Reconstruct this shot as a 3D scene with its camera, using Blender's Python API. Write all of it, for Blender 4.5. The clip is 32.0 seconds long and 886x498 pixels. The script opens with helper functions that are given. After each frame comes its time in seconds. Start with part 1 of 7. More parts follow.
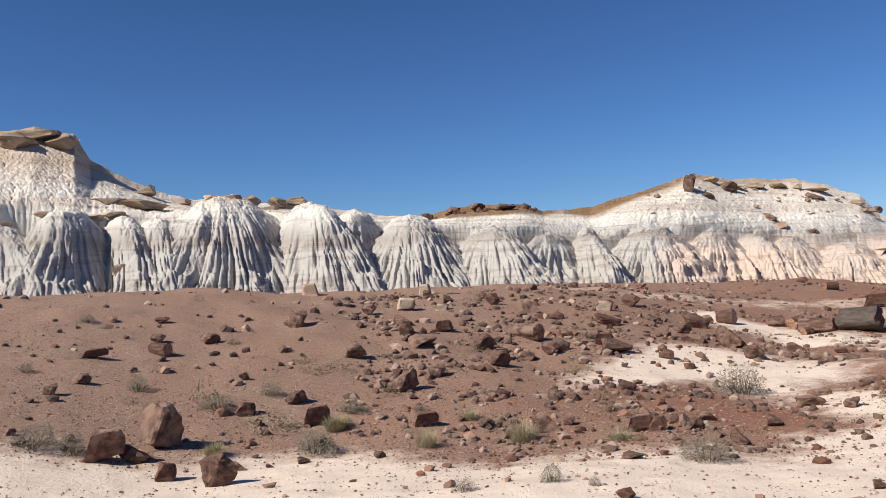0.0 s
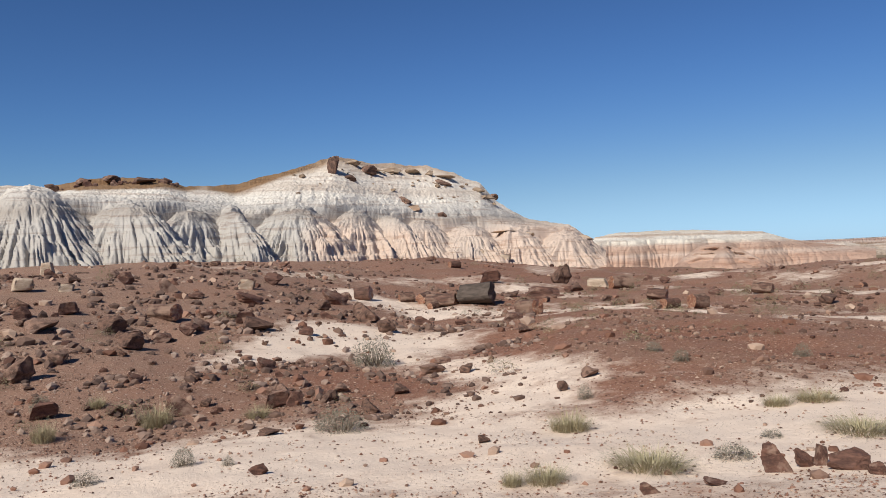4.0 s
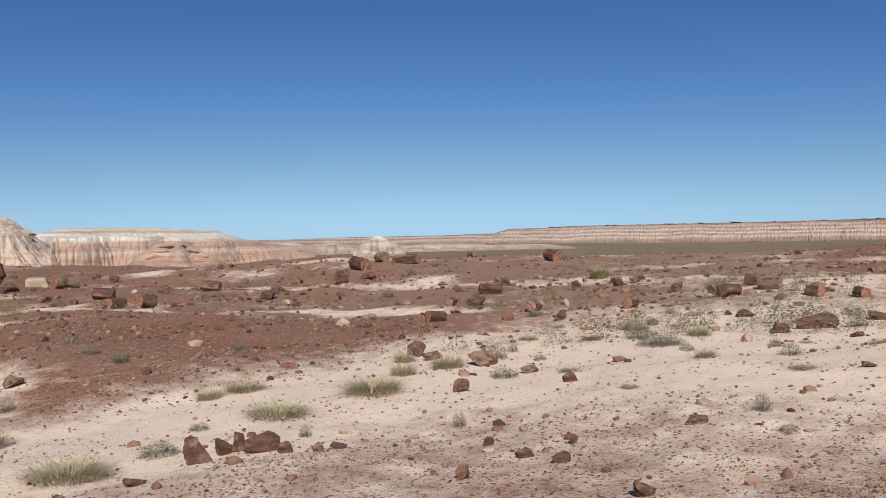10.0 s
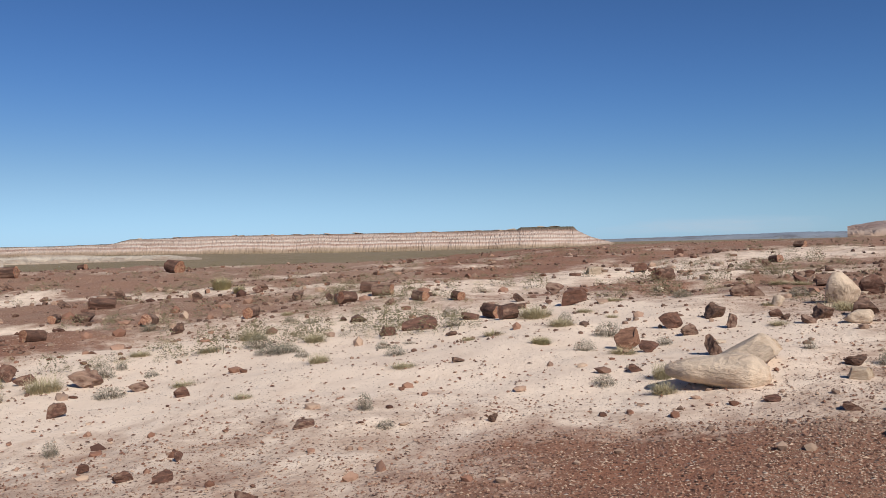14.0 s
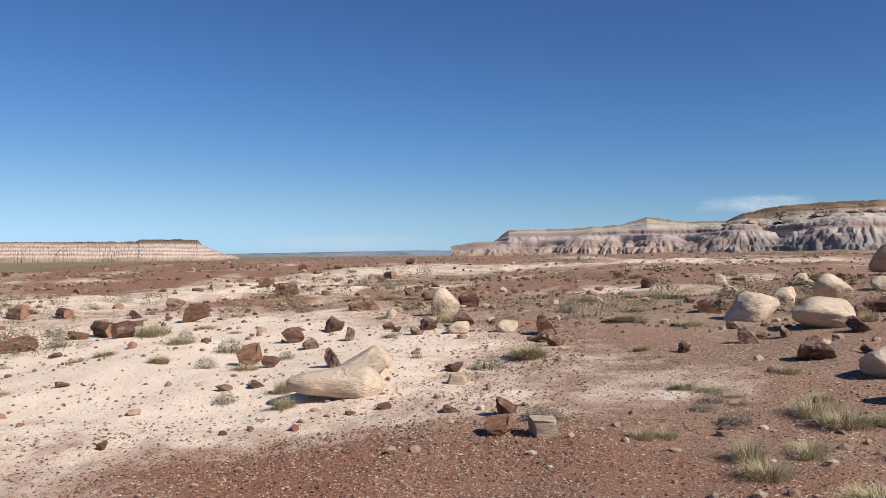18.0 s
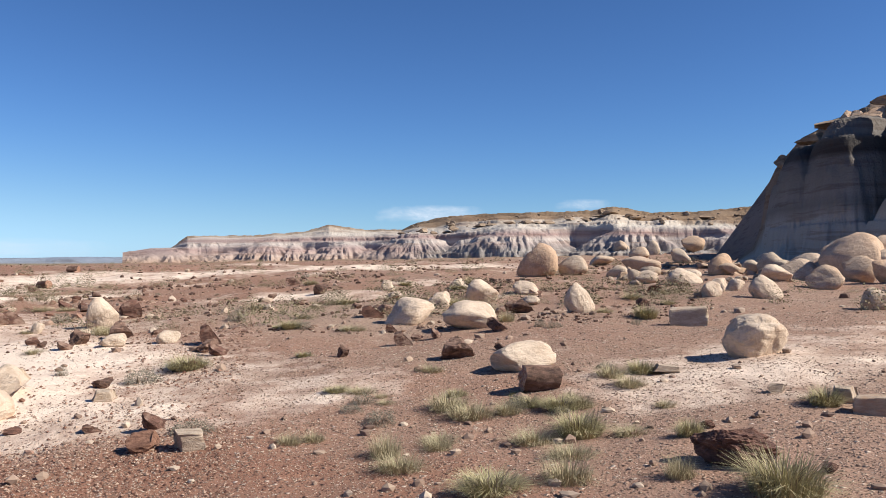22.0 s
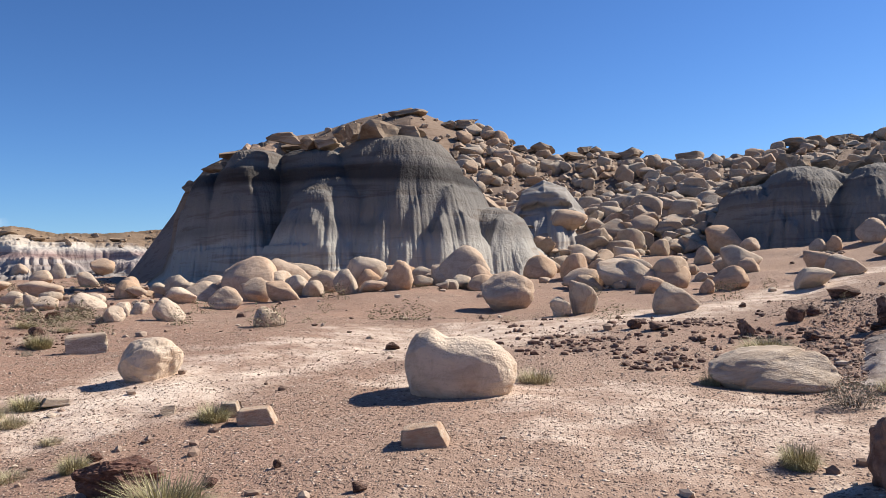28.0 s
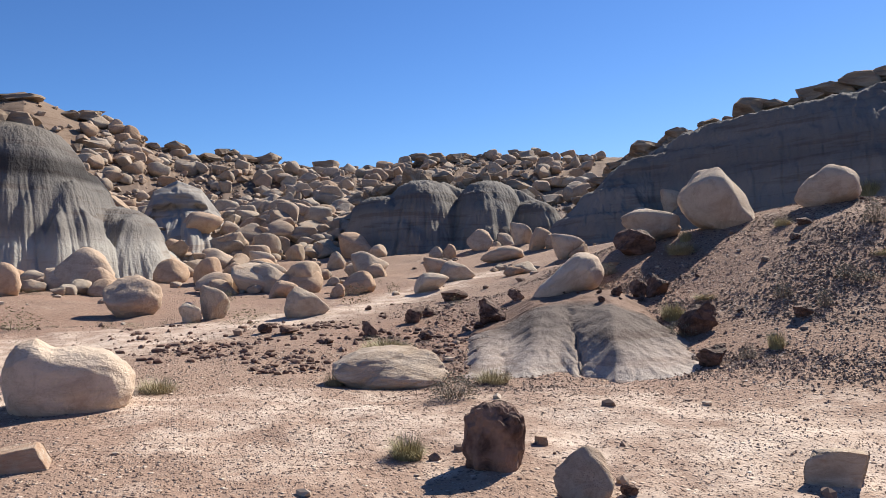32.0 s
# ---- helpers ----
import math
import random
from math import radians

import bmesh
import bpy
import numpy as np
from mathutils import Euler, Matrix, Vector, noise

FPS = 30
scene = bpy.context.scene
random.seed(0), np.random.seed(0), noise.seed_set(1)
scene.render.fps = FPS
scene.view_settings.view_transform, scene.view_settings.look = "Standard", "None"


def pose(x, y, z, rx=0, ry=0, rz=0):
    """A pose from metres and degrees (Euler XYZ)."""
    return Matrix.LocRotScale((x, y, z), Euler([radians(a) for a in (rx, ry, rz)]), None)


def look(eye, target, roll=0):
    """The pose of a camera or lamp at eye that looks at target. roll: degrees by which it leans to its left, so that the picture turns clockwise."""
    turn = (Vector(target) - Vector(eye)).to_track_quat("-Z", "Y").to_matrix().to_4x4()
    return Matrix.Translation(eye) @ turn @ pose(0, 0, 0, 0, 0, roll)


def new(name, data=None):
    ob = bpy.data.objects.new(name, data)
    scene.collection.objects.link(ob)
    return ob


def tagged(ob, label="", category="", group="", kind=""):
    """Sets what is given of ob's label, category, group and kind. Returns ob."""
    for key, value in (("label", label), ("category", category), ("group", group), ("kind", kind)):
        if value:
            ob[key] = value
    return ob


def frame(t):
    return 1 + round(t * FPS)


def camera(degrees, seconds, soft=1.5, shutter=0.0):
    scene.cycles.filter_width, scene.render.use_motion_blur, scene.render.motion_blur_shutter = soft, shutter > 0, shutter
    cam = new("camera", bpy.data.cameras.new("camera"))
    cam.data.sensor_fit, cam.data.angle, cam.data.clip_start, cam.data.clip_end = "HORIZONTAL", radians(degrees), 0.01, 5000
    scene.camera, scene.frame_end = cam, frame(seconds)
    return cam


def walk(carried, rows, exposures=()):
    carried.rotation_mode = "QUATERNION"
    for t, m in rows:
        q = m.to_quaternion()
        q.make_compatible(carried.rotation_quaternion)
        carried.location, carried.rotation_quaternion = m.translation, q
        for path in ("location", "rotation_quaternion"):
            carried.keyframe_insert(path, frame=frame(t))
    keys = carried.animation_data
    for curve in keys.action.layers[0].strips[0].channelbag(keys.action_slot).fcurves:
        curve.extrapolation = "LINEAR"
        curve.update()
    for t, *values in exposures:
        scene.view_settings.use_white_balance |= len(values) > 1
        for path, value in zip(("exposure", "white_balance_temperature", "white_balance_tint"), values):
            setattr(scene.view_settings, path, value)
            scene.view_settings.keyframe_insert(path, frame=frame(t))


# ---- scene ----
cam = camera(56.7, 32.0, soft=0.75)
METRES, EYE, TILT, LEAN, TURN = 1.237, 1.55, -4.75, 0.25, 0.0
ROWS = [
    (0.0, 0.0, 0.0, 0.0, 0.23, 7.38, 1.77),
    (0.5, 0.0166, -0.003, 0.0006, -2.84, 7.12, 2.09),
    (1.0, 0.0335, -0.0085, -0.0017, -5.73, 6.86, 2.32),
    (1.5, 0.0453, -0.0199, -0.0019, -8.48, 6.56, 2.46),
    (2.0, 0.0559, -0.0274, -0.0036, -11.18, 6.2, 2.64),
    (2.5, 0.0646, -0.0262, -0.0069, -14.06, 5.82, 2.88),
    (3.0, 0.0695, -0.028, -0.0054, -17.23, 5.41, 3.13),
    (3.5, 0.0738, -0.0286, -0.0054, -20.6, 5.06, 3.38),
    (5.5, 0.0846, -0.0259, -0.0062, -33.99, 3.87, 4.37),
    (6.0, 0.0911, -0.0296, -0.0082, -36.82, 3.68, 4.66),
    (6.5, 0.1016, -0.0372, -0.0092, -39.56, 3.56, 4.97),
    (7.0, 0.1161, -0.0503, -0.0095, -42.41, 3.46, 5.22),
    (7.5, 0.1291, -0.077, -0.0087, -45.47, 3.34, 5.34),
    (8.0, 0.1454, -0.1032, -0.0056, -48.67, 3.11, 5.29),
    (8.5, 0.1679, -0.131, -0.007, -51.76, 2.82, 5.15),
    (9.0, 0.1784, -0.1607, -0.0095, -54.72, 2.49, 5.0),
    (9.5, 0.1886, -0.1903, -0.0102, -57.69, 2.14, 4.93),
    (10.0, 0.1979, -0.2143, -0.0125, -60.74, 1.78, 4.92),
    (10.5, 0.202, -0.2338, -0.0186, -63.85, 1.44, 4.87),
    (11.0, 0.2057, -0.2565, -0.0244, -66.87, 1.11, 4.85),
    (11.5, 0.2161, -0.2818, -0.0297, -69.84, 0.81, 4.92),
    (12.0, 0.2211, -0.3067, -0.0324, -72.76, 0.63, 5.11),
    (12.5, 0.2263, -0.3234, -0.0341, -75.79, 0.56, 5.37),
    (13.0, 0.2317, -0.3358, -0.0376, -79.13, 0.5, 5.58),
    (13.5, 0.2447, -0.3445, -0.0399, -82.74, 0.34, 5.72),
    (14.0, 0.2507, -0.3522, -0.0385, -86.34, 0.11, 5.7),
    (14.5, 0.2518, -0.3498, -0.0355, -89.71, -0.1, 5.56),
    (16.5, 0.2625, -0.3337, -0.028, -102.61, -0.8, 4.69),
    (17.0, 0.2596, -0.338, -0.0288, -105.7, -0.94, 4.54),
    (17.5, 0.247, -0.3472, -0.0292, -108.86, -1.07, 4.46),
    (18.0, 0.2341, -0.3637, -0.0316, -112.11, -1.15, 4.42),
    (18.5, 0.2162, -0.3821, -0.0285, -115.41, -1.22, 4.39),
    (19.0, 0.2001, -0.4047, -0.0268, -118.57, -1.28, 4.3),
    (19.5, 0.1828, -0.4249, -0.0265, -121.61, -1.36, 4.17),
    (20.0, 0.1629, -0.4446, -0.0261, -124.4, -1.53, 3.96),
    (20.5, 0.147, -0.4654, -0.0304, -126.86, -1.74, 3.78),
    (21.0, 0.1277, -0.4825, -0.0307, -129.11, -1.98, 3.68),
    (21.5, 0.106, -0.4952, -0.034, -131.41, -2.13, 3.61),
    (22.0, 0.0866, -0.5088, -0.0332, -133.93, -2.22, 3.57),
    (22.5, 0.0724, -0.5214, -0.0334, -136.68, -2.25, 3.53),
    (23.0, 0.056, -0.5317, -0.0327, -139.61, -2.24, 3.49),
    (23.5, 0.0391, -0.5422, -0.0369, -142.66, -2.23, 3.46),
    (24.0, 0.0218, -0.5551, -0.0391, -145.77, -2.29, 3.41),
    (24.5, 0.0042, -0.5636, -0.0418, -148.86, -2.33, 3.35),
    (25.0, -0.0142, -0.5629, -0.0372, -152.06, -2.35, 3.28),
    (25.5, -0.0253, -0.5687, -0.0377, -155.38, -2.3, 3.13),
    (27.5, -0.0126, -0.5823, -0.03, -169.75, -2.5, 2.14),
    (28.0, -0.0083, -0.5851, -0.03, -173.32, -2.56, 1.8),
    (28.5, -0.0055, -0.585, -0.0293, -176.66, -2.61, 1.43),
    (29.0, -0.0002, -0.5903, -0.0293, -179.8, -2.64, 1.07),
    (29.5, 0.001, -0.5886, -0.0291, -182.86, -2.65, 0.81),
    (30.0, -0.0066, -0.589, -0.0305, -185.97, -2.63, 0.59),
    (30.5, -0.0184, -0.5916, -0.0305, -189.18, -2.62, 0.36),
    (31.0, -0.0371, -0.5862, -0.0302, -192.35, -2.6, 0.12),
    (31.5, -0.0577, -0.585, -0.0309, -195.33, -2.59, -0.08),
    (32.0, -0.076, -0.5805, -0.0312, -198.13, -2.58, -0.26),
]
EXPOSE = [(0.0, 0.2), (2.0, -0.02), (3.0, 0.0), (6, -0.2), (9, -0.18), (13, -0.11), (17.5, 0.12), (19.0, 0.26), (23.0, 0.56), (28.0, 0.65), (32.0, 0.66)]
walk(cam, [(t, pose(0, 0, EYE, TILT, LEAN, TURN) @ pose(METRES * x, METRES * y, METRES * z, 90 + pitch, roll, yaw)) for t, x, y, z, yaw, pitch, roll in ROWS], EXPOSE)

# ---- daylight ----
SUN_AZ, SUN_EL = 238.0, 40.0
EXPOSURE = 0.0
world = bpy.data.worlds.new("sky")
scene.world = world
world.use_nodes = True
wn, wl = world.node_tree.nodes, world.node_tree.links
sky = wn.new("ShaderNodeTexSky")
sky.sky_type, sky.sun_disc = "NISHITA", False
sky.sun_elevation, sky.sun_rotation = radians(SUN_EL), radians(SUN_AZ)
sky.altitude, sky.air_density, sky.dust_density, sky.ozone_density = 1700, 1.0, 0.45, 2.6
gam = wn.new("ShaderNodeGamma")
gam.inputs[1].default_value = 1.2
tone = wn.new("ShaderNodeMix")
tone.data_type, tone.blend_type, tone.inputs[0].default_value = "RGBA", "MULTIPLY", 1.0
tone.inputs[7].default_value = (0.565, 0.785, 1.03, 1)
wl.new(sky.outputs[0], gam.inputs[0])
wl.new(gam.outputs[0], tone.inputs[6])
# paler, bluer air where the sky is brightest, low down
parts = wn.new("ShaderNodeSeparateColor")
wl.new(tone.outputs[2], parts.inputs[0])
air = wn.new("ShaderNodeMapRange")
air.inputs[1].default_value, air.inputs[2].default_value, air.inputs[3].default_value, air.inputs[4].default_value = 3.0, 11.0, 0.0, 0.7
air.interpolation_type = "SMOOTHSTEP"
wl.new(parts.outputs[1], air.inputs[0])
low = wn.new("ShaderNodeCombineColor")
for i, gain in enumerate((0.62, 1.0, 1.42)):
    times = wn.new("ShaderNodeMath")
    times.operation, times.inputs[1].default_value = "MULTIPLY", gain
    wl.new(parts.outputs[1], times.inputs[0])
    wl.new(times.outputs[0], low.inputs[i])
haze = wn.new("ShaderNodeMix")
haze.data_type = "RGBA"
wl.new(air.outputs[0], haze.inputs[0])
wl.new(tone.outputs[2], haze.inputs[6])
wl.new(low.outputs[0], haze.inputs[7])
wl.new(haze.outputs[2], wn["Background"].inputs[0])
wn["Background"].inputs[1].default_value = 0.057
sun = new("sun", bpy.data.lights.new("sun", "SUN"))
sun.data.energy, sun.data.angle, sun.data.color = 5.2, radians(0.53), (1.0, 0.94, 0.84)
sun.matrix_world = look((math.sin(radians(SUN_AZ)) * 50, math.cos(radians(SUN_AZ)) * 50, 50 * math.tan(radians(SUN_EL))), (0, 0, 0))
scene.view_settings.exposure = EXPOSURE


# ---- materials ----
class Mat:
    """Small node-building helper round one material."""

    def __init__(self, name, rough=0.9, spec=0.25):
        self.m = bpy.data.materials.new(name)
        self.m.use_nodes = True
        self.n, self.l = self.m.node_tree.nodes, self.m.node_tree.links
        self.b = self.n["Principled BSDF"]
        self.b.inputs["Roughness"].default_value = rough
        self.b.inputs["Specular IOR Level"].default_value = spec

    def put(self, sock, v):
        if hasattr(v, "is_output"):
            self.l.new(v, sock)
        elif isinstance(v, tuple) and len(v) == 3 and sock.type == "RGBA":
            sock.default_value = (*v, 1)
        else:
            sock.default_value = v

    def coord(self, kind="Object", scale=(1, 1, 1)):
        tc = self.n.new("ShaderNodeTexCoord").outputs[kind]
        if scale == (1, 1, 1):
            return tc
        mp = self.n.new("ShaderNodeMapping")
        mp.inputs["Scale"].default_value = scale
        self.l.new(tc, mp.inputs[0])
        return mp.outputs[0]

    def noise(self, co, scale, detail=4.0, rough=0.6, dist=0.0):
        nd = self.n.new("ShaderNodeTexNoise")
        self.l.new(co, nd.inputs["Vector"])
        nd.inputs["Scale"].default_value, nd.inputs["Detail"].default_value = scale, detail
        nd.inputs["Roughness"].default_value, nd.inputs["Distortion"].default_value = rough, dist
        return nd.outputs[0]

    def voronoi(self, co, scale, feature="F1", out="Distance", rand=1.0):
        nd = self.n.new("ShaderNodeTexVoronoi")
        nd.feature = feature
        self.l.new(co, nd.inputs["Vector"])
        nd.inputs["Scale"].default_value, nd.inputs["Randomness"].default_value = scale, rand
        return nd.outputs[out]

    def math(self, op, a, b=0.0, c=0.0):
        nd = self.n.new("ShaderNodeMath")
        nd.operation = op
        for s, v in zip(nd.inputs, (a, b, c)):
            self.put(s, v)
        return nd.outputs[0]

    def ramp(self, f, *stops):
        nd = self.n.new("ShaderNodeValToRGB")
        e = nd.color_ramp.elements
        while len(e) < len(stops):
            e.new(0.5)
        for el, (p, c) in zip(e, stops):
            el.position = p
            el.color = (c, c, c, 1) if isinstance(c, (int, float)) else (*c, 1)
        self.l.new(f, nd.inputs[0])
        return nd.outputs[0]

    def mix(self, f, a, b, mode="MIX"):
        nd = self.n.new("ShaderNodeMix")
        nd.data_type, nd.blend_type = "RGBA", mode
        self.put(nd.inputs[0], f)
        self.put(nd.inputs[6], a)
        self.put(nd.inputs[7], b)
        return nd.outputs[2]

    def attr(self, name):
        nd = self.n.new("ShaderNodeAttribute")
        nd.attribute_name = name
        sp = self.n.new("ShaderNodeSeparateColor")
        self.l.new(nd.outputs["Color"], sp.inputs[0])
        return sp.outputs

    def sep(self, co):
        nd = self.n.new("ShaderNodeSeparateXYZ")
        self.l.new(co, nd.inputs[0])
        return nd.outputs

    def rand(self):
        return self.n.new("ShaderNodeObjectInfo").outputs["Random"]

    def island(self):
        return self.n.new("ShaderNodeNewGeometry").outputs["Random Per Island"]

    def bump(self, h, strength=0.5, dist=0.02, base=None):
        nd = self.n.new("ShaderNodeBump")
        nd.inputs["Strength"].default_value, nd.inputs["Distance"].default_value = strength, dist
        self.l.new(h, nd.inputs["Height"])
        if base is not None:
            self.l.new(base, nd.inputs["Normal"])
        return nd.outputs[0]

    def done(self, color, normal=None, rough=None):
        self.put(self.b.inputs["Base Color"], color)
        if normal is not None:
            self.l.new(normal, self.b.inputs["Normal"])
        if rough is not None:
            self.put(self.b.inputs["Roughness"], rough)
        return self.m


def ground_material():
    k = Mat("desert_ground", 0.95, 0.15)
    co = k.coord()
    pale, red, green = k.attr("soil")[:3]
    big, mid, fine = k.noise(co, 0.35, 5), k.noise(co, 2.2, 5, 0.65), k.noise(co, 14, 4, 0.7)
    brown = k.mix(fine, (0.23, 0.152, 0.112), (0.46, 0.34, 0.255))
    redc = k.mix(fine, (0.15, 0.066, 0.042), (0.345, 0.168, 0.109))
    redc = k.mix(k.ramp(big, (0.45, 0.0), (0.62, 0.55)), redc, k.mix(fine, (0.15, 0.088, 0.064), (0.33, 0.22, 0.16)))
    sand = k.mix(mid, (0.67, 0.525, 0.415), (0.81, 0.68, 0.56))
    sand = k.mix(k.ramp(fine, (0.58, 0.0), (0.8, 0.25)), sand, (0.40, 0.28, 0.2))
    flow = k.noise(k.coord(scale=(0.35, 1.0, 1.0)), 1.4, 4, 0.7, 0.6)
    sand = k.mix(k.ramp(flow, (0.5, 0.0), (0.72, 0.4)), sand, (0.55, 0.41, 0.32))
    plain = k.mix(k.noise(co, 0.03, 4), (0.135, 0.115, 0.066), (0.28, 0.215, 0.135))
    c = k.mix(red, brown, redc)
    c = k.mix(green, c, plain)
    edge = k.math("ADD", pale, k.math("MULTIPLY", k.math("SUBTRACT", mid, 0.5), 1.3))
    edge = k.math("ADD", edge, k.math("MULTIPLY", k.math("SUBTRACT", big, 0.5), 0.9))
    sandy = k.ramp(edge, (0.2, 0.0), (0.45, 0.45), (0.8, 1.0))
    c = k.mix(sandy, c, sand)
    h = fine
    # embedded stones of two sizes, each with its own colour, thick on the gravel and thin on the sand
    for scale, share in ((60, 0.5), (24, 0.62)):
        cell = k.sep(k.voronoi(co, scale, out="Color"))
        dist = k.voronoi(co, scale)
        keep = k.math("GREATER_THAN", k.math("SUBTRACT", k.math("ADD", cell[0], k.math("MULTIPLY", k.math("SUBTRACT", mid, 0.5), 0.9)), k.math("MULTIPLY", sandy, 0.42)), share)
        body = k.math("MULTIPLY", keep, k.ramp(dist, (0.30, 1.0), (0.46, 0.0)))
        warm = k.ramp(cell[1], (0.0, (0.055, 0.03, 0.025)), (0.25, (0.15, 0.072, 0.05)), (0.55, (0.25, 0.135, 0.092)), (0.8, (0.40, 0.28, 0.205)), (1.0, (0.60, 0.50, 0.42)))
        dull = k.ramp(cell[1], (0.0, (0.09, 0.06, 0.048)), (0.3, (0.2, 0.135, 0.10)), (0.6, (0.31, 0.22, 0.165)), (0.85, (0.45, 0.35, 0.27)), (1.0, (0.62, 0.52, 0.43)))
        c = k.mix(k.math("MULTIPLY", body, 0.85), c, k.mix(red, dull, warm))
        h = k.math("ADD", h, k.math("MULTIPLY", k.math("MULTIPLY", keep, k.ramp(dist, (0.0, 1.0), (0.5, 0.0))), 0.9 if scale < 40 else 0.45))
    return k.done(c, k.bump(h, 0.9, 0.022))


def strata_material(name, z0, z1, bands, rough=0.95, grain=1.0, warp=0.5, second=(0.5, 0.33, 0.25), soil=(0.3, 0.2, 0.13)):
    """Layered clay: bands are (height 0..1, colour) between z0 and z1, with grain and small relief."""
    k = Mat(name, rough, 0.15)
    co = k.coord()
    z = k.sep(co)[2]
    wob = k.noise(k.coord(scale=(1, 1, 0.4)), 0.12 * grain, 4)
    zz = k.math("ADD", z, k.math("MULTIPLY", k.math("SUBTRACT", wob, 0.5), warp * 2))
    f = k.math("DIVIDE", k.math("SUBTRACT", zz, z0), z1 - z0)
    c = k.ramp(f, *bands)
    top, other = k.attr("cover")[:2]
    patch = k.ramp(k.math("ADD", k.math("MULTIPLY", other, k.ramp(f, (0.25, 1.0), (0.5, 0.0))), k.math("MULTIPLY", k.math("SUBTRACT", wob, 0.5), 0.6)), (0.25, 0.0), (0.6, 1.0))
    c = k.mix(k.math("MULTIPLY", patch, 0.8), c, second)
    c = k.mix(top, c, soil)
    streak = k.noise(k.coord(scale=(1, 1, 0.25)), 1.6 * grain, 5, 0.7)
    thin = k.noise(k.coord(scale=(0.08, 0.08, 1.0)), 2.6 * grain, 4, 0.7)
    fine = k.noise(co, 7 * grain, 5, 0.7)
    c = k.mix(k.ramp(streak, (0.35, 0.0), (0.75, 0.35)), c, k.mix(1.0, c, (0.62, 0.58, 0.55), "MULTIPLY"))
    c = k.mix(k.ramp(thin, (0.52, 0.0), (0.62, 0.65)), c, k.mix(1.0, c, (0.66, 0.57, 0.53), "MULTIPLY"))
    c = k.mix(k.math("MULTIPLY", fine, 0.35), c, k.mix(1.0, c, (1.3, 1.28, 1.25), "MULTIPLY"))
    h = k.math("ADD", k.math("MULTIPLY", streak, 1.5), fine)
    return k.done(c, k.bump(h, 0.6, 0.12 / grain))


# ---- the plan ----
# -- terrain begin
OX, OY = 0.15, -0.35
SECTIONS = {}


def section(az, *rh):
    """Ground heights along one bearing from the viewpoint: r, h, r, h, ..."""
    SECTIONS[az] = rh


section(-40, 0, 0, 6, -0.4, 10, -0.6, 15, 0.1, 22, 1.0, 32, 1.6, 46, 1.4, 120, 1.5, 400, 2, 4800, 2)
section(-15, 0, 0, 6, -0.48, 10, -0.8, 12.2, -0.95, 20, 0.1, 27, 1.2, 33, 1.7, 42, 1.3, 120, 1.4, 400, 2, 4800, 2)
section(-5, 0, 0, 6, -0.48, 10, -0.8, 12.5, -0.98, 18, -0.3, 24, 0.5, 31, 1.0, 52, 1.3, 120, 1.4, 400, 2, 4800, 2)
section(8, 0, 0, 6, -0.45, 10, -0.75, 13, -0.95, 18, -0.6, 25, 0.1, 33, 0.9, 40, 1.3, 120, 1.4, 400, 2, 4800, 2)
section(22, 0, 0, 6, -0.4, 10, -0.7, 14, -0.9, 20, -0.85, 30, -0.5, 42, 0.2, 55, 0.9, 75, 1.1, 400, 1, 4800, 0)
section(37, 0, 0, 6, -0.38, 9, -0.55, 12, -0.7, 15, -0.35, 20, -0.2, 30, -0.5, 45, -0.6, 75, -0.6, 110, -1.2, 180, -3, 400, -6, 900, -10, 4800, -6)
section(52, 0, 0, 6, -0.28, 8, -0.4, 11, -0.55, 14, -0.55, 18, -0.45, 26, -0.55, 40, -0.35, 52, 0.2, 60, 0.15, 80, -1, 180, -4, 400, -6, 900, -10, 4800, -6)
section(62, 0, 0, 6, -0.24, 8, -0.33, 12, -0.4, 20, -0.4, 30, -0.35, 45, 0.05, 55, 0.2, 70, -0.3, 110, -1.6, 200, -3, 400, -5, 900, -10, 4800, -8)
section(80, 0, 0, 6, -0.1, 10, -0.1, 16, -0.1, 25, 0.05, 38, 0.1, 55, 0.1, 80, -0.4, 150, -1.6, 300, -3, 900, -9, 2000, -14, 4800, -12)
section(97, 0, 0, 6, 0.05, 10, 0.1, 16, 0.2, 25, 0.35, 40, 0.55, 60, 0.8, 80, 0.9, 120, 0.5, 300, -1.5, 900, -6, 2000, -10, 4800, -8)
section(112, 0, 0, 6, 0.14, 10, 0.3, 16, 0.45, 25, 0.65, 40, 0.9, 70, 1.1, 110, 1.2, 300, 0.5, 900, -4, 4800, -6)
section(128, 0, 0, 6, 0.24, 10, 0.42, 16, 0.65, 25, 0.9, 40, 1.2, 70, 1.45, 120, 1.7, 200, 2.3, 4800, 2)
section(145, 0, 0, 6, 0.38, 10, 0.6, 16, 0.85, 25, 1.05, 40, 1.25, 70, 1.6, 120, 2.6, 200, 4.5, 4800, 4)
section(158, 0, 0, 6, 0.48, 10, 0.68, 16, 0.9, 25, 1.1, 35, 1.35, 60, 1.6, 200, 4, 4800, 4)
section(173, 0, 0, 6, 0.5, 10, 0.7, 13, 0.75, 17, 0.85, 22, 1.15, 28, 1.3, 36, 1.5, 60, 2, 200, 4, 4800, 4)
section(188, 0, 0, 6, 0.5, 10, 0.68, 14, 0.85, 20, 1.0, 28, 1.25, 36, 1.9, 45, 2.5, 60, 3.2, 200, 5, 4800, 4)
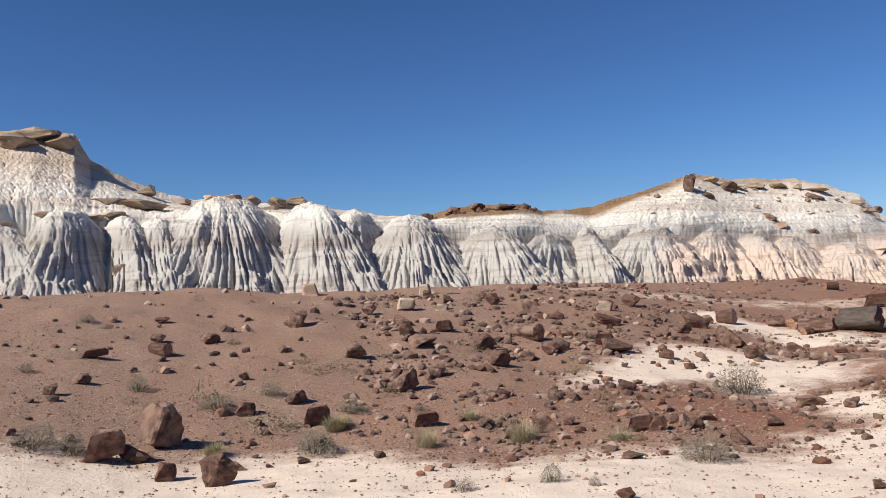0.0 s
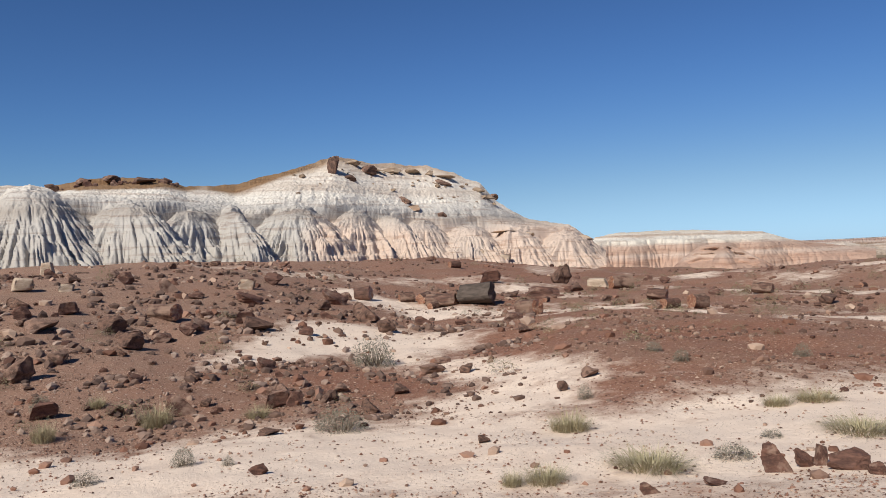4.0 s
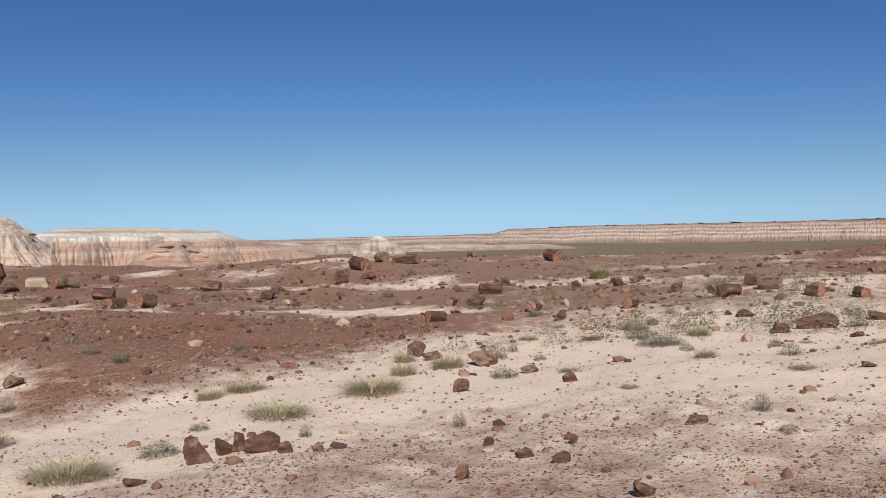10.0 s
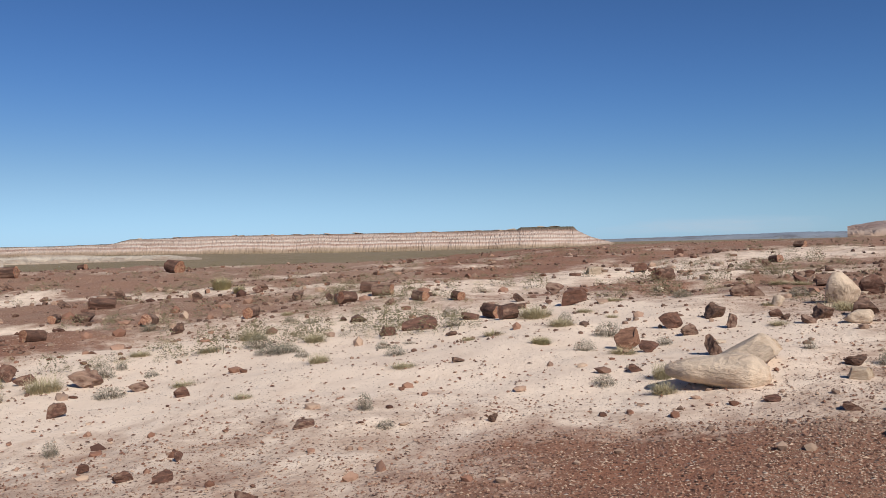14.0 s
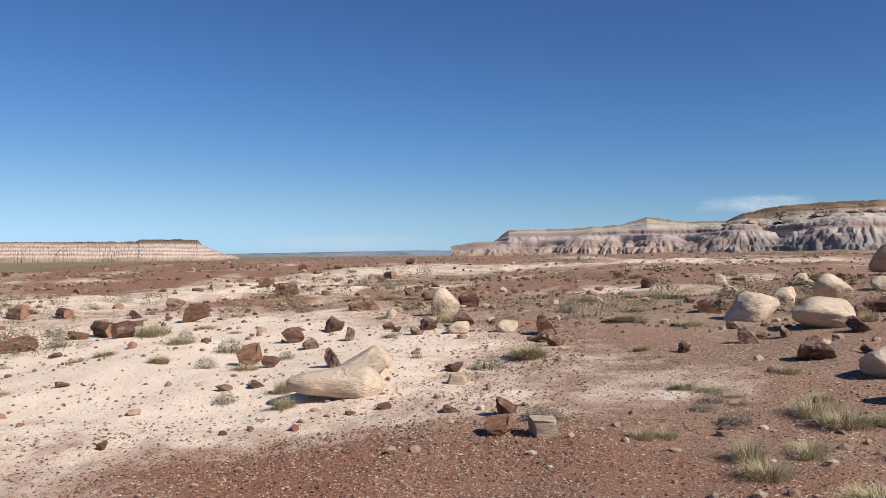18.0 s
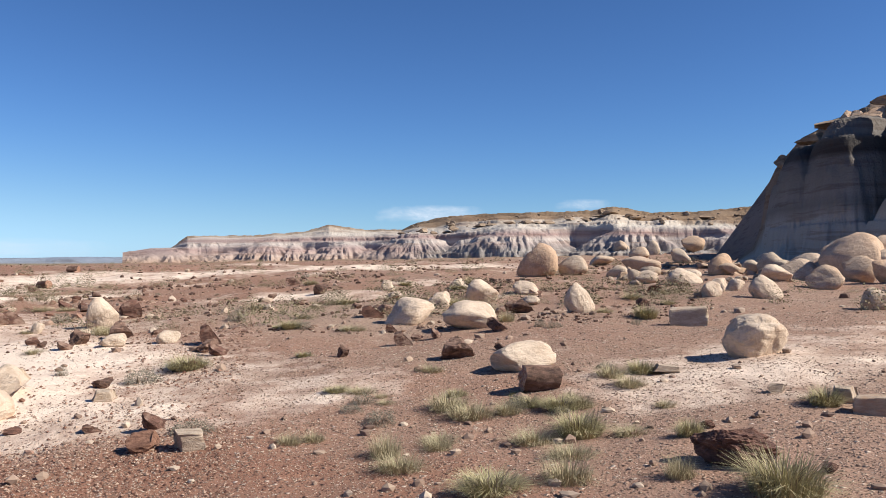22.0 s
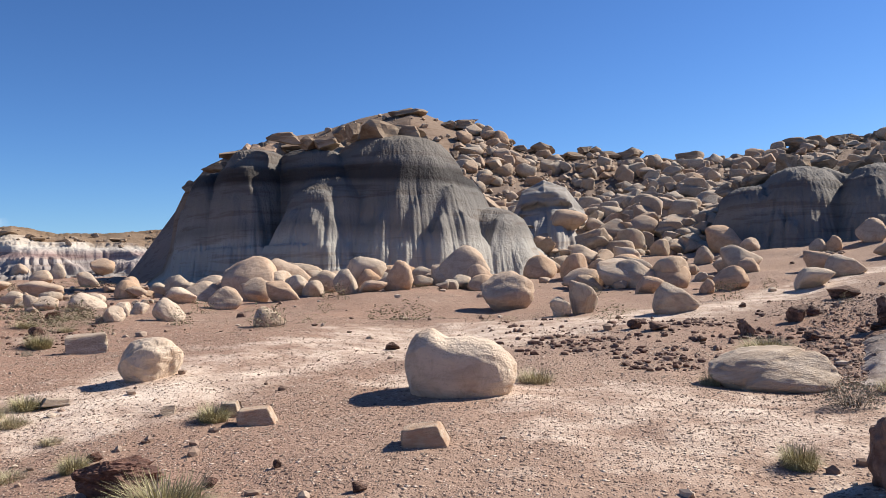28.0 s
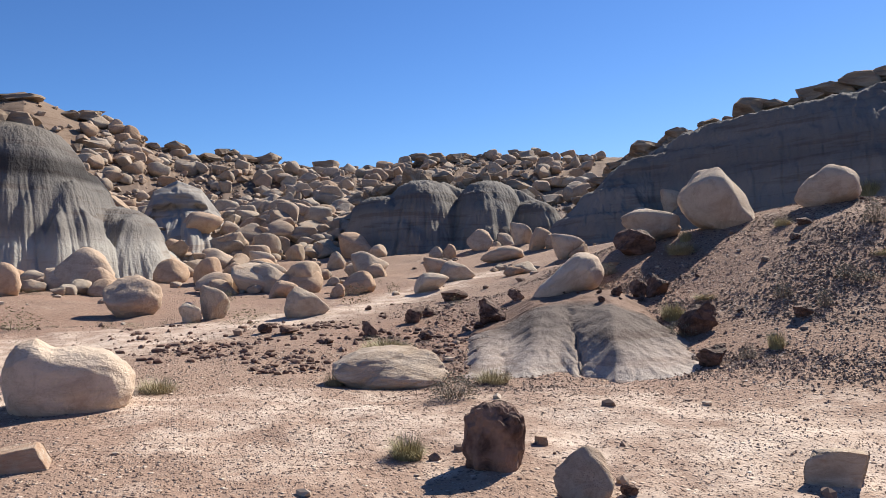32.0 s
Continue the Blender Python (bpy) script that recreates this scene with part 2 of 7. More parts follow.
section(200, 0, 0, 6, 0.48, 9, 0.58, 12, 0.8, 15, 1.1, 20, 1.35, 28, 1.7, 36, 2.7, 45, 3.1, 200, 5, 4800, 4)
section(212, 0, 0, 6, 0.45, 8, 0.52, 10, 0.72, 12, 1.15, 14, 1.85, 16, 2.25, 20, 2.2, 26, 2.5, 36, 3.2, 60, 3.4, 200, 5, 4800, 4)
section(226, 0, 0, 6, 0.4, 8, 0.55, 10, 1.0, 12, 1.75, 14, 2.5, 15.5, 2.8, 20, 2.7, 26, 3.0, 40, 4, 200, 5, 4800, 4)
section(250, 0, 0, 6, 0.3, 10, 0.9, 15, 2.4, 20, 2.9, 30, 3.2, 60, 4, 200, 5, 4800, 4)
section(290, 0, 0, 6, 0.0, 10, 0.2, 20, 0.6, 40, 1.5, 100, 2, 4800, 3)


def perlin(x, y, seed=0):
    """Gradient noise in -1..1 over arrays."""
    x, y = np.asarray(x, float), np.asarray(y, float)
    xi, yi = np.floor(x).astype(np.int64), np.floor(y).astype(np.int64)
    fx, fy = x - xi, y - yi
    u, v = fx * fx * fx * (fx * (fx * 6 - 15) + 10), fy * fy * fy * (fy * (fy * 6 - 15) + 10)

    def g(i, j, dx, dy):
        hsh = (i * 374761393 + j * 668265263 + seed * 1442695041) & 0xFFFFFFFF
        hsh = ((hsh ^ (hsh >> 13)) * 1274126177) & 0xFFFFFFFF
        a = ((hsh ^ (hsh >> 16)) & 0xFFFF) * (2 * np.pi / 65536)
        return np.cos(a) * dx + np.sin(a) * dy

    a, b = g(xi, yi, fx, fy), g(xi + 1, yi, fx - 1, fy)
    c, d = g(xi, yi + 1, fx, fy - 1), g(xi + 1, yi + 1, fx - 1, fy - 1)
    return 1.5 * ((a + u * (b - a)) + v * ((c + u * (d - c)) - (a + u * (b - a))))


def fbm(x, y, seed=0, octaves=4, gain=0.5):
    s, a = 0.0, 1.0
    for i in range(octaves):
        s = s + a * perlin(np.asarray(x) * 2.03 ** i, np.asarray(y) * 2.03 ** i, seed + 17 * i)
        a *= gain
    return s


def hermite(x, xs, ys):
    """Smooth monotone curve through the knots xs, ys."""
    xs, ys = np.asarray(xs, float), np.asarray(ys, float)
    d = np.diff(ys) / np.diff(xs)
    m = np.zeros(len(xs))
    ok = d[1:] * d[:-1] > 0
    m[1:-1][ok] = 2 * d[1:][ok] * d[:-1][ok] / (d[1:] + d[:-1])[ok]
    x = np.clip(x, xs[0], xs[-1])
    i = np.clip(np.searchsorted(xs, x, "right") - 1, 0, len(xs) - 2)
    w = xs[i + 1] - xs[i]
    t = (x - xs[i]) / w
    return (ys[i] * (1 + 2 * t) * (1 - t) ** 2 + m[i] * w * t * (1 - t) ** 2
            + ys[i + 1] * t * t * (3 - 2 * t) - m[i + 1] * w * t * t * (1 - t))


def polar(x, y):
    """Bearing (degrees, -60..300) and distance from the viewpoint."""
    dx, dy = np.asarray(x) - OX, np.asarray(y) - OY
    az = np.degrees(np.arctan2(dx, dy))
    return np.where(az < -60, az + 360, az), np.hypot(dx, dy)


def spot(az, r):
    return OX + r * math.sin(radians(az)), OY + r * math.cos(radians(az))


def base_terrain(az, r):
    keys = sorted(SECTIONS)
    lr = np.log(r + 2.0)
    H = np.array([hermite(lr, np.log(np.array(SECTIONS[k][0::2]) + 2.0), SECTIONS[k][1::2]) for k in keys])
    K = np.array(keys + [keys[0] + 360], float)
    H = np.concatenate([H, H[:1]])
    a = np.where(az < K[0], az + 360, az)
    i = np.clip(np.searchsorted(K, a, "right") - 1, 0, len(K) - 2)
    t = (a - K[i]) / (K[i + 1] - K[i])
    n = len(keys)

    def pick(j):
        return np.take_along_axis(H, (j % n)[None], 0)[0]

    p0, p1, p2, p3 = pick(i - 1), pick(i), pick(i + 1), pick(i + 2)
    m1, m2 = (p2 - p0) * 0.35, (p3 - p1) * 0.35
    return (p1 * (1 + 2 * t) * (1 - t) ** 2 + m1 * t * (1 - t) ** 2 + p2 * t * t * (3 - 2 * t) - m2 * t * t * (1 - t))


def terrain(x, y, rough=True):
    x, y = np.asarray(x, float), np.asarray(y, float)
    az, r = polar(x.ravel(), y.ravel())
    h = base_terrain(az, r)
    if rough:
        xx, yy = x.ravel(), y.ravel()
        near = np.clip((r - 2) / 3, 0, 1)
        h = h + near * (0.065 * fbm(xx / 2.6, yy / 2.6, 3, 3) + 0.014 * fbm(xx / 0.5, yy / 0.5, 5, 2)) * np.clip(60 / (r + 1), 0.2, 1)
        h = h + np.clip((r - 15) / 30, 0, 1) * 0.24 * fbm(xx / 9, yy / 9, 7, 2)
        h = h + np.clip((r - 12) / 10, 0, 1) * np.clip((200 - r) / 100, 0, 1) * 0.11 * fbm(xx / 2.7, yy / 2.7, 9, 2)
    return h.reshape(x.shape)


def height(x, y):
    return float(terrain(np.array([x]), np.array([y]))[0])
# -- terrain end


STROKES = []


def stroke(kind, strength, *arw):
    """A ribbon of one soil: bearing, distance, half-width, ..."""
    p = np.array(arw, float).reshape(-1, 3)
    q = np.array([spot(a, r) for a, r in p[:, :2]])
    STROKES.append((kind, strength, q, p[:, 2]))


def soils(x, y):
    """Shares of pale sand, red gravel and dry plain at each place."""
    az, r = polar(x, y)
    out = np.zeros((len(x), 3))
    out[:, 1] = np.clip(1 - np.abs(az - 12) / 85, 0, 1) ** 0.5
    out[:, 1] *= np.clip(0.6 + (az - 12) / 40, 0.6, 1)
    out[:, 1] = np.where(az > 85, np.clip(0.9 - (az - 85) / 160, 0.2, 1), out[:, 1])
    out[:, 2] = np.clip((r - 70) / 90, 0, 1) * np.clip((az - 36) / 10, 0, 1) * np.clip((150 - az) / 10, 0, 1)
    lanes = fbm(az / 9 + 3, np.log(r) * 5.5, 91, 3)
    flats = np.clip((az - 22) / 8, 0, 1) * np.clip((152 - az) / 10, 0, 1) * np.clip((r - 10) / 6, 0, 1)
    out[:, 0] = np.clip(0.75 * lanes + 0.04, 0, 0.75) * flats * np.clip((130 - r) / 80, 0.12, 1)
    for kind, s, q, w in STROKES:
        best = np.full(len(x), 9.0)
        for a, b, wa, wb in zip(q[:-1], q[1:], w[:-1], w[1:]):
            d = b - a
            t = np.clip(((x - a[0]) * d[0] + (y - a[1]) * d[1]) / (d @ d), 0, 1)
            best = np.minimum(best, np.hypot(x - a[0] - t * d[0], y - a[1] - t * d[1]) / (wa + t * (wb - wa)))
        f = np.clip(1.55 - best * 0.95, 0, 1) * s
        if kind == 0:
            out[:, 0] = np.maximum(out[:, 0], f)
        else:
            out[:, 0] *= 1 - f
            out[:, 1] = out[:, 1] * (1 - f) + f * (kind == 1)
    return out


stroke(0, 1, -34, 11.4, 2.0, -27, 11.3, 1.9, -20, 10.6, 1.8, -12, 10.8, 2.2, -5, 10.3, 1.9, 3, 9.6, 1.7, 11, 10.6, 1.9, 22, 9.6, 2.6, 37, 9.6, 2.3, 50, 10.5, 2.4, 60, 11.5, 3, 72, 13, 5, 84, 13.5, 6.2, 94, 11.5, 4.2, 101, 9.6, 2.2)
stroke(0, 0.95, 8.5, 17.6, 0.5, 12, 19.5, 0.9, 17, 23, 1.6, 21, 22, 1.8, 24, 18.5, 1.6, 26, 15.5, 1.3, 28, 13, 1.2)
stroke(0, 0.8, 18, 34, 1.2, 24, 30, 2.0, 30, 29, 1.2, 36, 28, 0.7)
stroke(0, 0.5, 90, 8, 1.3, 105, 7.2, 1, 117, 7.4, 0.9, 128, 8, 0.7)
stroke(0, 0.7, 88, 24, 4, 96, 27, 3, 106, 34, 4, 116, 40, 5, 128, 44, 6, 134, 44, 4)
stroke(0, 0.75, 27, 27, 0.5, 40, 25, 0.6, 52, 24, 0.7, 62, 22, 1.0)
stroke(0, 0.65, 40, 40, 0.8, 52, 36, 0.8, 64, 33, 1.2, 78, 30, 1.6)
stroke(0, 0.4, 8, 38, 1.2, 18, 40, 1.5, 28, 44, 1.2)
stroke(0, 0.46, 150, 7.6, 0.8, 160, 9.5, 1.3, 172, 12.5, 1.7, 182, 14.2, 1.6, 192, 17, 1, 197, 21, 1.2, 202, 27, 1)
stroke(0, 0.42, 174, 8.4, 0.7, 182, 7.6, 0.8, 188, 7.0, 1.1, 197, 6.6, 1.5, 210, 6.4, 1.6, 228, 6.6, 1.5)
stroke(0, 0.32, 184, 6.0, 0.5, 192, 5.6, 0.9, 205, 5.6, 1.0)
stroke(1, 1, 80, 4.2, 1.0, 92, 5.0, 1.1, 106, 5.6, 0.9, 118, 5.7, 0.8, 131, 4.8, 0.8, 140, 3.9, 0.6)
stroke(0, 0.62, 36, 6.4, 1.4, 48, 6.2, 1.8, 62, 6.0, 1.9, 76, 6.6, 1.6, 86, 7.4, 1.2)
stroke(1, 0.25, 46, 6.2, 0.8, 58, 6.4, 0.9, 68, 6.0, 0.8, 76, 5.4, 0.7)
stroke(1, 0.9, 10, 16.2, 1.5, 15.5, 16.4, 1.6, 20, 16.3, 1.5, 23.5, 15, 0.8)
stroke(1, 0.95, 30, 19, 2.2, 36, 17.5, 2.8, 44, 17.5, 3.0, 54, 19, 2.4)
stroke(1, 0.4, 200, 12, 1.6, 208, 11.5, 2.4, 218, 12, 3.0, 232, 12, 3.2)
stroke(1, 0.1, 156, 22, 2.5, 168, 21, 3.0, 178, 21.5, 3.0, 188, 22, 3.0, 198, 24, 3.0)
stroke(0, 0.8, 24, 18, 0.7, 26.5, 16.4, 0.9, 29, 15.2, 0.9, 31.5, 14.0, 0.7)
stroke(2, 0.75, 122, 17, 2.0, 128, 15, 2.5, 133, 14, 1.8)


# ---- mesh helpers ----
def link_mesh(name, verts, faces, material, parent=None, smooth=True):
    me = bpy.data.meshes.new(name)
    verts, faces = np.asarray(verts, np.float32), np.asarray(faces, np.int32)
    k = faces.shape[1]
    me.vertices.add(len(verts))
    me.vertices.foreach_set("co", verts.ravel())
    me.loops.add(faces.size)
    me.loops.foreach_set("vertex_index", faces.ravel())
    me.polygons.add(len(faces))
    me.polygons.foreach_set("loop_start", np.arange(0, faces.size, k, dtype=np.int32))
    me.update(calc_edges=True)
    me.polygons.foreach_set("use_smooth", np.full(len(faces), smooth))
    me.materials.append(material)
    ob = new(name, me)
    ob.parent = parent
    return ob


def grid_faces(n, m, wrap=False):
    """Quads over an n x m grid of vertices; wrap joins the last row to the first."""
    i, j = np.meshgrid(np.arange(n if wrap else n - 1), np.arange(m - 1), indexing="ij")
    a, b = i * m + j, ((i + 1) % n) * m + j
    return np.stack([a, a + 1, b + 1, b], -1).reshape(-1, 4)


# ---- ground ----
def build_ground():
    az = np.concatenate([np.arange(-34, 234, 0.25), np.arange(234, 326, 2.0)])
    r = np.concatenate([np.geomspace(0.002, 4, 12)[:-1], np.geomspace(4, 60, 200)[:-1], np.geomspace(60, 4800, 110)])
    A, R = np.meshgrid(np.radians(az), r, indexing="ij")
    X, Y = OX + R * np.sin(A), OY + R * np.cos(A)
    Z = terrain(X, Y)
    ob = link_mesh("ground", np.stack([X, Y, Z], -1).reshape(-1, 3), grid_faces(len(az), len(r), True), ground_material())
    s = soils(X.ravel(), Y.ravel())
    col = ob.data.color_attributes.new("soil", "FLOAT_COLOR", "POINT")
    col.data.foreach_set("color", np.concatenate([s, np.ones((len(s), 1))], 1).astype(np.float32).ravel())
    return tagged(ob, "dry desert ground of red gravel and pale wash sand", "ground", kind="structure")


build_ground()


# ---- hills ----
SURF = {}


def billow(x, y, seed):
    return np.abs(perlin(x, y, seed))


def hill(name, label, material, crest, foot, shoulder=None, share=0.65, spurs=None, spacing=6.0, step=0.08, rows=120, depth=(7, 18),
         sink=1.0, relief=4.0, dip=0.4, flare=0.75, rill_top=0.35, rill=(0.5, 0.2), wave=(1.4, 0.45), back=25.0, seed=1, rough=0.25, ledge=0.0, ledge_top=1.0, cap=(-60, 0, 300, 0), tint=(-60, 0, 300, 0), category="hill"):
    """A hill with spurs and rills, and a full back. crest: bearing, slope of sight, ...; foot: bearing, distance, ...; shoulder: as crest, where
    the steep fluted face ends (else share of the height). spurs: bearing, half-width in degrees, ...; relief: how far the spurs stand out.
    cap, tint: bearing, share of the upper face with soil on it; bearing, amount of a second clay colour."""
    rng = np.random.default_rng(seed)
    ca, ct, fa, fr = crest[0::2], crest[1::2], foot[0::2], foot[1::2]
    az = np.arange(ca[0], ca[-1] + step * 0.5, step)
    rf = np.interp(az, fa, fr)
    x0, y0 = OX + rf * np.sin(np.radians(az)), OY + rf * np.cos(np.radians(az))
    z0 = terrain(x0, y0) - sink
    rc = rf + depth[1]
    u = np.radians(az) * rf
    zc = EYE + np.interp(az, ca, ct) * rc + rough * (0.6 * perlin(u / 1.7, u * 0, seed) + 0.4 * perlin(u / 0.5, u * 0, seed + 3))
    zc = np.maximum(zc, z0 + 0.05)
    if shoulder is None:
        zs = z0 + share * (zc - z0)
    else:
        zs = np.clip(EYE + np.interp(az, shoulder[0::2], shoulder[1::2]) * (rf + depth[0]), z0 + 0.02, z0 + 0.96 * (zc - z0))
    if spurs is None:
        spurs, a = [], ca[0] - 1
        while a < ca[-1] + 2:
            w = math.degrees(spacing / np.interp(a, fa, fr)) * rng.uniform(0.6, 1.4)
            spurs += [a + w * 0.5, w * 0.55]
            a += w
    n1 = int(rows * 0.66)
    n2 = rows - n1
    q = np.linspace(0, 1, n1)[None]
    tall = np.clip((zs - z0 - 0.3) / 3.0, 0.05, 1)[:, None]
    best, loc, who = np.full((len(az), n1), 9e9), np.zeros((len(az), n1)), np.zeros((len(az), n1))
    bend = 0.12 * perlin(u[:, None] / 5, q * 2.2, seed + 5)
    for i, (sa, sw) in enumerate(zip(spurs[0::2], spurs[1::2])):
        slant = rng.uniform(-0.25, 0.25)
        xi = ((az - sa)[:, None] / sw - slant * (1 - q)) / (1.3 - 0.85 * q) + bend
        rec = relief * (np.abs(xi) ** 1.9) * rng.uniform(0.8, 1.1) + rng.uniform(0, 0.25) * relief * (i % 2)
        win = rec < best
        best, loc, who = np.where(win, rec, best), np.where(win, xi * sw, loc), np.where(win, i * 7.7, who)
    best = np.minimum(best, relief * 1.5)
    zs = zs - dip * (zs - z0) * np.clip(best[:, -1] / relief, 0, 1)
    # length along the contour round each spur, so that rills stay evenly spaced on the flanks
    swm = np.radians(np.array(spurs[1::2])) * np.interp(spurs[0::2], fa, fr)
    xs = np.linspace(0, 3, 200)
    arc = np.array([np.concatenate([[0], np.cumsum(np.sqrt(1 + (relief * 1.9 * xs[1:] ** 0.9 / w) ** 2) * np.diff(xs))]) * w for w in swm])
    ids = np.rint(who / 7.7).astype(int)
    ax = np.clip(np.abs(loc) / np.array(spurs[1::2])[ids], 0, 2.99) / 3 * 199
    i0 = ax.astype(int)
    lm = np.sign(loc) * (arc[ids, i0] + (ax - i0) * (arc[ids, np.minimum(i0 + 1, 199)] - arc[ids, i0])) * (1 - 0.25 * q)
    wob = 0.16 * perlin(lm / 2.2, q * 4 + who, seed + 6)
    env = (rill_top + (1 - rill_top) * np.clip(1 - q, 0, 1) ** 0.6) * np.clip(q / 0.06, 0.3, 1)
    cut = rill[0] * (0.35 - billow(lm / wave[0] + wob + who, q * 0.9, seed + 7)) + rill[1] * (0.35 - billow(lm / wave[1] + wob * 2 + who, q * 1.5, seed + 8))
    cut = cut * 2 * env * tall + 0.12 * rill[1] * fbm(lm / 0.5, q * 14, seed + 13, 2)
    face = depth[0] * (0.45 * q ** flare + 0.55 * q ** 3.2)
    Z1 = z0[:, None] + q * (zs - z0)[:, None]
    steps = ledge * (perlin(u[:, None] / 7, Z1 / 0.7, seed + 11) + 0.7 * perlin(u[:, None] / 2, Z1 / 0.25, seed + 12)) * np.sin(np.pi * q) ** 0.5
    R1 = rf[:, None] + face + (best * (1 - 0.4 * q ** 2) + steps) * tall
    p = np.linspace(0, 1, n2 + 1)[None, 1:]
    Z2 = zs[:, None] + p ** 0.95 * (zc - zs)[:, None]
    end = R1[:, -1:] - rf[:, None] - depth[0]
    R2 = rf[:, None] + depth[0] + end * (1 - p) ** 2.5 + p * (depth[1] - depth[0])
    u2 = u[:, None] * (1 - 0.0 * p)
    R2 += np.sin(np.pi * p) * tall * (1.5 * perlin(u2 / 6 + 9, p * 1.5, seed + 15) + 0.8 * ledge_top * perlin(u2 / 8, Z2 / 0.45, seed + 17))
    w2 = 0.3 * perlin(u2 / 3, p * 3, seed + 20)
    cut2 = np.sin(np.pi * np.clip(p * 0.96 + 0.02, 0, 1)) * tall * (rill[0] * (0.35 - billow(u2 / wave[0] + w2, p * 1.5, seed + 16)) + rill[1] * (0.35 - billow(u2 / wave[1] + w2 * 2, p * 2.5, seed + 21))) * 1.0
    nb = 14
    w = np.linspace(0, 1, nb + 1)[None, 1:]
    R3 = rc[:, None] + w * back
    Z3 = z0[:, None] + (zc - z0)[:, None] * (0.5 + 0.5 * np.cos(np.pi * w)) - w * 1.5 + 0.25 * perlin(u[:, None] / 3, w * 6, seed + 18) * (1 - w)
    R, Z = np.concatenate([R1, R2, R3], 1), np.concatenate([Z1, Z2, Z3], 1)
    A = np.radians(az)[:, None]
    P = np.stack([OX + R * np.sin(A), OY + R * np.cos(A), Z], -1)
    nrm = np.cross(np.gradient(P, axis=0), np.gradient(P, axis=1))
    nrm /= np.linalg.norm(nrm, axis=-1, keepdims=True) + 1e-9
    nrm *= np.where((nrm[..., 0:1] * np.sin(A)[..., None] + nrm[..., 1:2] * np.cos(A)[..., None] - nrm[..., 2:3]) > 0, -1, 1)
    P[:, :n1 + n2] += nrm[:, :n1 + n2] * np.concatenate([cut, cut2], 1)[..., None]
    ob = link_mesh(name, P.reshape(-1, 3), grid_faces(*R.shape)[:, ::-1], material)
    up = np.concatenate([np.zeros(n1), np.linspace(0, 1, n2), np.ones(nb)])[None]
    cs = np.interp(az, cap[0::2], cap[1::2])[:, None]
    c0 = np.clip((up - 1 + cs) / 0.15 + 0.35 * fbm(u[:, None] / 3, up * 4, seed + 19, 3), 0, 1) * (cs > 0.01)
    c1 = np.interp(az, tint[0::2], tint[1::2])[:, None] + 0 * up
    col = ob.data.color_attributes.new("cover", "FLOAT_COLOR", "POINT")
    col.data.foreach_set("color", np.stack([c0, c1, 0 * c0, 1 + 0 * c0], -1).astype(np.float32).ravel())
    SURF[name] = (az, P, n1, n1 + n2)
    return tagged(ob, label, category)


def carve(Z, du, dr, K, rounds, spread, seed, grain=0.03):
    """Rain-cut gullies: each round finds where water runs, gathers it downhill and lets the streams cut towards their outlets."""
    n, m = Z.shape
    rng = np.random.default_rng(seed)
    Z = Z + rng.normal(0, grain, Z.shape)
    idx = np.arange(n * m).reshape(n, m)
    diag = math.hypot(du, dr)
    cell = du * dr
    for _ in range(rounds):
        best, rec, dist = np.full(Z.shape, 1e-4), idx.copy(), np.ones(Z.shape)
        for di, dj, d in ((0, -1, dr), (-1, -1, diag), (1, -1, diag), (-1, 0, du), (1, 0, du), (0, 1, dr), (-1, 1, diag), (1, 1, diag)):
            i0, i1, j0, j1 = max(0, -di), n - max(0, di), max(0, -dj), m - max(0, dj)
            a, b = (slice(i0, i1), slice(j0, j1)), (slice(i0 + di, i1 + di), slice(j0 + dj, j1 + dj))
            s = (Z[a] - Z[b]) / d
            win = s > best[a]
            best[a] = np.where(win, s, best[a])
            rec[a] = np.where(win, idx[b], rec[a])
            dist[a] = np.where(win, d, dist[a])
        rec[:, 0] = idx[:, 0]
        z, rc = Z.ravel(), rec.ravel().tolist()
        down = np.argsort(-z, kind="stable")
        A = [cell] * (n * m)
        for c in down.tolist():
            r = rc[c]
            if r != c:
                A[r] += A[c]
        F = (K * np.sqrt(np.array(A)) / dist.ravel()).tolist()
        zl = z.tolist()
        for c in down[::-1].tolist():
            r = rc[c]
            if r != c:
                zl[c] = (zl[c] + F[c] * zl[r]) / (1 + F[c])
        Z = np.array(zl).reshape(n, m)
        if spread:
            P = np.pad(Z, 1, mode="edge")
            Z = Z + spread * (P[:-2, 1:-1] + P[2:, 1:-1] + P[1:-1, :-2] + P[1:-1, 2:] - 4 * Z)
    return Z


def along(az, v):
    """A number, or bearing, number, ... read at each bearing."""
    return np.interp(az, v[0::2], v[1::2]) if isinstance(v, (list, tuple)) else np.full(len(az), float(v))


CONE = ((0, 0.2, 0.4, 0.6, 0.8, 1.0, 1.25, 2.0), (1, 0.94, 0.76, 0.52, 0.29, 0.1, -0.02, -0.1))
DOME = ((0, 0.25, 0.45, 0.62, 0.75, 0.87, 1.0, 1.25, 2.0), (1, 0.985, 0.93, 0.80, 0.58, 0.34, 0.16, 0.0, -0.1))


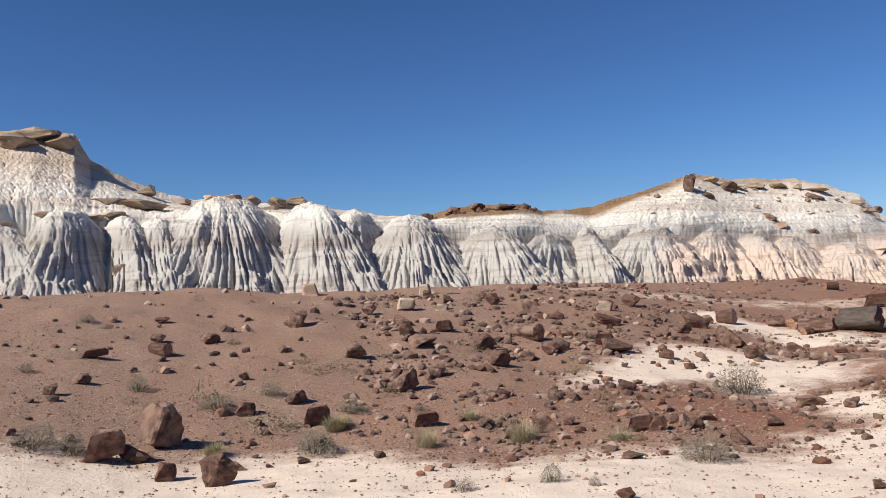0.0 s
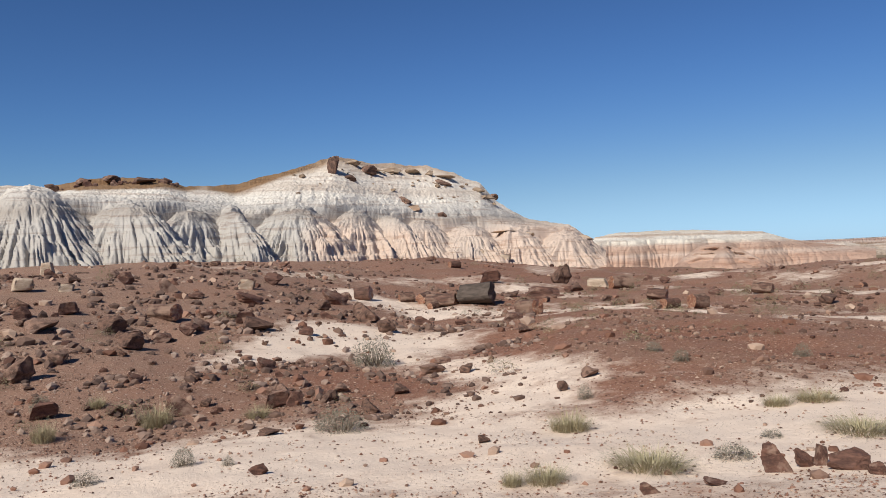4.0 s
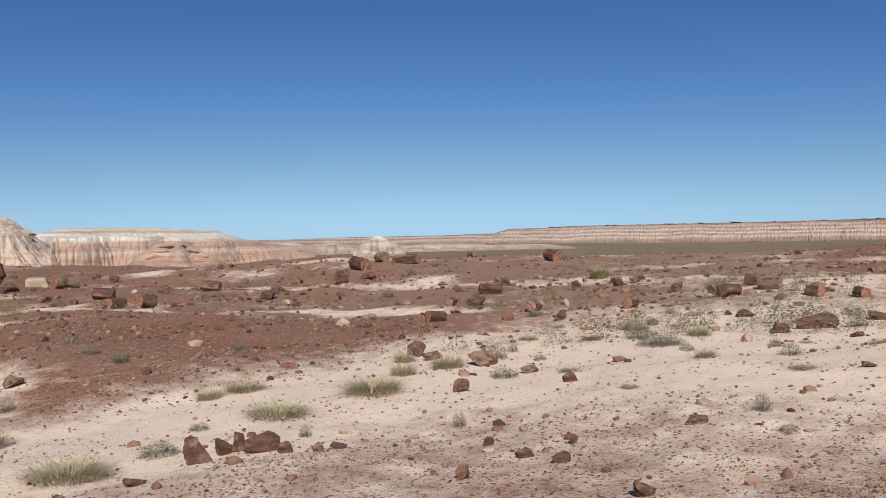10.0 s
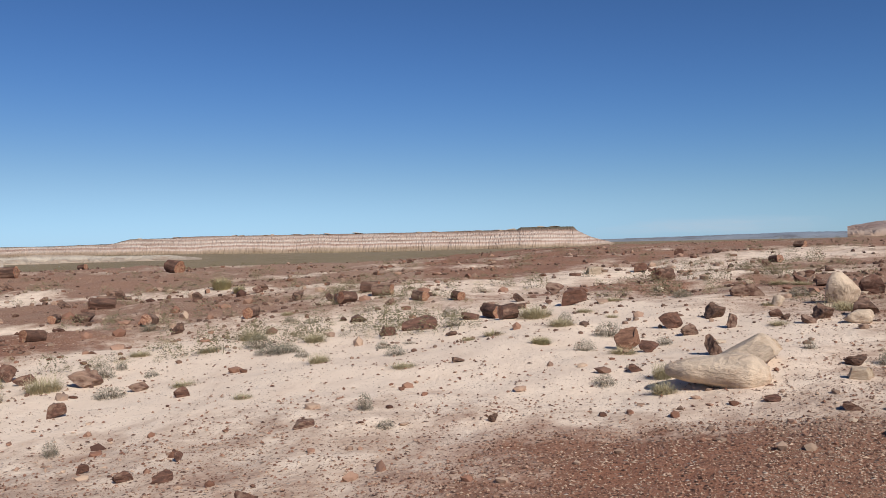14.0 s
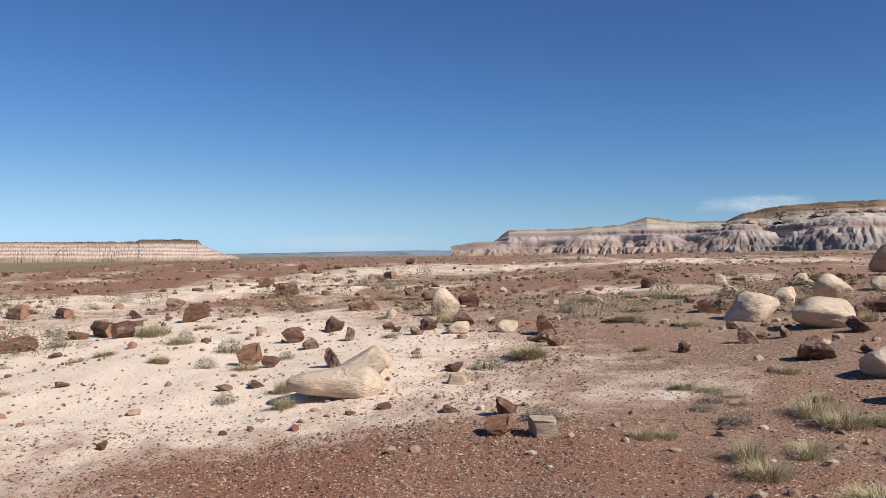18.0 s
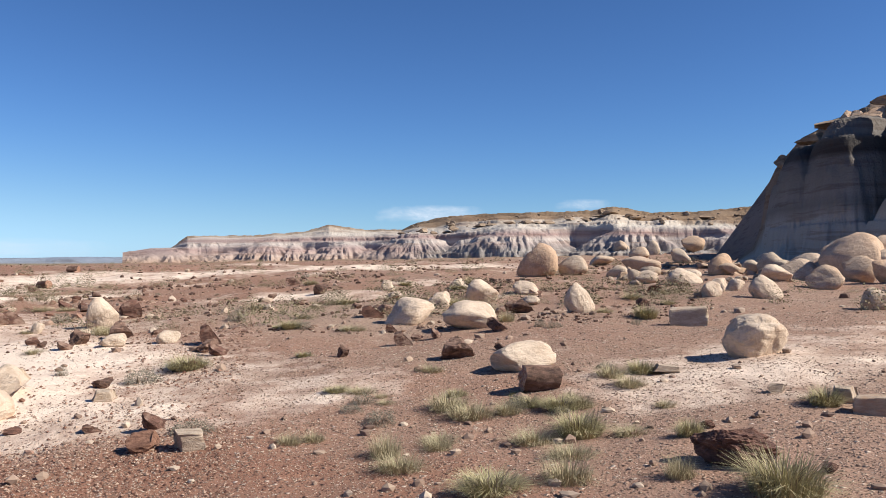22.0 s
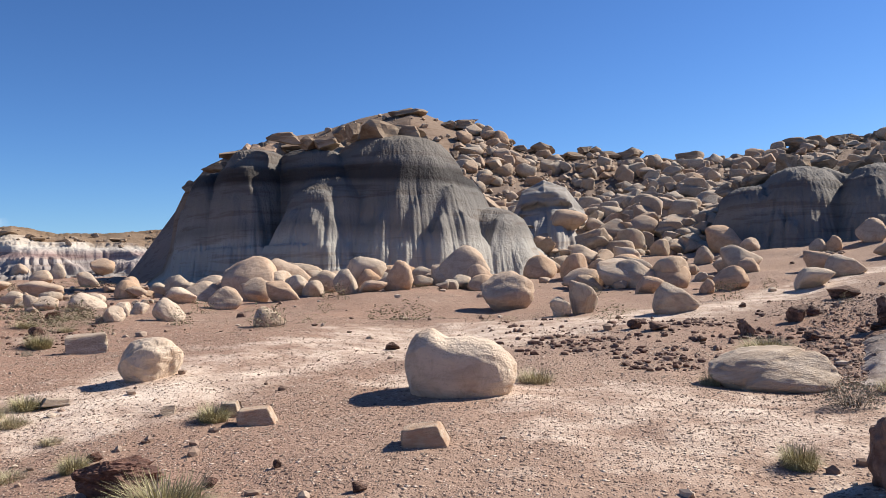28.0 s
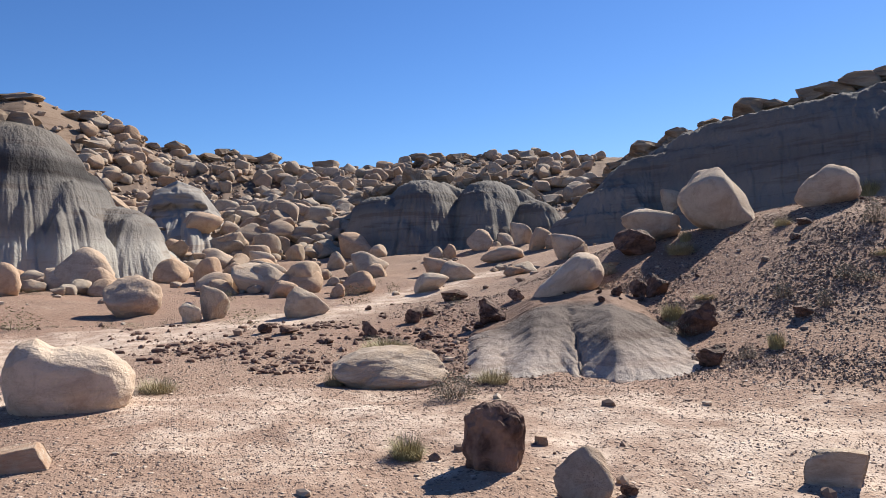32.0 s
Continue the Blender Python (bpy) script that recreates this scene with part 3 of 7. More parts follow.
def noses(az, u, s, z0, rf, tops, shape, flute, wave, flute_top, seed, lean=0.3):
    """Buttresses that step out of a clay wall, fluted down their sides. tops: bearing, slope of sight of the top, half-width in metres, how far back the top lies."""
    out = np.full((len(az), s.shape[1]), -99.0)
    warp = 0.10 * perlin(u[:, None] / 2.2, s / 2.2, seed + 41) + 0.05 * perlin(u[:, None] / 0.8, s / 0.8, seed + 42)
    for i, (a, slope, half, s0) in enumerate(zip(tops[0::4], tops[1::4], tops[2::4], tops[3::4])):
        k = int(np.clip(np.searchsorted(az, a), 0, len(az) - 1))
        top = EYE + slope * (rf[k] + s0)
        i0, i1 = np.searchsorted(u, [u[k] - 2.4 * half - 2, u[k] + 2.4 * half + 2])
        win = slice(i0, i1)
        S = s - s0 + (rf[win] - rf[k])[:, None]
        U = (u[win] - u[k])[:, None] + lean * np.sin(i * 2.4 + 1) * np.minimum(S, 0)
        D = np.hypot(U / half, np.minimum(S, 0) / (s0 + 0.6)) * (1 + warp[win])
        base = z0[win, None]
        z = base + (top - base) * np.interp(D, *shape) + np.clip(S, 0, 9) * 0.12
        turn = np.arctan2(U / half, np.maximum(-S, 1e-6) / (s0 + 0.6))
        arc = turn * half * 1.1 + np.sign(U) * np.maximum(S, 0) + 13.7 * i
        grow = np.clip((D - flute_top) / 0.35, 0, 1) * np.clip((1.35 - D) / 0.35, 0.15, 1)
        bend = 0.25 * perlin(arc / 2.0, D * 2.5, seed + 43)
        deep, thin = perlin(arc / wave[0] + bend, D * 0.8, seed + 44), perlin(arc / wave[1] + 2 * bend, D * 1.3, seed + 45)
        cutw = 0.5 * np.abs(deep) - np.exp(-(deep / 0.16) ** 2) + 0.6 * (0.5 * np.abs(thin) - np.exp(-(thin / 0.2) ** 2))
        out[win] = np.maximum(out[win], z + flute * 2.0 * cutw * grow)
    return out


def badland(name, label, material, crest, foot, shoulder=None, share=0.65, spurs=None, spacing=6.0, step=0.1, rows=160, depth=(8, 24), sink=0.6, relief=4.0, cut=0.03, rounds=10,
            spread=0.02, bump=0.15, back=25.0, seed=1, rough=0.25, ledge=0.0, front=1.0, taper=0.95, dip=0.0, grain=0.03, steep=1.25, bold=1.0, skew=(-0.3, 0.3), fan=0.5, cap=(-60, 0, 300, 0), tint=(-60, 0, 300, 0), category="hill", tops=None, shape=CONE, flute=0.3, wave=(1.3, 0.6), flute_top=0.22, wall=(-2.0, 3.0), small=0.0):
    """A rain-carved clay hill with a full back. crest: bearing, slope of sight, ...; foot: bearing, distance, ...; shoulder: as crest, where the steep
    face ends (else share of the height). spurs: bearing, half-width in degrees, ...; relief: how far the spurs stand out."""
    rng = np.random.default_rng(seed)
    ca, ct, fa, fr = crest[0::2], crest[1::2], foot[0::2], foot[1::2]
    az = np.arange(ca[0], ca[-1] + step * 0.5, step)
    rf = np.interp(az, fa, fr)
    z0 = terrain(OX + rf * np.sin(np.radians(az)), OY + rf * np.cos(np.radians(az))) - sink
    rc = rf + depth[1]
    u = np.cumsum(np.radians(step) * rf)
    zc = EYE + np.interp(az, ca, ct) * rc
    zc = np.maximum(zc, z0 + 0.05)
    if shoulder is None:
        zs = z0 + share * (zc - z0)
    else:
        zs = np.clip(EYE + np.interp(az, shoulder[0::2], shoulder[1::2]) * (rf + depth[0]), z0 + 0.02, z0 + 0.97 * (zc - z0))
    if spurs is None:
        spurs, a = [], ca[0] - 1
        while a < ca[-1] + 2:
            w = math.degrees(spacing / np.interp(a, fa, fr)) * rng.uniform(0.6, 1.4)
            spurs += [a + w * 0.5, w * 0.55]
            a += w
    s = np.linspace(-front, depth[1], rows)[None]
    bend = 0.16 * perlin(u[:, None] / 5, s / 3.0, seed + 5)
    rec = np.full((len(az), rows), 9e9)
    for i, (sa, sw) in enumerate(zip(spurs[0::2], spurs[1::2])):
        slant = rng.uniform(*skew)
        xi = ((az - sa)[:, None] / sw - slant * (1 - s / depth[0])) / np.clip(1 + fan * (0.4 - 0.8 * s / depth[0]), 0.55, 1.4) + bend
        own = min(relief, steep * radians(sw) * float(np.interp(sa, fa, fr)))
        rec = np.minimum(rec, own * np.abs(xi) ** 1.6 + rng.uniform(0, 0.35) * own * (i % 2))
    amp = along(az, bold)
    rec = 1.15 * relief * (1 - np.exp(-rec / (1.15 * relief))) * amp[:, None]
    k0 = int(rows * (depth[0] * 0.8 + front) / (depth[1] + front))
    fall = np.clip(rec[:, k0] / relief, 0, 1)
    zs = zs - along(az, dip) * fall * (zs - z0)
    rec = rec * np.clip(0.45 + taper * s / depth[0], 0.45, 0.45 + taper) * np.clip(1 - s / depth[1], 0, 1) ** 0.8
    q = np.linspace(0, 1, 200)
    face = 0.5 * q ** 0.8 + 0.5 * q ** 3.5
    e = (s - rec) / depth[0]
    low = np.interp(e, face, q)
    p = np.clip((s - depth[0]) / (depth[1] - depth[0]), 0, 1)
    H = z0[:, None] + low * (zs - z0)[:, None] + p ** 0.95 * (zc - zs)[:, None] + 0.04 * np.minimum(e, 0) * depth[0]
    if tops:
        # buttresses in front of a steep wall that leans back to the crest
        if tops is True:
            tops = []
            for sa, sw in zip(spurs[0::2], spurs[1::2]):
                k = int(np.clip(np.searchsorted(az, sa), 0, len(az) - 1))
                tops += [sa, float((zs[k] - EYE) / (rf[k] + depth[0])) * rng.uniform(0.88, 1.04), radians(sw) * rf[k] * rng.uniform(1.0, 1.5), depth[0] * rng.uniform(0.55, 1.0)]
        if small:
            a = az[0] + 0.5
            while a < az[-1] - 0.5:
                k = int(np.searchsorted(az, a))
                hw = rng.uniform(0.5, 1.3) * small
                tops += [a, float((zs[k] - EYE) / (rf[k] + depth[0])) * rng.uniform(0.35, 0.85), hw, depth[0] * rng.uniform(0.8, 1.15)]
                a += math.degrees(hw * rng.uniform(0.7, 1.6) / rf[k])
        q = np.clip((s - depth[0] - wall[0] - 0.25 * depth[0] * perlin(u[:, None] / 4.5, s / 9, seed + 39)) / wall[1], 0, 1)
        rise = q * q * (3 - 2 * q) * (0.92 + 0.08 * perlin(u[:, None] / 4, 0 * s, seed + 40))
        H = z0[:, None] + rise * (zs - z0)[:, None] + p ** 0.95 * (zc - zs)[:, None]
        H = np.maximum(H, noses(az, u, s, z0, rf, tops, shape, flute, wave, flute_top, seed)) + 0.5 * np.minimum(s + 0.5, 0)
    tall = np.clip((zc - z0) / 4, 0.1, 1)[:, None] if grain > 0.01 else 1.0
    keep = np.clip((1 - (s / depth[1]) ** 6), 0, 1)
    H = H + bump * tall * keep * (1 - 0.8 * p) * np.minimum(amp, 1)[:, None] * (
        0.45 * fbm(u[:, None] / 1.6, s / 1.3, seed + 6, 3) + 0.25 * perlin(u[:, None] / 0.45, s / 0.45, seed + 8)
        + 1.3 * (0.35 - billow(u[:, None] / 1.15 + 0.35 * perlin(u[:, None] / 3, s / 2, seed + 31), s / 6, seed + 32)) + 0.6 * (0.35 - billow(u[:, None] / 0.5, s / 3.5, seed + 33)))
    H = carve(H, float(np.radians(step) * rf.mean()), (depth[1] + front) / (rows - 1), cut, rounds, spread, seed, grain)
    if ledge:
        hard = np.clip(perlin(u[:, None] / 9, H / 1.6, seed + 10) + 0.45, 0, 1)
        H = H + along(az, ledge)[:, None] * tall * keep * hard * (np.sin(H / 1.15 * 2 * np.pi + 1.5 * perlin(u[:, None] / 14, H / 3, seed + 9)) + 0.45 * np.sin(H / 0.47 * 2 * np.pi + 2 * perlin(u[:, None] / 7, H, seed + 12)))
    rim = rough * (0.6 * perlin(u / 1.7, u * 0, seed) + 0.4 * perlin(u / 0.5, u * 0, seed + 3))
    H[:, -1] = np.maximum(H[:, -1], zc) + rim
    w = np.linspace(0, 1, 15)[None, 1:]
    R = rf[:, None] + np.concatenate([s + 0 * rf[:, None], depth[1] + w * back + 0 * rf[:, None]], 1)
    Z3 = z0[:, None] + (zc + rim - z0)[:, None] * (0.5 + 0.5 * np.cos(np.pi * w)) - w * 1.5
    Z = np.concatenate([H, Z3], 1)
    # finer columns between the carved ones
    def fine(a):
        out = np.empty((2 * len(a) - 1,) + a.shape[1:])
        out[0::2], out[1::2] = a, (a[1:] + a[:-1]) / 2
        return out
    az, u, R, Z = fine(az), fine(u), fine(R), fine(Z)
    Z[:, :rows] += 0.3 * bump * perlin(u[:, None] / 0.22, R[:, :rows] / 0.25, seed + 21) * keep
    A = np.radians(az)[:, None]
    P = np.stack([OX + R * np.sin(A), OY + R * np.cos(A), Z], -1)
    ob = link_mesh(name, P.reshape(-1, 3), grid_faces(*R.shape)[:, ::-1], material)
    up = np.concatenate([np.clip((s[0] - depth[0]) / (depth[1] - depth[0]), 0, 1), np.ones(14)])[None]
    cs = np.interp(az, cap[0::2], cap[1::2])[:, None]
    c0 = np.clip((up - 1 + cs) / 0.15 + 0.35 * fbm(u[:, None] / 3, up * 4, seed + 19, 3), 0, 1) * (cs > 0.01)
    c1 = np.interp(az, tint[0::2], tint[1::2])[:, None] + 0 * up
    col = ob.data.color_attributes.new("cover", "FLOAT_COLOR", "POINT")
    col.data.foreach_set("color", np.stack([c0, c1, 0 * c0, 1 + 0 * c0], -1).astype(np.float32).ravel())
    SURF[name] = (az, P, int(rows * depth[0] / depth[1]), rows)
    return tagged(ob, label, category)


white_clay = strata_material("white_badland_clay", 0, 14, [(0.0, (0.450, 0.360, 0.297)), (0.1, (0.423, 0.396, 0.360)), (0.30, (0.450, 0.427, 0.396)), (0.36, (0.360, 0.324, 0.288)), (0.43, (0.504, 0.477, 0.441)), (0.52, (0.712, 0.669, 0.599)), (0.6, (0.584, 0.510, 0.435)), (0.66, (0.712, 0.658, 0.584)), (0.8, (0.595, 0.510, 0.420)), (0.86, (0.489, 0.382, 0.297)), (0.92, (0.595, 0.499, 0.404)), (1.0, (0.489, 0.372, 0.276))],
                             second=(0.60, 0.465, 0.375), soil=(0.26, 0.165, 0.095))
pink_clay = strata_material("pink_banded_clay", -4, 5, [(0.0, (0.468, 0.340, 0.272)), (0.3, (0.425, 0.281, 0.212)), (0.42, (0.51, 0.40, 0.33)), (0.5, (0.40, 0.27, 0.205)), (0.62, (0.46, 0.335, 0.265)), (0.7, (0.62, 0.57, 0.49)), (0.82, (0.66, 0.62, 0.55)), (0.87, (0.47, 0.37, 0.29)), (0.92, (0.64, 0.59, 0.51)), (1.0, (0.5, 0.42, 0.33))], grain=0.6)
mesa_rock = strata_material("banded_mesa_rock", -14, 26, [(0.0, (0.20, 0.155, 0.10)), (0.2, (0.33, 0.25, 0.19)), (0.3, (0.50, 0.41, 0.36)), (0.38, (0.33, 0.22, 0.18)), (0.44, (0.56, 0.49, 0.44)), (0.52, (0.36, 0.26, 0.215)), (0.6, (0.55, 0.475, 0.42)), (0.68, (0.37, 0.27, 0.225)), (0.76, (0.52, 0.43, 0.38)), (0.83, (0.34, 0.24, 0.195)), (0.9, (0.20, 0.145, 0.115)), (1.0, (0.13, 0.11, 0.08))], grain=0.1, warp=4.0, soil=(0.10, 0.09, 0.05))
# air haze of distance is painted into this blue-grey rock colour
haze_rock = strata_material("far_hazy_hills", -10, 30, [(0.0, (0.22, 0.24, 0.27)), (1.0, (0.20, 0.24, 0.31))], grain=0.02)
se_clay = strata_material("striped_badland_clay", 1, 10, [(0.0, (0.295, 0.197, 0.139)), (0.16, (0.377, 0.295, 0.254)), (0.3, (0.312, 0.230, 0.213)), (0.42, (0.459, 0.402, 0.361)), (0.5, (0.295, 0.205, 0.189)), (0.62, (0.508, 0.459, 0.402)), (0.8, (0.451, 0.377, 0.303)), (1.0, (0.328, 0.230, 0.156))], grain=0.5,
                          second=(0.27, 0.255, 0.24), soil=(0.25, 0.175, 0.115))
# above the pale foot the clay is darkened to deepen the butte's shade
grey_clay = strata_material("grey_bentonite_clay_shaded", 1, 8.5, [(0.0, (0.383, 0.357, 0.319)), (0.28, (0.357, 0.336, 0.302)), (0.36, (0.196, 0.180, 0.163)), (0.42, (0.230, 0.212, 0.192)), (0.56, (0.165, 0.152, 0.138)), (0.6, (0.15, 0.138, 0.126)), (0.63, (0.055, 0.05, 0.048)), (0.69, (0.06, 0.054, 0.05)), (0.73, (0.149, 0.136, 0.125)), (0.85, (0.170, 0.150, 0.130)), (1.0, (0.212, 0.183, 0.146))], soil=(0.23, 0.168, 0.12))
slope_soil = strata_material("brown_slope_soil", 1, 14, [(0.0, (0.21, 0.15, 0.115)), (0.35, (0.24, 0.185, 0.15)), (0.5, (0.17, 0.125, 0.10)), (0.75, (0.235, 0.17, 0.125)), (1.0, (0.23, 0.165, 0.12))])
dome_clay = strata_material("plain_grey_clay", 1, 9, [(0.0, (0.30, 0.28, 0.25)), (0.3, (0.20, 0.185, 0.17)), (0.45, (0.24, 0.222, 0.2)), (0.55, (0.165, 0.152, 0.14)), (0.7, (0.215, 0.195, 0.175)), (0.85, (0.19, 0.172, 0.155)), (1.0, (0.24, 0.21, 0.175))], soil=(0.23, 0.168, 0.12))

badland("white_badland_ridge", "white and grey rilled badland ridge with sharp gullies", white_clay,
     [-46, 0.10, -36, 0.15, -28.3, 0.183, -26.4, 0.191, -24.1, 0.184, -23.2, 0.156, -20.8, 0.133, -18.7, 0.119, -16.9, 0.112, -15.1, 0.112, -13.2, 0.110, -12.1, 0.105, -9.4, 0.106,
      -7.1, 0.097, -4.0, 0.088, -1.3, 0.087, 0.7, 0.0945, 3.1, 0.098, 5.5, 0.095, 7.0, 0.087, 10.1, 0.089, 13.6, 0.104, 16.8, 0.121, 19.4, 0.112, 23.0, 0.107, 25.0, 0.0975, 26.9, 0.0835, 28.0, 0.061,
      29.9, 0.039, 33.0, 0.029, 34.5, 0.008, 35.4, -0.03],
     [-46, 48, -20, 50, 5, 54, 14, 62, 22, 74, 36, 84],
     shoulder=[-46, 0.06, -28.4, 0.082, -24.4, 0.0854, -20.5, 0.0937, -15.8, 0.108, -12.1, 0.1, -8.7, 0.1, -2.8, 0.083, 0.7, 0.0765, 3.8, 0.069, 7, 0.0556, 10.4, 0.046, 15.3, 0.061, 18.9, 0.051, 23, 0.0375, 28.3, 0.032, 33, 0.027, 35.4, -0.03],
     step=0.09, rows=240, depth=(9, 23), front=4.0, small=1.9, cut=0.012, rounds=5, spread=0.006, bump=0.16, ledge=[-46, 0.05, 8, 0.06, 13, 0.12, 36, 0.12],
     tops=[-43, 0.08, 8.3, 7, -37, 0.085, 7.7, 7, -32.5, 0.08, 5.4, 7, -28.6, 0.081, 4.2, 7.5, -24.5, 0.1, 4.2, 7.5, -21.4, 0.092, 3.1, 9.5, -19.3, 0.0915, 3.2, 9, -14.9, 0.114, 7.1, 9, -9.2, 0.105, 4.6, 7.5, -6.2, 0.094, 3.8, 9.5, -2.4, 0.084, 5.4, 7.5, 3.2, 0.0675, 4.6, 7.0, 7.2, 0.058, 3.8, 9, 9.8, 0.058, 2.6, 8, 14.0, 0.06, 5.9, 8.5, 18, 0.054, 4.2, 8, 20.4, 0.046, 3.8, 8, 22.6, 0.038, 4.5, 7, 25.8, 0.03, 5.0, 7.5, 29, 0.024, 5.4, 7.5, 32.5, 0.018, 4.7, 6],
     flute=0.17, wave=(1.15, 0.5), flute_top=0.3, wall=(-0.5, 3.0), cap=[-50, 0, -1.5, 0, 0.5, 0.5, 5.5, 0.35, 8, 0.1, 11, 0.25, 16, 0.12, 18, 0.05, 30, 0], tint=[-50, 0, 12, 0, 16, 0.65, 26, 0.6, 36, 0.8])
badland("pink_banded_hill", "distant low hill of pink and white banded clay", pink_clay,
     [33, -0.02, 34.3, 0.0045, 34.7, 0.0125, 36.1, 0.017, 38.9, 0.018, 41.6, 0.017, 45.5, 0.0126, 47, 0.0035, 48.9, -0.003, 52, -0.01],
     [33, 150, 52, 190], step=0.1, rows=90, depth=(6, 24), share=0.72, spacing=8, relief=3.0, cut=0.03, rounds=8, bump=0.25, ledge=0.2, seed=21)
hill("pink_spur", "low pink clay spur in front of the banded hill", pink_clay,
     [39.5, -0.03, 40.8, -0.01, 41.6, -0.0014, 43, 0.001, 44.3, -0.0085, 46.5, -0.03], [39, 130, 47, 128], step=0.06, rows=50, depth=(6, 9), share=0.8, relief=1, rill=(0.4, 0.2), seed=23, rough=0.05)
badland("east_mesa", "long flat-topped mesa of banded sandstone far across the plain", mesa_rock,
     [44, 0.0, 50.8, 0.0012, 54, 0.0026, 60.8, 0.0032, 64.4, 0.0048, 65.5, 0.0098, 68.1, 0.0105, 69.7, 0.0121, 75.9, 0.0125, 83.8, 0.0129, 91.5, 0.0144, 91.8, 0.017, 95.4, 0.017, 95.7, 0.0116, 96.6, 0.004, 98.2, -0.004],
     [44, 1500, 66, 1450, 92, 1400, 99, 1500], step=0.06, rows=44, depth=(60, 130), share=0.75, sink=3, spacing=80, relief=22, steep=0.5, cut=0.0, rounds=1, spread=0.03, bump=4.0, ledge=1.6, back=700, seed=31, rough=1.0, cap=[44, 0.3, 64, 0.3, 70, 0.12, 98, 0.12], category="mesa")
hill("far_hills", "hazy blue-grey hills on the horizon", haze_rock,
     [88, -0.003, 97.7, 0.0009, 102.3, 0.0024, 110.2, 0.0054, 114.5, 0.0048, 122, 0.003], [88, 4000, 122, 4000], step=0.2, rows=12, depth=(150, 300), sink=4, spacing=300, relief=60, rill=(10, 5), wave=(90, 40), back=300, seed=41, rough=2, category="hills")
badland("striped_badland_ridge", "long striped badland ridge of purple-grey and white clay", se_clay,
     [112.6, -0.012, 113.6, -0.001, 115.2, 0.0107, 116.6, 0.03, 120.7, 0.0313, 124.2, 0.036, 126, 0.0447, 128.5, 0.039, 131, 0.0395, 132.2, 0.048, 134.2, 0.0555, 137.8, 0.0592, 144.1, 0.0613, 145.6, 0.0666, 148, 0.0586, 151, 0.0585, 155.5, 0.065, 164, 0.07],
     [112, 150, 126, 135, 140, 110, 164, 95], shoulder=[112.6, -0.013, 116.6, 0.021, 119.1, 0.0196, 124.2, 0.0243, 128.5, 0.0207, 130.8, 0.0306, 132.6, 0.032, 134.5, 0.03, 137, 0.0413, 140.1, 0.041, 142.5, 0.0457, 145.6, 0.0474, 149.1, 0.0447, 151, 0.0376, 153.6, 0.0336, 164, 0.03], step=0.1, rows=140, depth=(11, 30), spacing=15, cut=0.012, rounds=5, bump=0.13, seed=51, ledge=0.22, front=8, small=4.0, tops=True, flute=0.35, wave=(2.6, 1.1), flute_top=0.3, cap=[112, 0.1, 131, 0.1, 133, 0.45, 144, 0.4, 147, 0.6, 164, 0.9], tint=[112, 0, 130, 0, 134, 0.6, 164, 0.6])
badland("grey_butte", "steep shaded butte of grey bentonite clay with dark band", grey_clay,
     [152.2, -0.03, 153.4, -0.004, 154.8, 0.02, 155.25, 0.045, 155.55, 0.083, 156.1, 0.105, 157.6, 0.137, 159.4, 0.155, 161.2, 0.168, 164.5, 0.166, 166.9, 0.17, 170, 0.172, 173.2, 0.158, 174.4, 0.13, 175.6, 0.095, 177, 0.07, 179, 0.04, 180.5, 0.015, 182, -0.01],
     [151, 43, 155, 38, 160, 34, 167, 31, 171, 31.5, 176, 34, 180, 38.5, 183, 43], step=0.07, rows=170, depth=(4.6, 7.5), front=3.5, share=0.9, cut=0.004, rounds=3, spread=0.03, grain=0.012, bump=0.05, ledge=[151, 0.16, 163, 0.14, 168, 0.05, 182, 0.04], back=12, seed=61, rough=0.12,
     tops=[156.6, 0.09, 0.9, 4.4, 158.4, 0.13, 1.9, 4.6, 161.2, 0.155, 2.6, 4.8, 164.2, 0.158, 2.4, 5.0, 166.9, 0.128, 3.2, 4.4, 170.0, 0.173, 4.2, 5.0, 169.0, 0.085, 3.6, 3.0, 173.6, 0.13, 2.6, 4.2, 175.6, 0.085, 3.2, 4.6, 177.6, 0.04, 2.6, 3.6], shape=DOME, flute=0.10, wave=(0.6, 0.3), flute_top=0.64, wall=(-1.0, 2.6),
     cap=[151, 0.3, 156, 0.6, 164, 0.6, 166, 0.3, 172, 0.2, 176, 0], category="butte")
hill("boulder_slope", "brown slope littered with boulders below a low summit", slope_soil,
     [152, 0.0, 156, 0.10, 161.5, 0.172, 164.6, 0.179, 167.7, 0.197, 171.3, 0.2104, 174, 0.1887, 176.8, 0.175, 178.7, 0.1587, 181.8, 0.1443, 184.2, 0.1508, 186, 0.141, 189.4, 0.128, 191.8, 0.132, 194.9, 0.135, 197.3, 0.142, 200.1, 0.146, 203.6, 0.149, 206.7, 0.143, 210.6, 0.14, 220, 0.1],
     [152, 46, 165, 42, 178, 38, 190, 42, 200, 46, 220, 46], step=0.08, rows=90, depth=(20, 44), share=0.5, spacing=12, relief=2.5, dip=0.15, rill=(0.3, 0.15), wave=(1.8, 0.6), back=40, seed=71, ledge_top=0.2)
knoll_clay = strata_material("pale_grey_knoll_clay", 1, 8, [(0.0, (0.42, 0.385, 0.34)), (0.5, (0.38, 0.35, 0.315)), (0.7, (0.29, 0.265, 0.24)), (1.0, (0.40, 0.365, 0.32))])
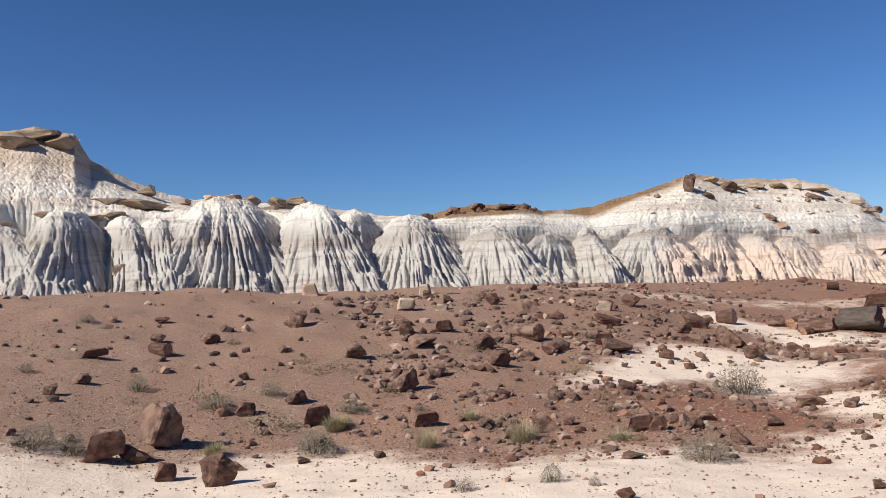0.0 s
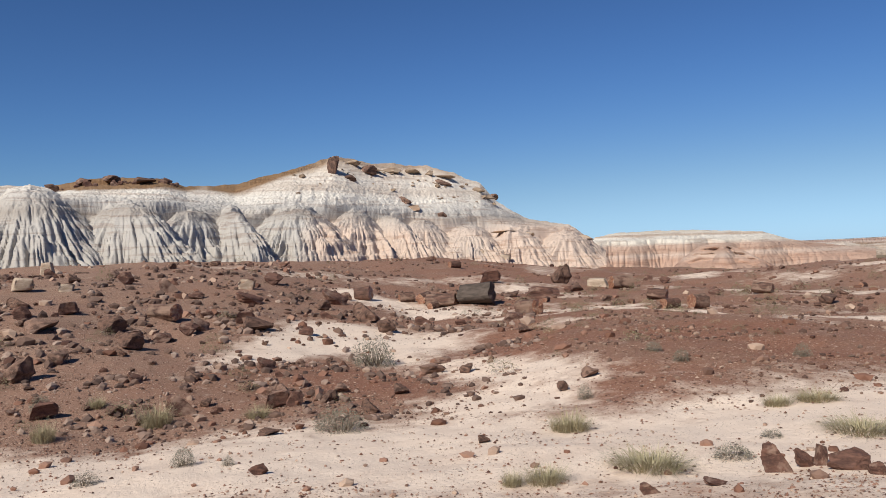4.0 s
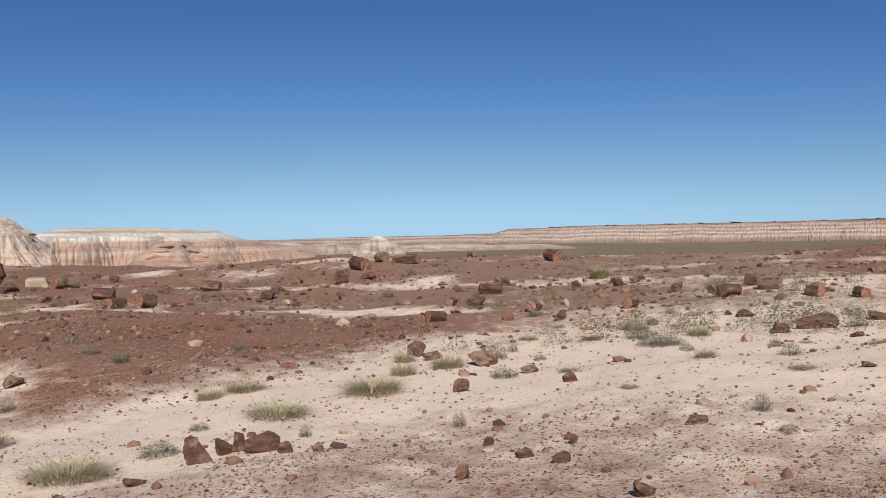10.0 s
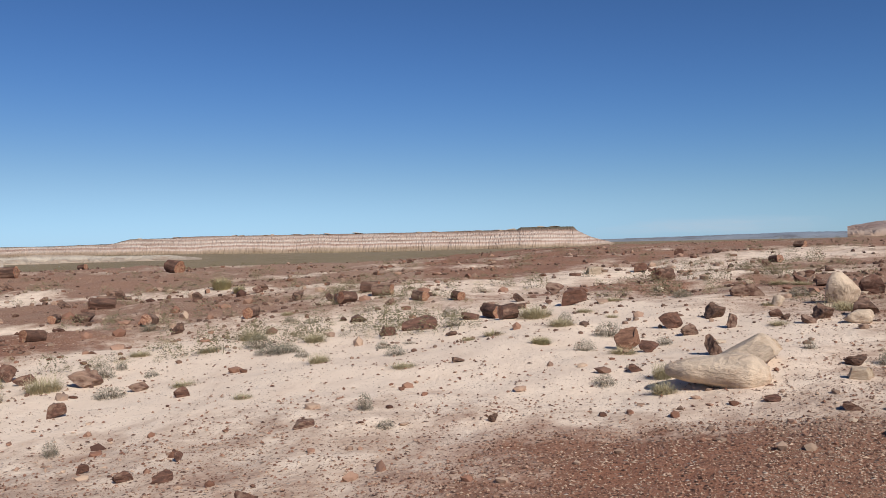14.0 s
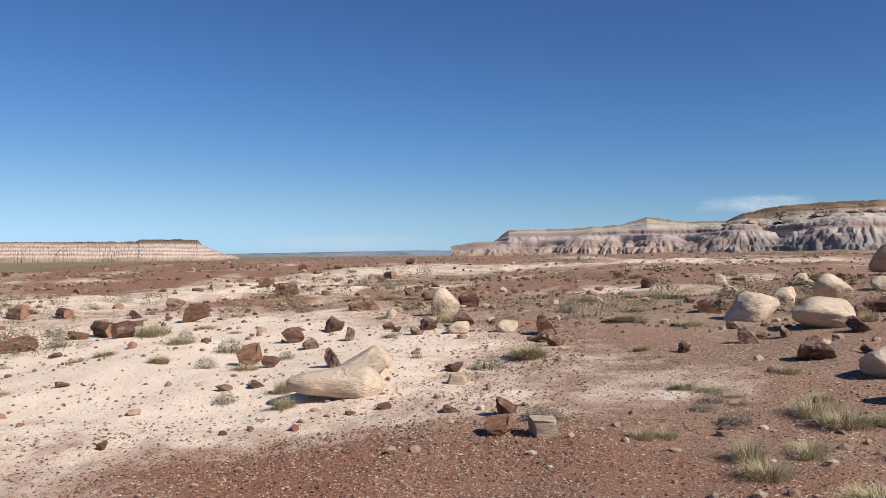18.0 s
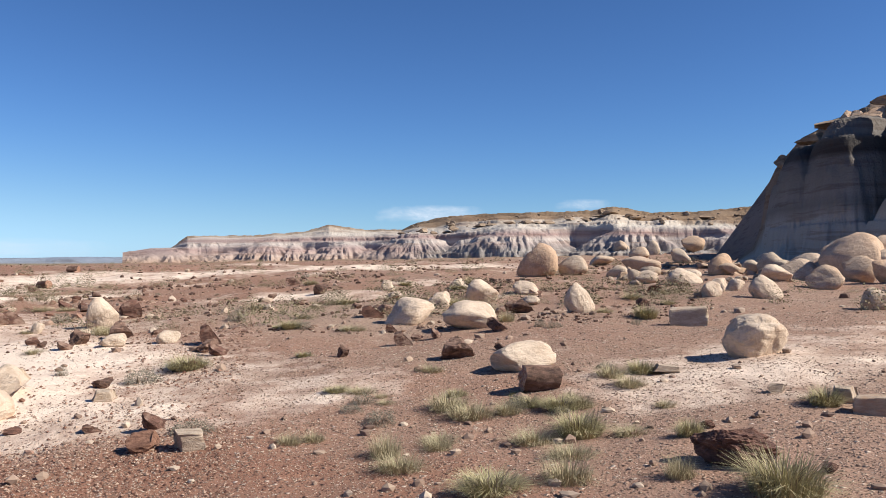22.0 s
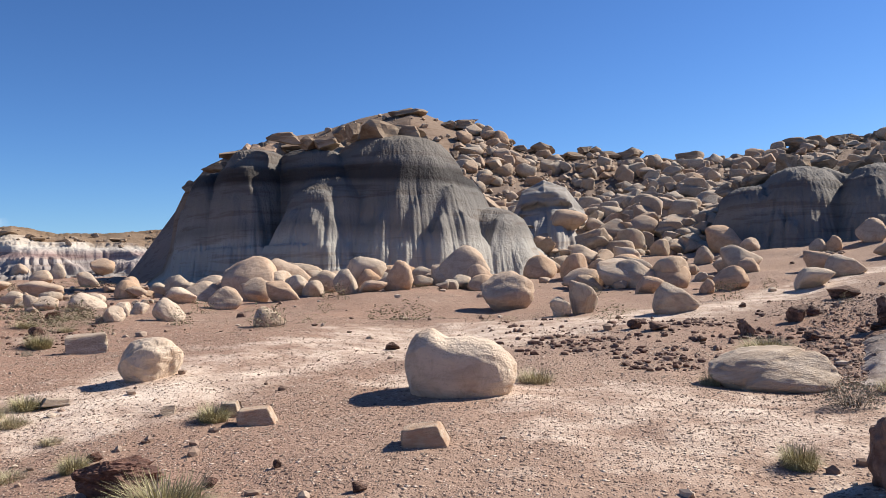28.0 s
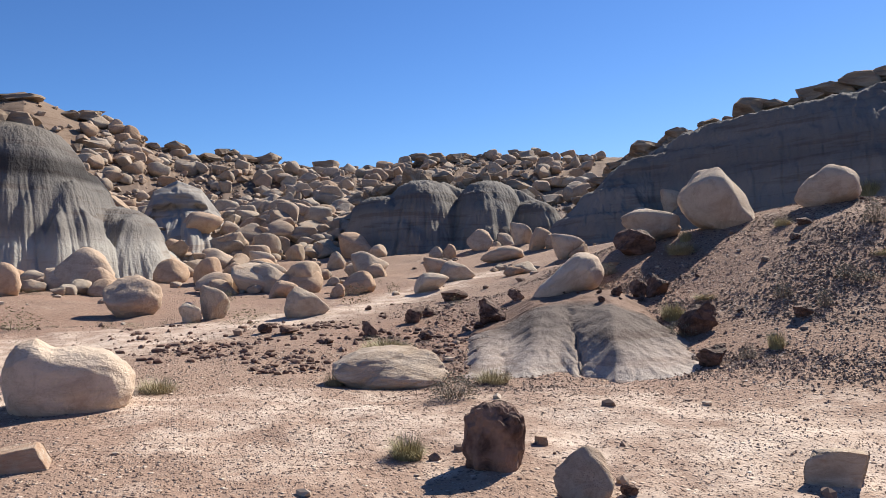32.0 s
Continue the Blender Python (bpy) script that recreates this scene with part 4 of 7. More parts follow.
hill("grey_knoll", "small grey clay knoll with rills among boulders", knoll_clay,
     [177, -0.02, 178, 0.06, 179, 0.105, 180.5, 0.118, 182, 0.108, 183.2, 0.08, 184.5, 0.02], [176, 42, 185, 41], step=0.05, rows=60, depth=(5, 8), share=0.7, spacing=3.5, relief=0.35, dip=0.1, rill=(0.25, 0.12), wave=(0.8, 0.3), back=6, seed=75, rough=0.05)
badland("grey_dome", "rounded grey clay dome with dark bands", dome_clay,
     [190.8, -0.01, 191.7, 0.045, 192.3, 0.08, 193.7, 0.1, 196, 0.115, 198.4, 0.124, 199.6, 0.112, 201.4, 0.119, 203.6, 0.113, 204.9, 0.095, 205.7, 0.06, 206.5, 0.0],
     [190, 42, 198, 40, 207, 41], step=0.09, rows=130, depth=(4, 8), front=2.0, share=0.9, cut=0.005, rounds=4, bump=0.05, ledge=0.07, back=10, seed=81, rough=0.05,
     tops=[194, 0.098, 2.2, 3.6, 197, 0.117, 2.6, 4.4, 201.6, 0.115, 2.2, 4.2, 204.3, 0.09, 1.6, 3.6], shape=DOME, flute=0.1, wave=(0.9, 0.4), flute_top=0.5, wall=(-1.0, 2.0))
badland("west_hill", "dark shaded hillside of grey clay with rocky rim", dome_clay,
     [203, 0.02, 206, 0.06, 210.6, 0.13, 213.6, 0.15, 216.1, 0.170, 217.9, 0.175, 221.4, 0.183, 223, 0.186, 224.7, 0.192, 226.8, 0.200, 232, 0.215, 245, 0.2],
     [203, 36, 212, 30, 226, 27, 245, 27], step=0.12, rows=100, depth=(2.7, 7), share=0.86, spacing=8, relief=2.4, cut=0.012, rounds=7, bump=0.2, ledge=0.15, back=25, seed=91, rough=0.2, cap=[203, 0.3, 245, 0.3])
pale_far = strata_material("pale_distant_clay", -6, 3, [(0.0, (0.36, 0.29, 0.23)), (0.3, (0.50, 0.44, 0.37)), (0.45, (0.38, 0.30, 0.24)), (0.6, (0.55, 0.48, 0.41)), (0.75, (0.46, 0.38, 0.32)), (1.0, (0.72, 0.69, 0.63))], grain=0.3)
hill("white_cone", "small white clay cone far out on the plain", pale_far, [54.6, -0.012, 55.2, -0.006, 56.1, 0.0035, 56.5, 0.0035, 57.3, -0.004, 58.2, -0.012], [54, 300, 59, 300], step=0.05, rows=40, depth=(8, 16), share=0.6, spacing=5, relief=1.5, rill=(0.6, 0.3), wave=(3, 1.2), back=20, seed=121, rough=0.05)
hill("pale_low_hills", "low pale badland hills in the middle distance", pale_far, [46.5, -0.008, 47.5, -0.003, 49, -0.0045, 50.2, -0.001, 51.3, -0.006, 53, -0.004, 54.5, -0.007, 58.5, -0.008, 60, -0.006, 62.5, -0.007, 64, -0.009, 68, -0.009, 70, -0.013], [46, 420, 70, 520], step=0.05, rows=40, depth=(12, 30), share=0.7, spacing=16, relief=6, rill=(1.5, 0.6), wave=(6, 2.5), back=40, seed=125, rough=0.3)
mound_clay = strata_material("purple_grey_mound_clay", 0.5, 1.6, [(0.0, (0.50, 0.43, 0.37)), (0.2, (0.36, 0.30, 0.26)), (0.38, (0.165, 0.135, 0.118)), (0.6, (0.135, 0.108, 0.094)), (1.0, (0.17, 0.125, 0.10))], grain=3.0, warp=0.1, soil=(0.24, 0.16, 0.12))
badland("clay_mound", "low bare mound of fluted grey clay beside the wash", mound_clay,
     [195, -0.155, 196.4, -0.125, 198.2, -0.085, 200.6, -0.05, 202.6, -0.04, 204.6, -0.022, 207.3, -0.015, 209.8, -0.015, 212.1, -0.03, 214, -0.05, 216, -0.07, 218, -0.1],
     [195, 8.9, 201, 8.6, 204.5, 8.7, 206.4, 8.8, 210, 8.1, 218, 8.3], step=0.25, rows=90, depth=(2.2, 4.2), share=0.7, spurs=[197.2, 2, 200.8, 2.4, 205.2, 2.0, 209.4, 2.8, 214.5, 2.6], relief=0.8, sink=0.05, cut=0.03, rounds=10, spread=0.006, bump=0.075, skew=(-0.8, 0.8), fan=1.0, grain=0.003, front=0.1, back=2.5, seed=101, rough=0.02,
     cap=[195, 1, 200, 0.8, 204, 0.65, 215, 0.8, 218, 1], category="clay mound")


# ---- rocks, logs and plants: materials ----
def sandstone_material(name="weathered_sandstone", loose=False, body=None):
    k = Mat(name, 0.92, 0.2)
    co, rnd = k.coord("Object"), k.island() if loose else k.rand()
    big, fine = k.noise(co, 1.7, 4, 0.6, 0.4), k.noise(co, 16, 5, 0.7)
    beds = k.noise(k.coord("Object", (0.6, 0.6, 5.0)), 2.2, 4, 0.6, 0.6)
    c = k.ramp(rnd, (0.0, (0.53, 0.36, 0.25)), (0.25, (0.61, 0.475, 0.365)), (0.45, (0.46, 0.365, 0.29)), (0.6, (0.60, 0.43, 0.315)), (0.72, (0.56, 0.35, 0.22)), (0.85, (0.53, 0.41, 0.31)), (1.0, (0.65, 0.52, 0.405)))
    c = body or (k.mix(1.0, c, (0.78, 0.80, 0.82), "MULTIPLY") if loose else c)
    c = k.mix(k.ramp(k.noise(co, 3.2, 6, 0.75, 0.8), (0.45, 0.0), (0.62, 0.6)), c, k.mix(1.0, c, (0.62, 0.58, 0.56), "MULTIPLY"))
    c = k.mix(k.ramp(big, (0.46, 0.0), (0.68, 0.42)), c, k.mix(rnd, (0.55, 0.30, 0.17), (0.50, 0.34, 0.23)))
    c = k.mix(k.ramp(beds, (0.52, 0.0), (0.7, 0.14)), c, (0.30, 0.21, 0.15))
    pits = k.noise(co, 34, 4, 0.75)
    c = k.mix(k.ramp(fine, (0.45, 0.0), (0.75, 0.3)), c, (0.66, 0.54, 0.42))
    c = k.mix(k.ramp(pits, (0.57, 0.0), (0.75, 0.22)), c, (0.28, 0.2, 0.145))
    seam = k.ramp(k.math("ABSOLUTE", k.math("SUBTRACT", k.noise(co, 1.3, 2, 0.5, 0.2), 0.5)), (0.0, 1.0), (0.007, 0.0))
    c = k.mix(k.math("MULTIPLY", seam, 0.12), c, (0.17, 0.115, 0.08))
    c = k.mix(1.0, c, (0.91, 0.925, 0.915), "MULTIPLY")
    h = k.math("ADD", k.math("ADD", k.math("ADD", k.math("MULTIPLY", k.noise(co, 6, 4, 0.6), 1.6), k.math("MULTIPLY", seam, -0.08)), k.math("MULTIPLY", beds, 0.35)), k.math("ADD", k.math("MULTIPLY", fine, 0.8), k.math("MULTIPLY", pits, 0.5)))
    return k.done(c, k.bump(h, 0.65, 0.05))


def mottled_material(name, dark, mid, accent, rough=0.75, scale=5.0, speck=0.5):
    """Broken petrified wood and shale: dark body, streaks and coloured patches."""
    k = Mat(name, rough, 0.12)
    co, rnd = k.coord("Object"), k.rand()
    a, b, f = k.noise(k.coord("Object", (0.5, 1, 1)), scale, 5, 0.65, 0.5), k.noise(co, scale * 0.5, 3), k.noise(co, scale * 4, 4, 0.7)
    c = k.mix(k.ramp(a, (0.35, 0.0), (0.65, 1.0)), dark, mid)
    c = k.mix(k.ramp(k.math("ADD", b, k.math("MULTIPLY", k.math("SUBTRACT", rnd, 0.5), 0.3)), (0.52, 0.0), (0.68, speck)), c, accent)
    c = k.mix(k.math("MULTIPLY", f, 0.35), c, k.mix(1.0, c, (1.6, 1.5, 1.45), "MULTIPLY"))
    return k.done(c, k.bump(k.math("ADD", a, f), 0.6, 0.03))


def end_material():
    k = Mat("crystal_log_end", 0.5, 0.5)
    co = k.coord("Object")
    ring = k.noise(co, 3.5, 5, 0.7, 1.5)
    c = k.ramp(ring, (0.3, (0.07, 0.04, 0.035)), (0.48, (0.24, 0.10, 0.06)), (0.58, (0.36, 0.22, 0.13)), (0.7, (0.30, 0.26, 0.24)))
    return k.done(c, k.bump(k.noise(co, 14, 4), 0.6, 0.02))


def pebble_material(name, *cols):
    k = Mat(name, 0.85, 0.25)
    n = len(cols)
    c = k.ramp(k.island(), *[(i / (n - 1), col) for i, col in enumerate(cols)])
    f = k.noise(k.coord(), 30, 3)
    return k.done(k.mix(k.math("MULTIPLY", f, 0.5), c, k.mix(1.0, c, (0.6, 0.55, 0.5), "MULTIPLY")))


def leaf_material(name, *cols):
    k = Mat(name, 0.8, 0.15)
    n = len(cols)
    c = k.ramp(k.island(), *[(i / (n - 1), col) for i, col in enumerate(cols)])
    m = k.done(c)
    k.b.inputs["Subsurface Weight"].default_value = 0.0
    return m


SANDSTONE = sandstone_material()
SANDSTONE_CREAM = sandstone_material("cream_sandstone", body=(0.72, 0.565, 0.44))
SANDSTONE_FIELD = sandstone_material("weathered_sandstone_field", True)
DARK_WOOD = mottled_material("dark_petrified_wood", (0.055, 0.036, 0.03), (0.19, 0.115, 0.085), (0.34, 0.225, 0.17))
RED_ROCK = mottled_material("red_jasper_rock", (0.075, 0.042, 0.034), (0.185, 0.10, 0.074), (0.36, 0.265, 0.205))
BARK = mottled_material("petrified_bark", (0.055, 0.034, 0.028), (0.155, 0.088, 0.066), (0.31, 0.22, 0.165), scale=4)
GREY_WOOD = mottled_material("grey_petrified_wood", (0.05, 0.041, 0.035), (0.115, 0.092, 0.077), (0.16, 0.10, 0.075), rough=0.8)
PALE_BLOCK = mottled_material("pale_sandstone_block", (0.34, 0.26, 0.19), (0.50, 0.41, 0.32), (0.36, 0.2, 0.12), rough=0.92)
ORANGE_ROCK = mottled_material("orange_jasper", (0.13, 0.068, 0.047), (0.28, 0.155, 0.105), (0.42, 0.31, 0.225))
CAP_ROCK = mottled_material("brown_caprock", (0.17, 0.12, 0.085), (0.36, 0.28, 0.2), (0.42, 0.34, 0.26), rough=0.92, scale=2.0)
LOG_END = end_material()
STRAW = leaf_material("dry_straw_blades", (0.28, 0.235, 0.14), (0.42, 0.36, 0.225), (0.35, 0.30, 0.185), (0.50, 0.44, 0.30))
GREEN_BLADE = leaf_material("green_growth", (0.27, 0.235, 0.135), (0.36, 0.325, 0.2), (0.31, 0.27, 0.165))
SAGE_LEAF = leaf_material("grey_sage_leaves", (0.14, 0.135, 0.10), (0.235, 0.22, 0.165), (0.185, 0.17, 0.125), (0.28, 0.26, 0.20))
GREEN_LEAF = leaf_material("yellow_green_leaves", (0.28, 0.25, 0.13), (0.43, 0.385, 0.215), (0.35, 0.31, 0.17), (0.52, 0.46, 0.29))
TWIG = leaf_material("grey_twigs", (0.17, 0.135, 0.1), (0.27, 0.22, 0.17))


# ---- rocks: shapes ----
def ball(sub):
    bm = bmesh.new()
    bmesh.ops.create_icosphere(bm, subdivisions=sub, radius=1)
    bm.verts.ensure_lookup_table()
    v = np.array([p.co[:] for p in bm.verts])
    f = np.array([[q.index for q in t.verts] for t in bm.faces])
    bm.free()
    return v, f


BALLS = {s: ball(s) for s in (1, 2, 3, 4, 5)}


def noise3(v, s, seed):
    """Cheap solid noise from three slices of gradient noise."""
    o = seed * 3.17
    return (perlin(v[:, 0] * s + o, v[:, 1] * s + v[:, 2] * s * 0.57, seed) + perlin(v[:, 1] * s - o, v[:, 2] * s + v[:, 0] * s * 0.43, seed + 1)
            + perlin(v[:, 2] * s + o, v[:, 0] * s - v[:, 1] * s * 0.61, seed + 2)) / 2.0


def unit(v):
    lo, hi = v.min(0), v.max(0)
    w = (v - (lo + hi) / 2) / (hi - lo)
    w[:, 2] += 0.5
    return w


def rounded(seed, sub=4, lump=0.26, cut=6):
    """A weathered sandstone boulder: a broken block whose faces stay flat and whose edges are worn round, in a unit box that stands on z = 0."""
    rng = np.random.default_rng(seed)
    d, f = BALLS[sub]
    v = d * (1.15 + 0.5 * lump * noise3(d, 0.8, seed))[:, None]
    worn = rng.uniform(0.12, 0.26)
    for i in range(cut + 3):
        n = rng.normal(size=3)
        n[2] *= 0.8
        n /= np.linalg.norm(n)
        e = v @ n - rng.uniform(0.6, 0.9)
        v = v - n * (0.5 * (e + np.sqrt(e * e + worn ** 2)))[:, None]
    v = v * (1 + 0.11 * noise3(v, 1.5, seed + 9) + 0.04 * noise3(v, 4.5, seed + 19) + 0.02 * noise3(v, 9.0, seed + 21) + 0.01 * noise3(v, 18.0, seed + 23))[:, None]
    n = rng.normal(size=3)
    n[2] = abs(n[2]) + 0.6
    n /= np.linalg.norm(n)
    g = v @ n + 0.10 * noise3(v, 1.5, seed + 31) - rng.uniform(-0.2, 0.35)
    v = v * (1 - 0.07 * np.exp(-(g / 0.04) ** 2) - 0.06 * (g > 0) * rng.uniform(0, 1))[:, None]
    return unit(v), f


def angular(seed, sub=3, cut=9, rough=0.05):
    """A broken block with sharp faces, splintered along its grain, in a unit box."""
    rng = np.random.default_rng(seed + 500)
    d, f = BALLS[sub]
    v = d * 1.25
    for i in range(cut):
        n = rng.normal(size=3)
        n /= np.linalg.norm(n)
        e = np.maximum(v @ n - rng.uniform(0.42, 0.8), 0)
        v = v - n * e[:, None]
    ribs = np.round(perlin(v[:, 1] * 2.6 + seed, v[:, 2] * 2.6 + 0.25 * v[:, 0], seed + 2) * 2.5) / 2.5
    v = v * (1 + rough * noise3(v, 2.0, seed) + rough * 0.6 * noise3(v, 5.0, seed + 5) + rough * 0.45 * noise3(v, 12.0, seed + 8) + rough * 0.8 * ribs)[:, None]
    return unit(v), f


def block(seed, sub=4):
    """A split slab with flat sides, slightly worn edges and a broken corner."""
    rng = np.random.default_rng(seed + 900)
    d, f = BALLS[sub]
    v = d * 2.2
    for i in range(9):
        n = np.zeros(3)
        if i < 6:
            n[i // 2] = 1 if i % 2 else -1
            n += rng.uniform(-0.22, 0.22, 3)
        else:
            n = rng.normal(size=3)
            n[2] = abs(n[2])
        n /= np.linalg.norm(n)
        e = v @ n - (rng.uniform(0.8, 1.0) if i < 6 else rng.uniform(1.0, 1.3))
        v = v - n * (0.5 * (e + np.sqrt(e * e + 0.003)))[:, None]
    v = v * (1 + 0.05 * noise3(v, 0.9, seed) + 0.03 * noise3(v, 2.8, seed + 4) + 0.02 * noise3(v, 8.0, seed + 6))[:, None]
    return unit(v), f


def log_body(seed, n=28, m=14):
    """A section of stone log along x: ribbed bark, ragged ends left open for the end faces."""
    rng = np.random.default_rng(seed + 1300)
    a = np.linspace(0, 2 * np.pi, n, endpoint=False)
    x = np.linspace(-0.5, 0.5, m)
    A, X = np.meshgrid(a, x, indexing="xy")
    ribs = perlin(np.cos(A) * 2.2 + seed, np.sin(A) * 2.2 + X * 0.5, seed) * 0.16 + perlin(np.cos(A) * 6, np.sin(A) * 6 + X * 1.2, seed + 3) * 0.07
    flat = np.maximum(np.cos(A - rng.uniform(0, 6.28)) - 0.72, 0) * 0.5 + np.maximum(np.cos(A - rng.uniform(0, 6.28)) - 0.8, 0) * 0.5
    r = (0.5 + 0.04 * X) * (1 + ribs - flat)
    ragged = 0.05 * perlin(np.cos(A) * 1.7 + 5, np.sin(A) * 1.7, seed + 7) * np.abs(X) * 2
    v = np.stack([X + ragged, r * np.cos(A), r * np.sin(A)], -1).reshape(-1, 3)
    i, j = np.meshgrid(np.arange(m - 1), np.arange(n), indexing="ij")
    f = np.stack([i * n + j, i * n + (j + 1) % n, (i + 1) * n + (j + 1) % n, (i + 1) * n + j], -1).reshape(-1, 4)
    ends = []
    for row, sgn in ((v[:n], -1), (v[-n:], 1)):
        c = row.mean(0)
        ring = [row, c + (row - c) * 0.66 + [sgn * 0.025, 0, 0], c + (row - c) * 0.3 + [-sgn * 0.012, 0, 0]]
        e = np.concatenate(ring + [c[None]])
        e[n:3 * n, 0] += 0.03 * perlin(e[n:3 * n, 1] * 7, e[n:3 * n, 2] * 7, seed + 11)
        t = []
        for k in range(2):
            for q in range(n):
                a0, a1, b0, b1 = k * n + q, k * n + (q + 1) % n, (k + 1) * n + q, (k + 1) * n + (q + 1) % n
                t += [[a0, a1, b1], [a0, b1, b0]]
        t += [[2 * n + q, 2 * n + (q + 1) % n, 3 * n] for q in range(n)]
        ends.append((e, np.array(t) if sgn < 0 else np.array(t)[:, ::-1]))
    return v, f, ends


def mesh_data(name, v, f, material, smooth=True):
    ob = link_mesh(name, v, f, material, None, smooth)
    me = ob.data
    bpy.data.objects.remove(ob)
    return me


ROUND = [mesh_data("boulder", *rounded(s, 4, 0.2 + 0.07 * (s % 4), 4 + s % 5), SANDSTONE) for s in range(14)]
ROUND_NEAR = [mesh_data("boulder", *rounded(s + 14, 4, 0.2 + 0.07 * (s % 4), 3 + s % 5), SANDSTONE_CREAM) for s in range(10)]
ROUND_FAR = [mesh_data("boulder", *rounded(s, 3, 0.2 + 0.07 * (s % 4), 4 + s % 5), SANDSTONE) for s in range(14)]
ROUND_LOW = [rounded(s + 40, 3, 0.2 + 0.07 * (s % 4), 4 + s % 5) if s % 3 == 0 else angular(s + 40, 3, 9, 0.05) for s in range(15)]
def rubble_set(sub):
    return {
        "dark": [mesh_data("rock", *angular(s, sub, 7 + s % 4, 0.15), DARK_WOOD, False) for s in range(8)],
        "red": [mesh_data("rock", *angular(s + 20, sub, 7 + s % 4, 0.10), RED_ROCK, False) for s in range(8)],
        "orange": [mesh_data("rock", *angular(s + 40, sub, 8, 0.07), ORANGE_ROCK, False) for s in range(3)],
        "cap": [mesh_data("rock", *angular(s + 60, sub, 9, 0.10), CAP_ROCK, False) for s in range(6)],
        "pale": [mesh_data("rock", *block(s + 80, sub), PALE_BLOCK) for s in range(6)],
    }


RUBBLE, RUBBLE_FAR = rubble_set(4), rubble_set(3)
LOGS = []
for s in range(6):
    lv, lf, le = log_body(s)
    LOGS.append((lv, lf, le))
LOG_MESH = {}
for s, (lv, lf, le) in enumerate(LOGS):
    for tone, mt in (("bark", BARK), ("grey", GREY_WOOD), ("dark", DARK_WOOD)):
        LOG_MESH[tone, s] = (mesh_data("petrified_log", lv, lf, mt), [mesh_data("broken_end", ev, ef, LOG_END if tone != "grey" else GREY_WOOD) for ev, ef in le])

COUNT = {"n": 0}


def size_word(w):
    return "small" if w < 0.3 else "large" if w > 0.9 else "mid-sized"


def bed_word(x, y, z):
    if z is not None:
        return "on the clay slope"
    s = soils(np.array([x]), np.array([y]))[0]
    return "on pale wash sand" if s[0] > 0.55 else "on red gravel" if s[1] > 0.45 else "on brown gravelly soil"


def place(ob, x, y, w, h, z, deep, sink, tip=0.0, turn=0.0, lean=0.0):
    i = COUNT["n"] = COUNT["n"] + 1
    rng = random.Random(i)
    az = float(polar(x, y)[0])
    base = height(x, y) if z is None else z
    ob.matrix_world = (Matrix.Translation((x, y, base - sink * h)) @ Matrix.Rotation(radians(-az + turn), 4, "Z")
                       @ Matrix.Rotation(radians(lean + rng.uniform(-4, 4)), 4, "Y") @ Matrix.Rotation(radians(tip + rng.uniform(-5, 5)), 4, "X") @ Matrix.Diagonal((w, deep, h * (1 + sink), 1)))
    return ob


def boulder(x, y, w, h, z=None, look_of="", lean=0.0, mesh=None):
    far = math.hypot(x - OX, y - OY) > 22
    stock = ROUND_FAR if far else ROUND_NEAR if polar(x, y)[0] < 158 else ROUND
    me = mesh or stock[COUNT["n"] % len(stock)]
    ob = place(new("sandstone_boulder", me), x, y, w, h, z, w * 0.85, 0.28, lean=lean)
    return tagged(ob, look_of or f"{size_word(w)} rounded tan sandstone boulder {bed_word(x, y, z)}", "boulder", "sandstone boulders")


def rock(tone, x, y, w, h, z=None, mesh=None, look_of=""):
    words = {"dark": "dark brown angular petrified wood chunk", "red": "red-brown broken jasper rock", "orange": "orange jasper rock", "cap": "flat-lying brown caprock block", "pale": "pale tan blocky sandstone slab"}[tone]
    stock = (RUBBLE if math.hypot(x - OX, y - OY) < 13 else RUBBLE_FAR)[tone]
    me = mesh or stock[COUNT["n"] % len(stock)]
    ob = place(new({"cap": "caprock_block", "pale": "sandstone_block", "dark": "petrified_wood_chunk"}.get(tone, "jasper_rock"), me), x, y, w, h, z, w * 0.8, 0.2)
    return tagged(ob, look_of or f"{size_word(w)} {words} {bed_word(x, y, z)}", "rock", f"{tone} rocks")


def petrified_log(x, y, w, h, z=None, tone="bark", turn=0.0, upright=False):
    s = COUNT["n"] % len(LOGS)
    body, ends = LOG_MESH[tone, s]
    ob = new("petrified_log", body)
    for e in ends:
        c = new("broken_end", e)
        c.parent = ob
        tagged(c, "broken crystalline end of the log")
    i = COUNT["n"] = COUNT["n"] + 1
    base = height(x, y) if z is None else z
    az = float(polar(x, y)[0])
    if upright:
        ob.matrix_world = Matrix.Translation((x, y, base + h * 0.44)) @ Matrix.Rotation(radians(-az + turn), 4, "Z") @ Matrix.Rotation(radians(84), 4, "Y") @ Matrix.Diagonal((h * 1.05, w, w, 1))
    else:
        ob.matrix_world = (Matrix.Translation((x, y, base + h * 0.42)) @ Matrix.Rotation(radians(-az + turn), 4, "Z") @ Matrix.Rotation(radians((i * 37) % 360 / 24.0 - 7), 4, "Y") @ Matrix.Rotation(radians(i * 77 % 360), 4, "X") @ Matrix.Diagonal((w, h, h, 1)))
    words = {"bark": "red-brown petrified log section with broken ends", "grey": "smooth grey petrified log section", "dark": "dark petrified log stump"}[tone]
    return tagged(ob, f"{size_word(w)} {words} {bed_word(x, y, z)}", "petrified log", "petrified logs")


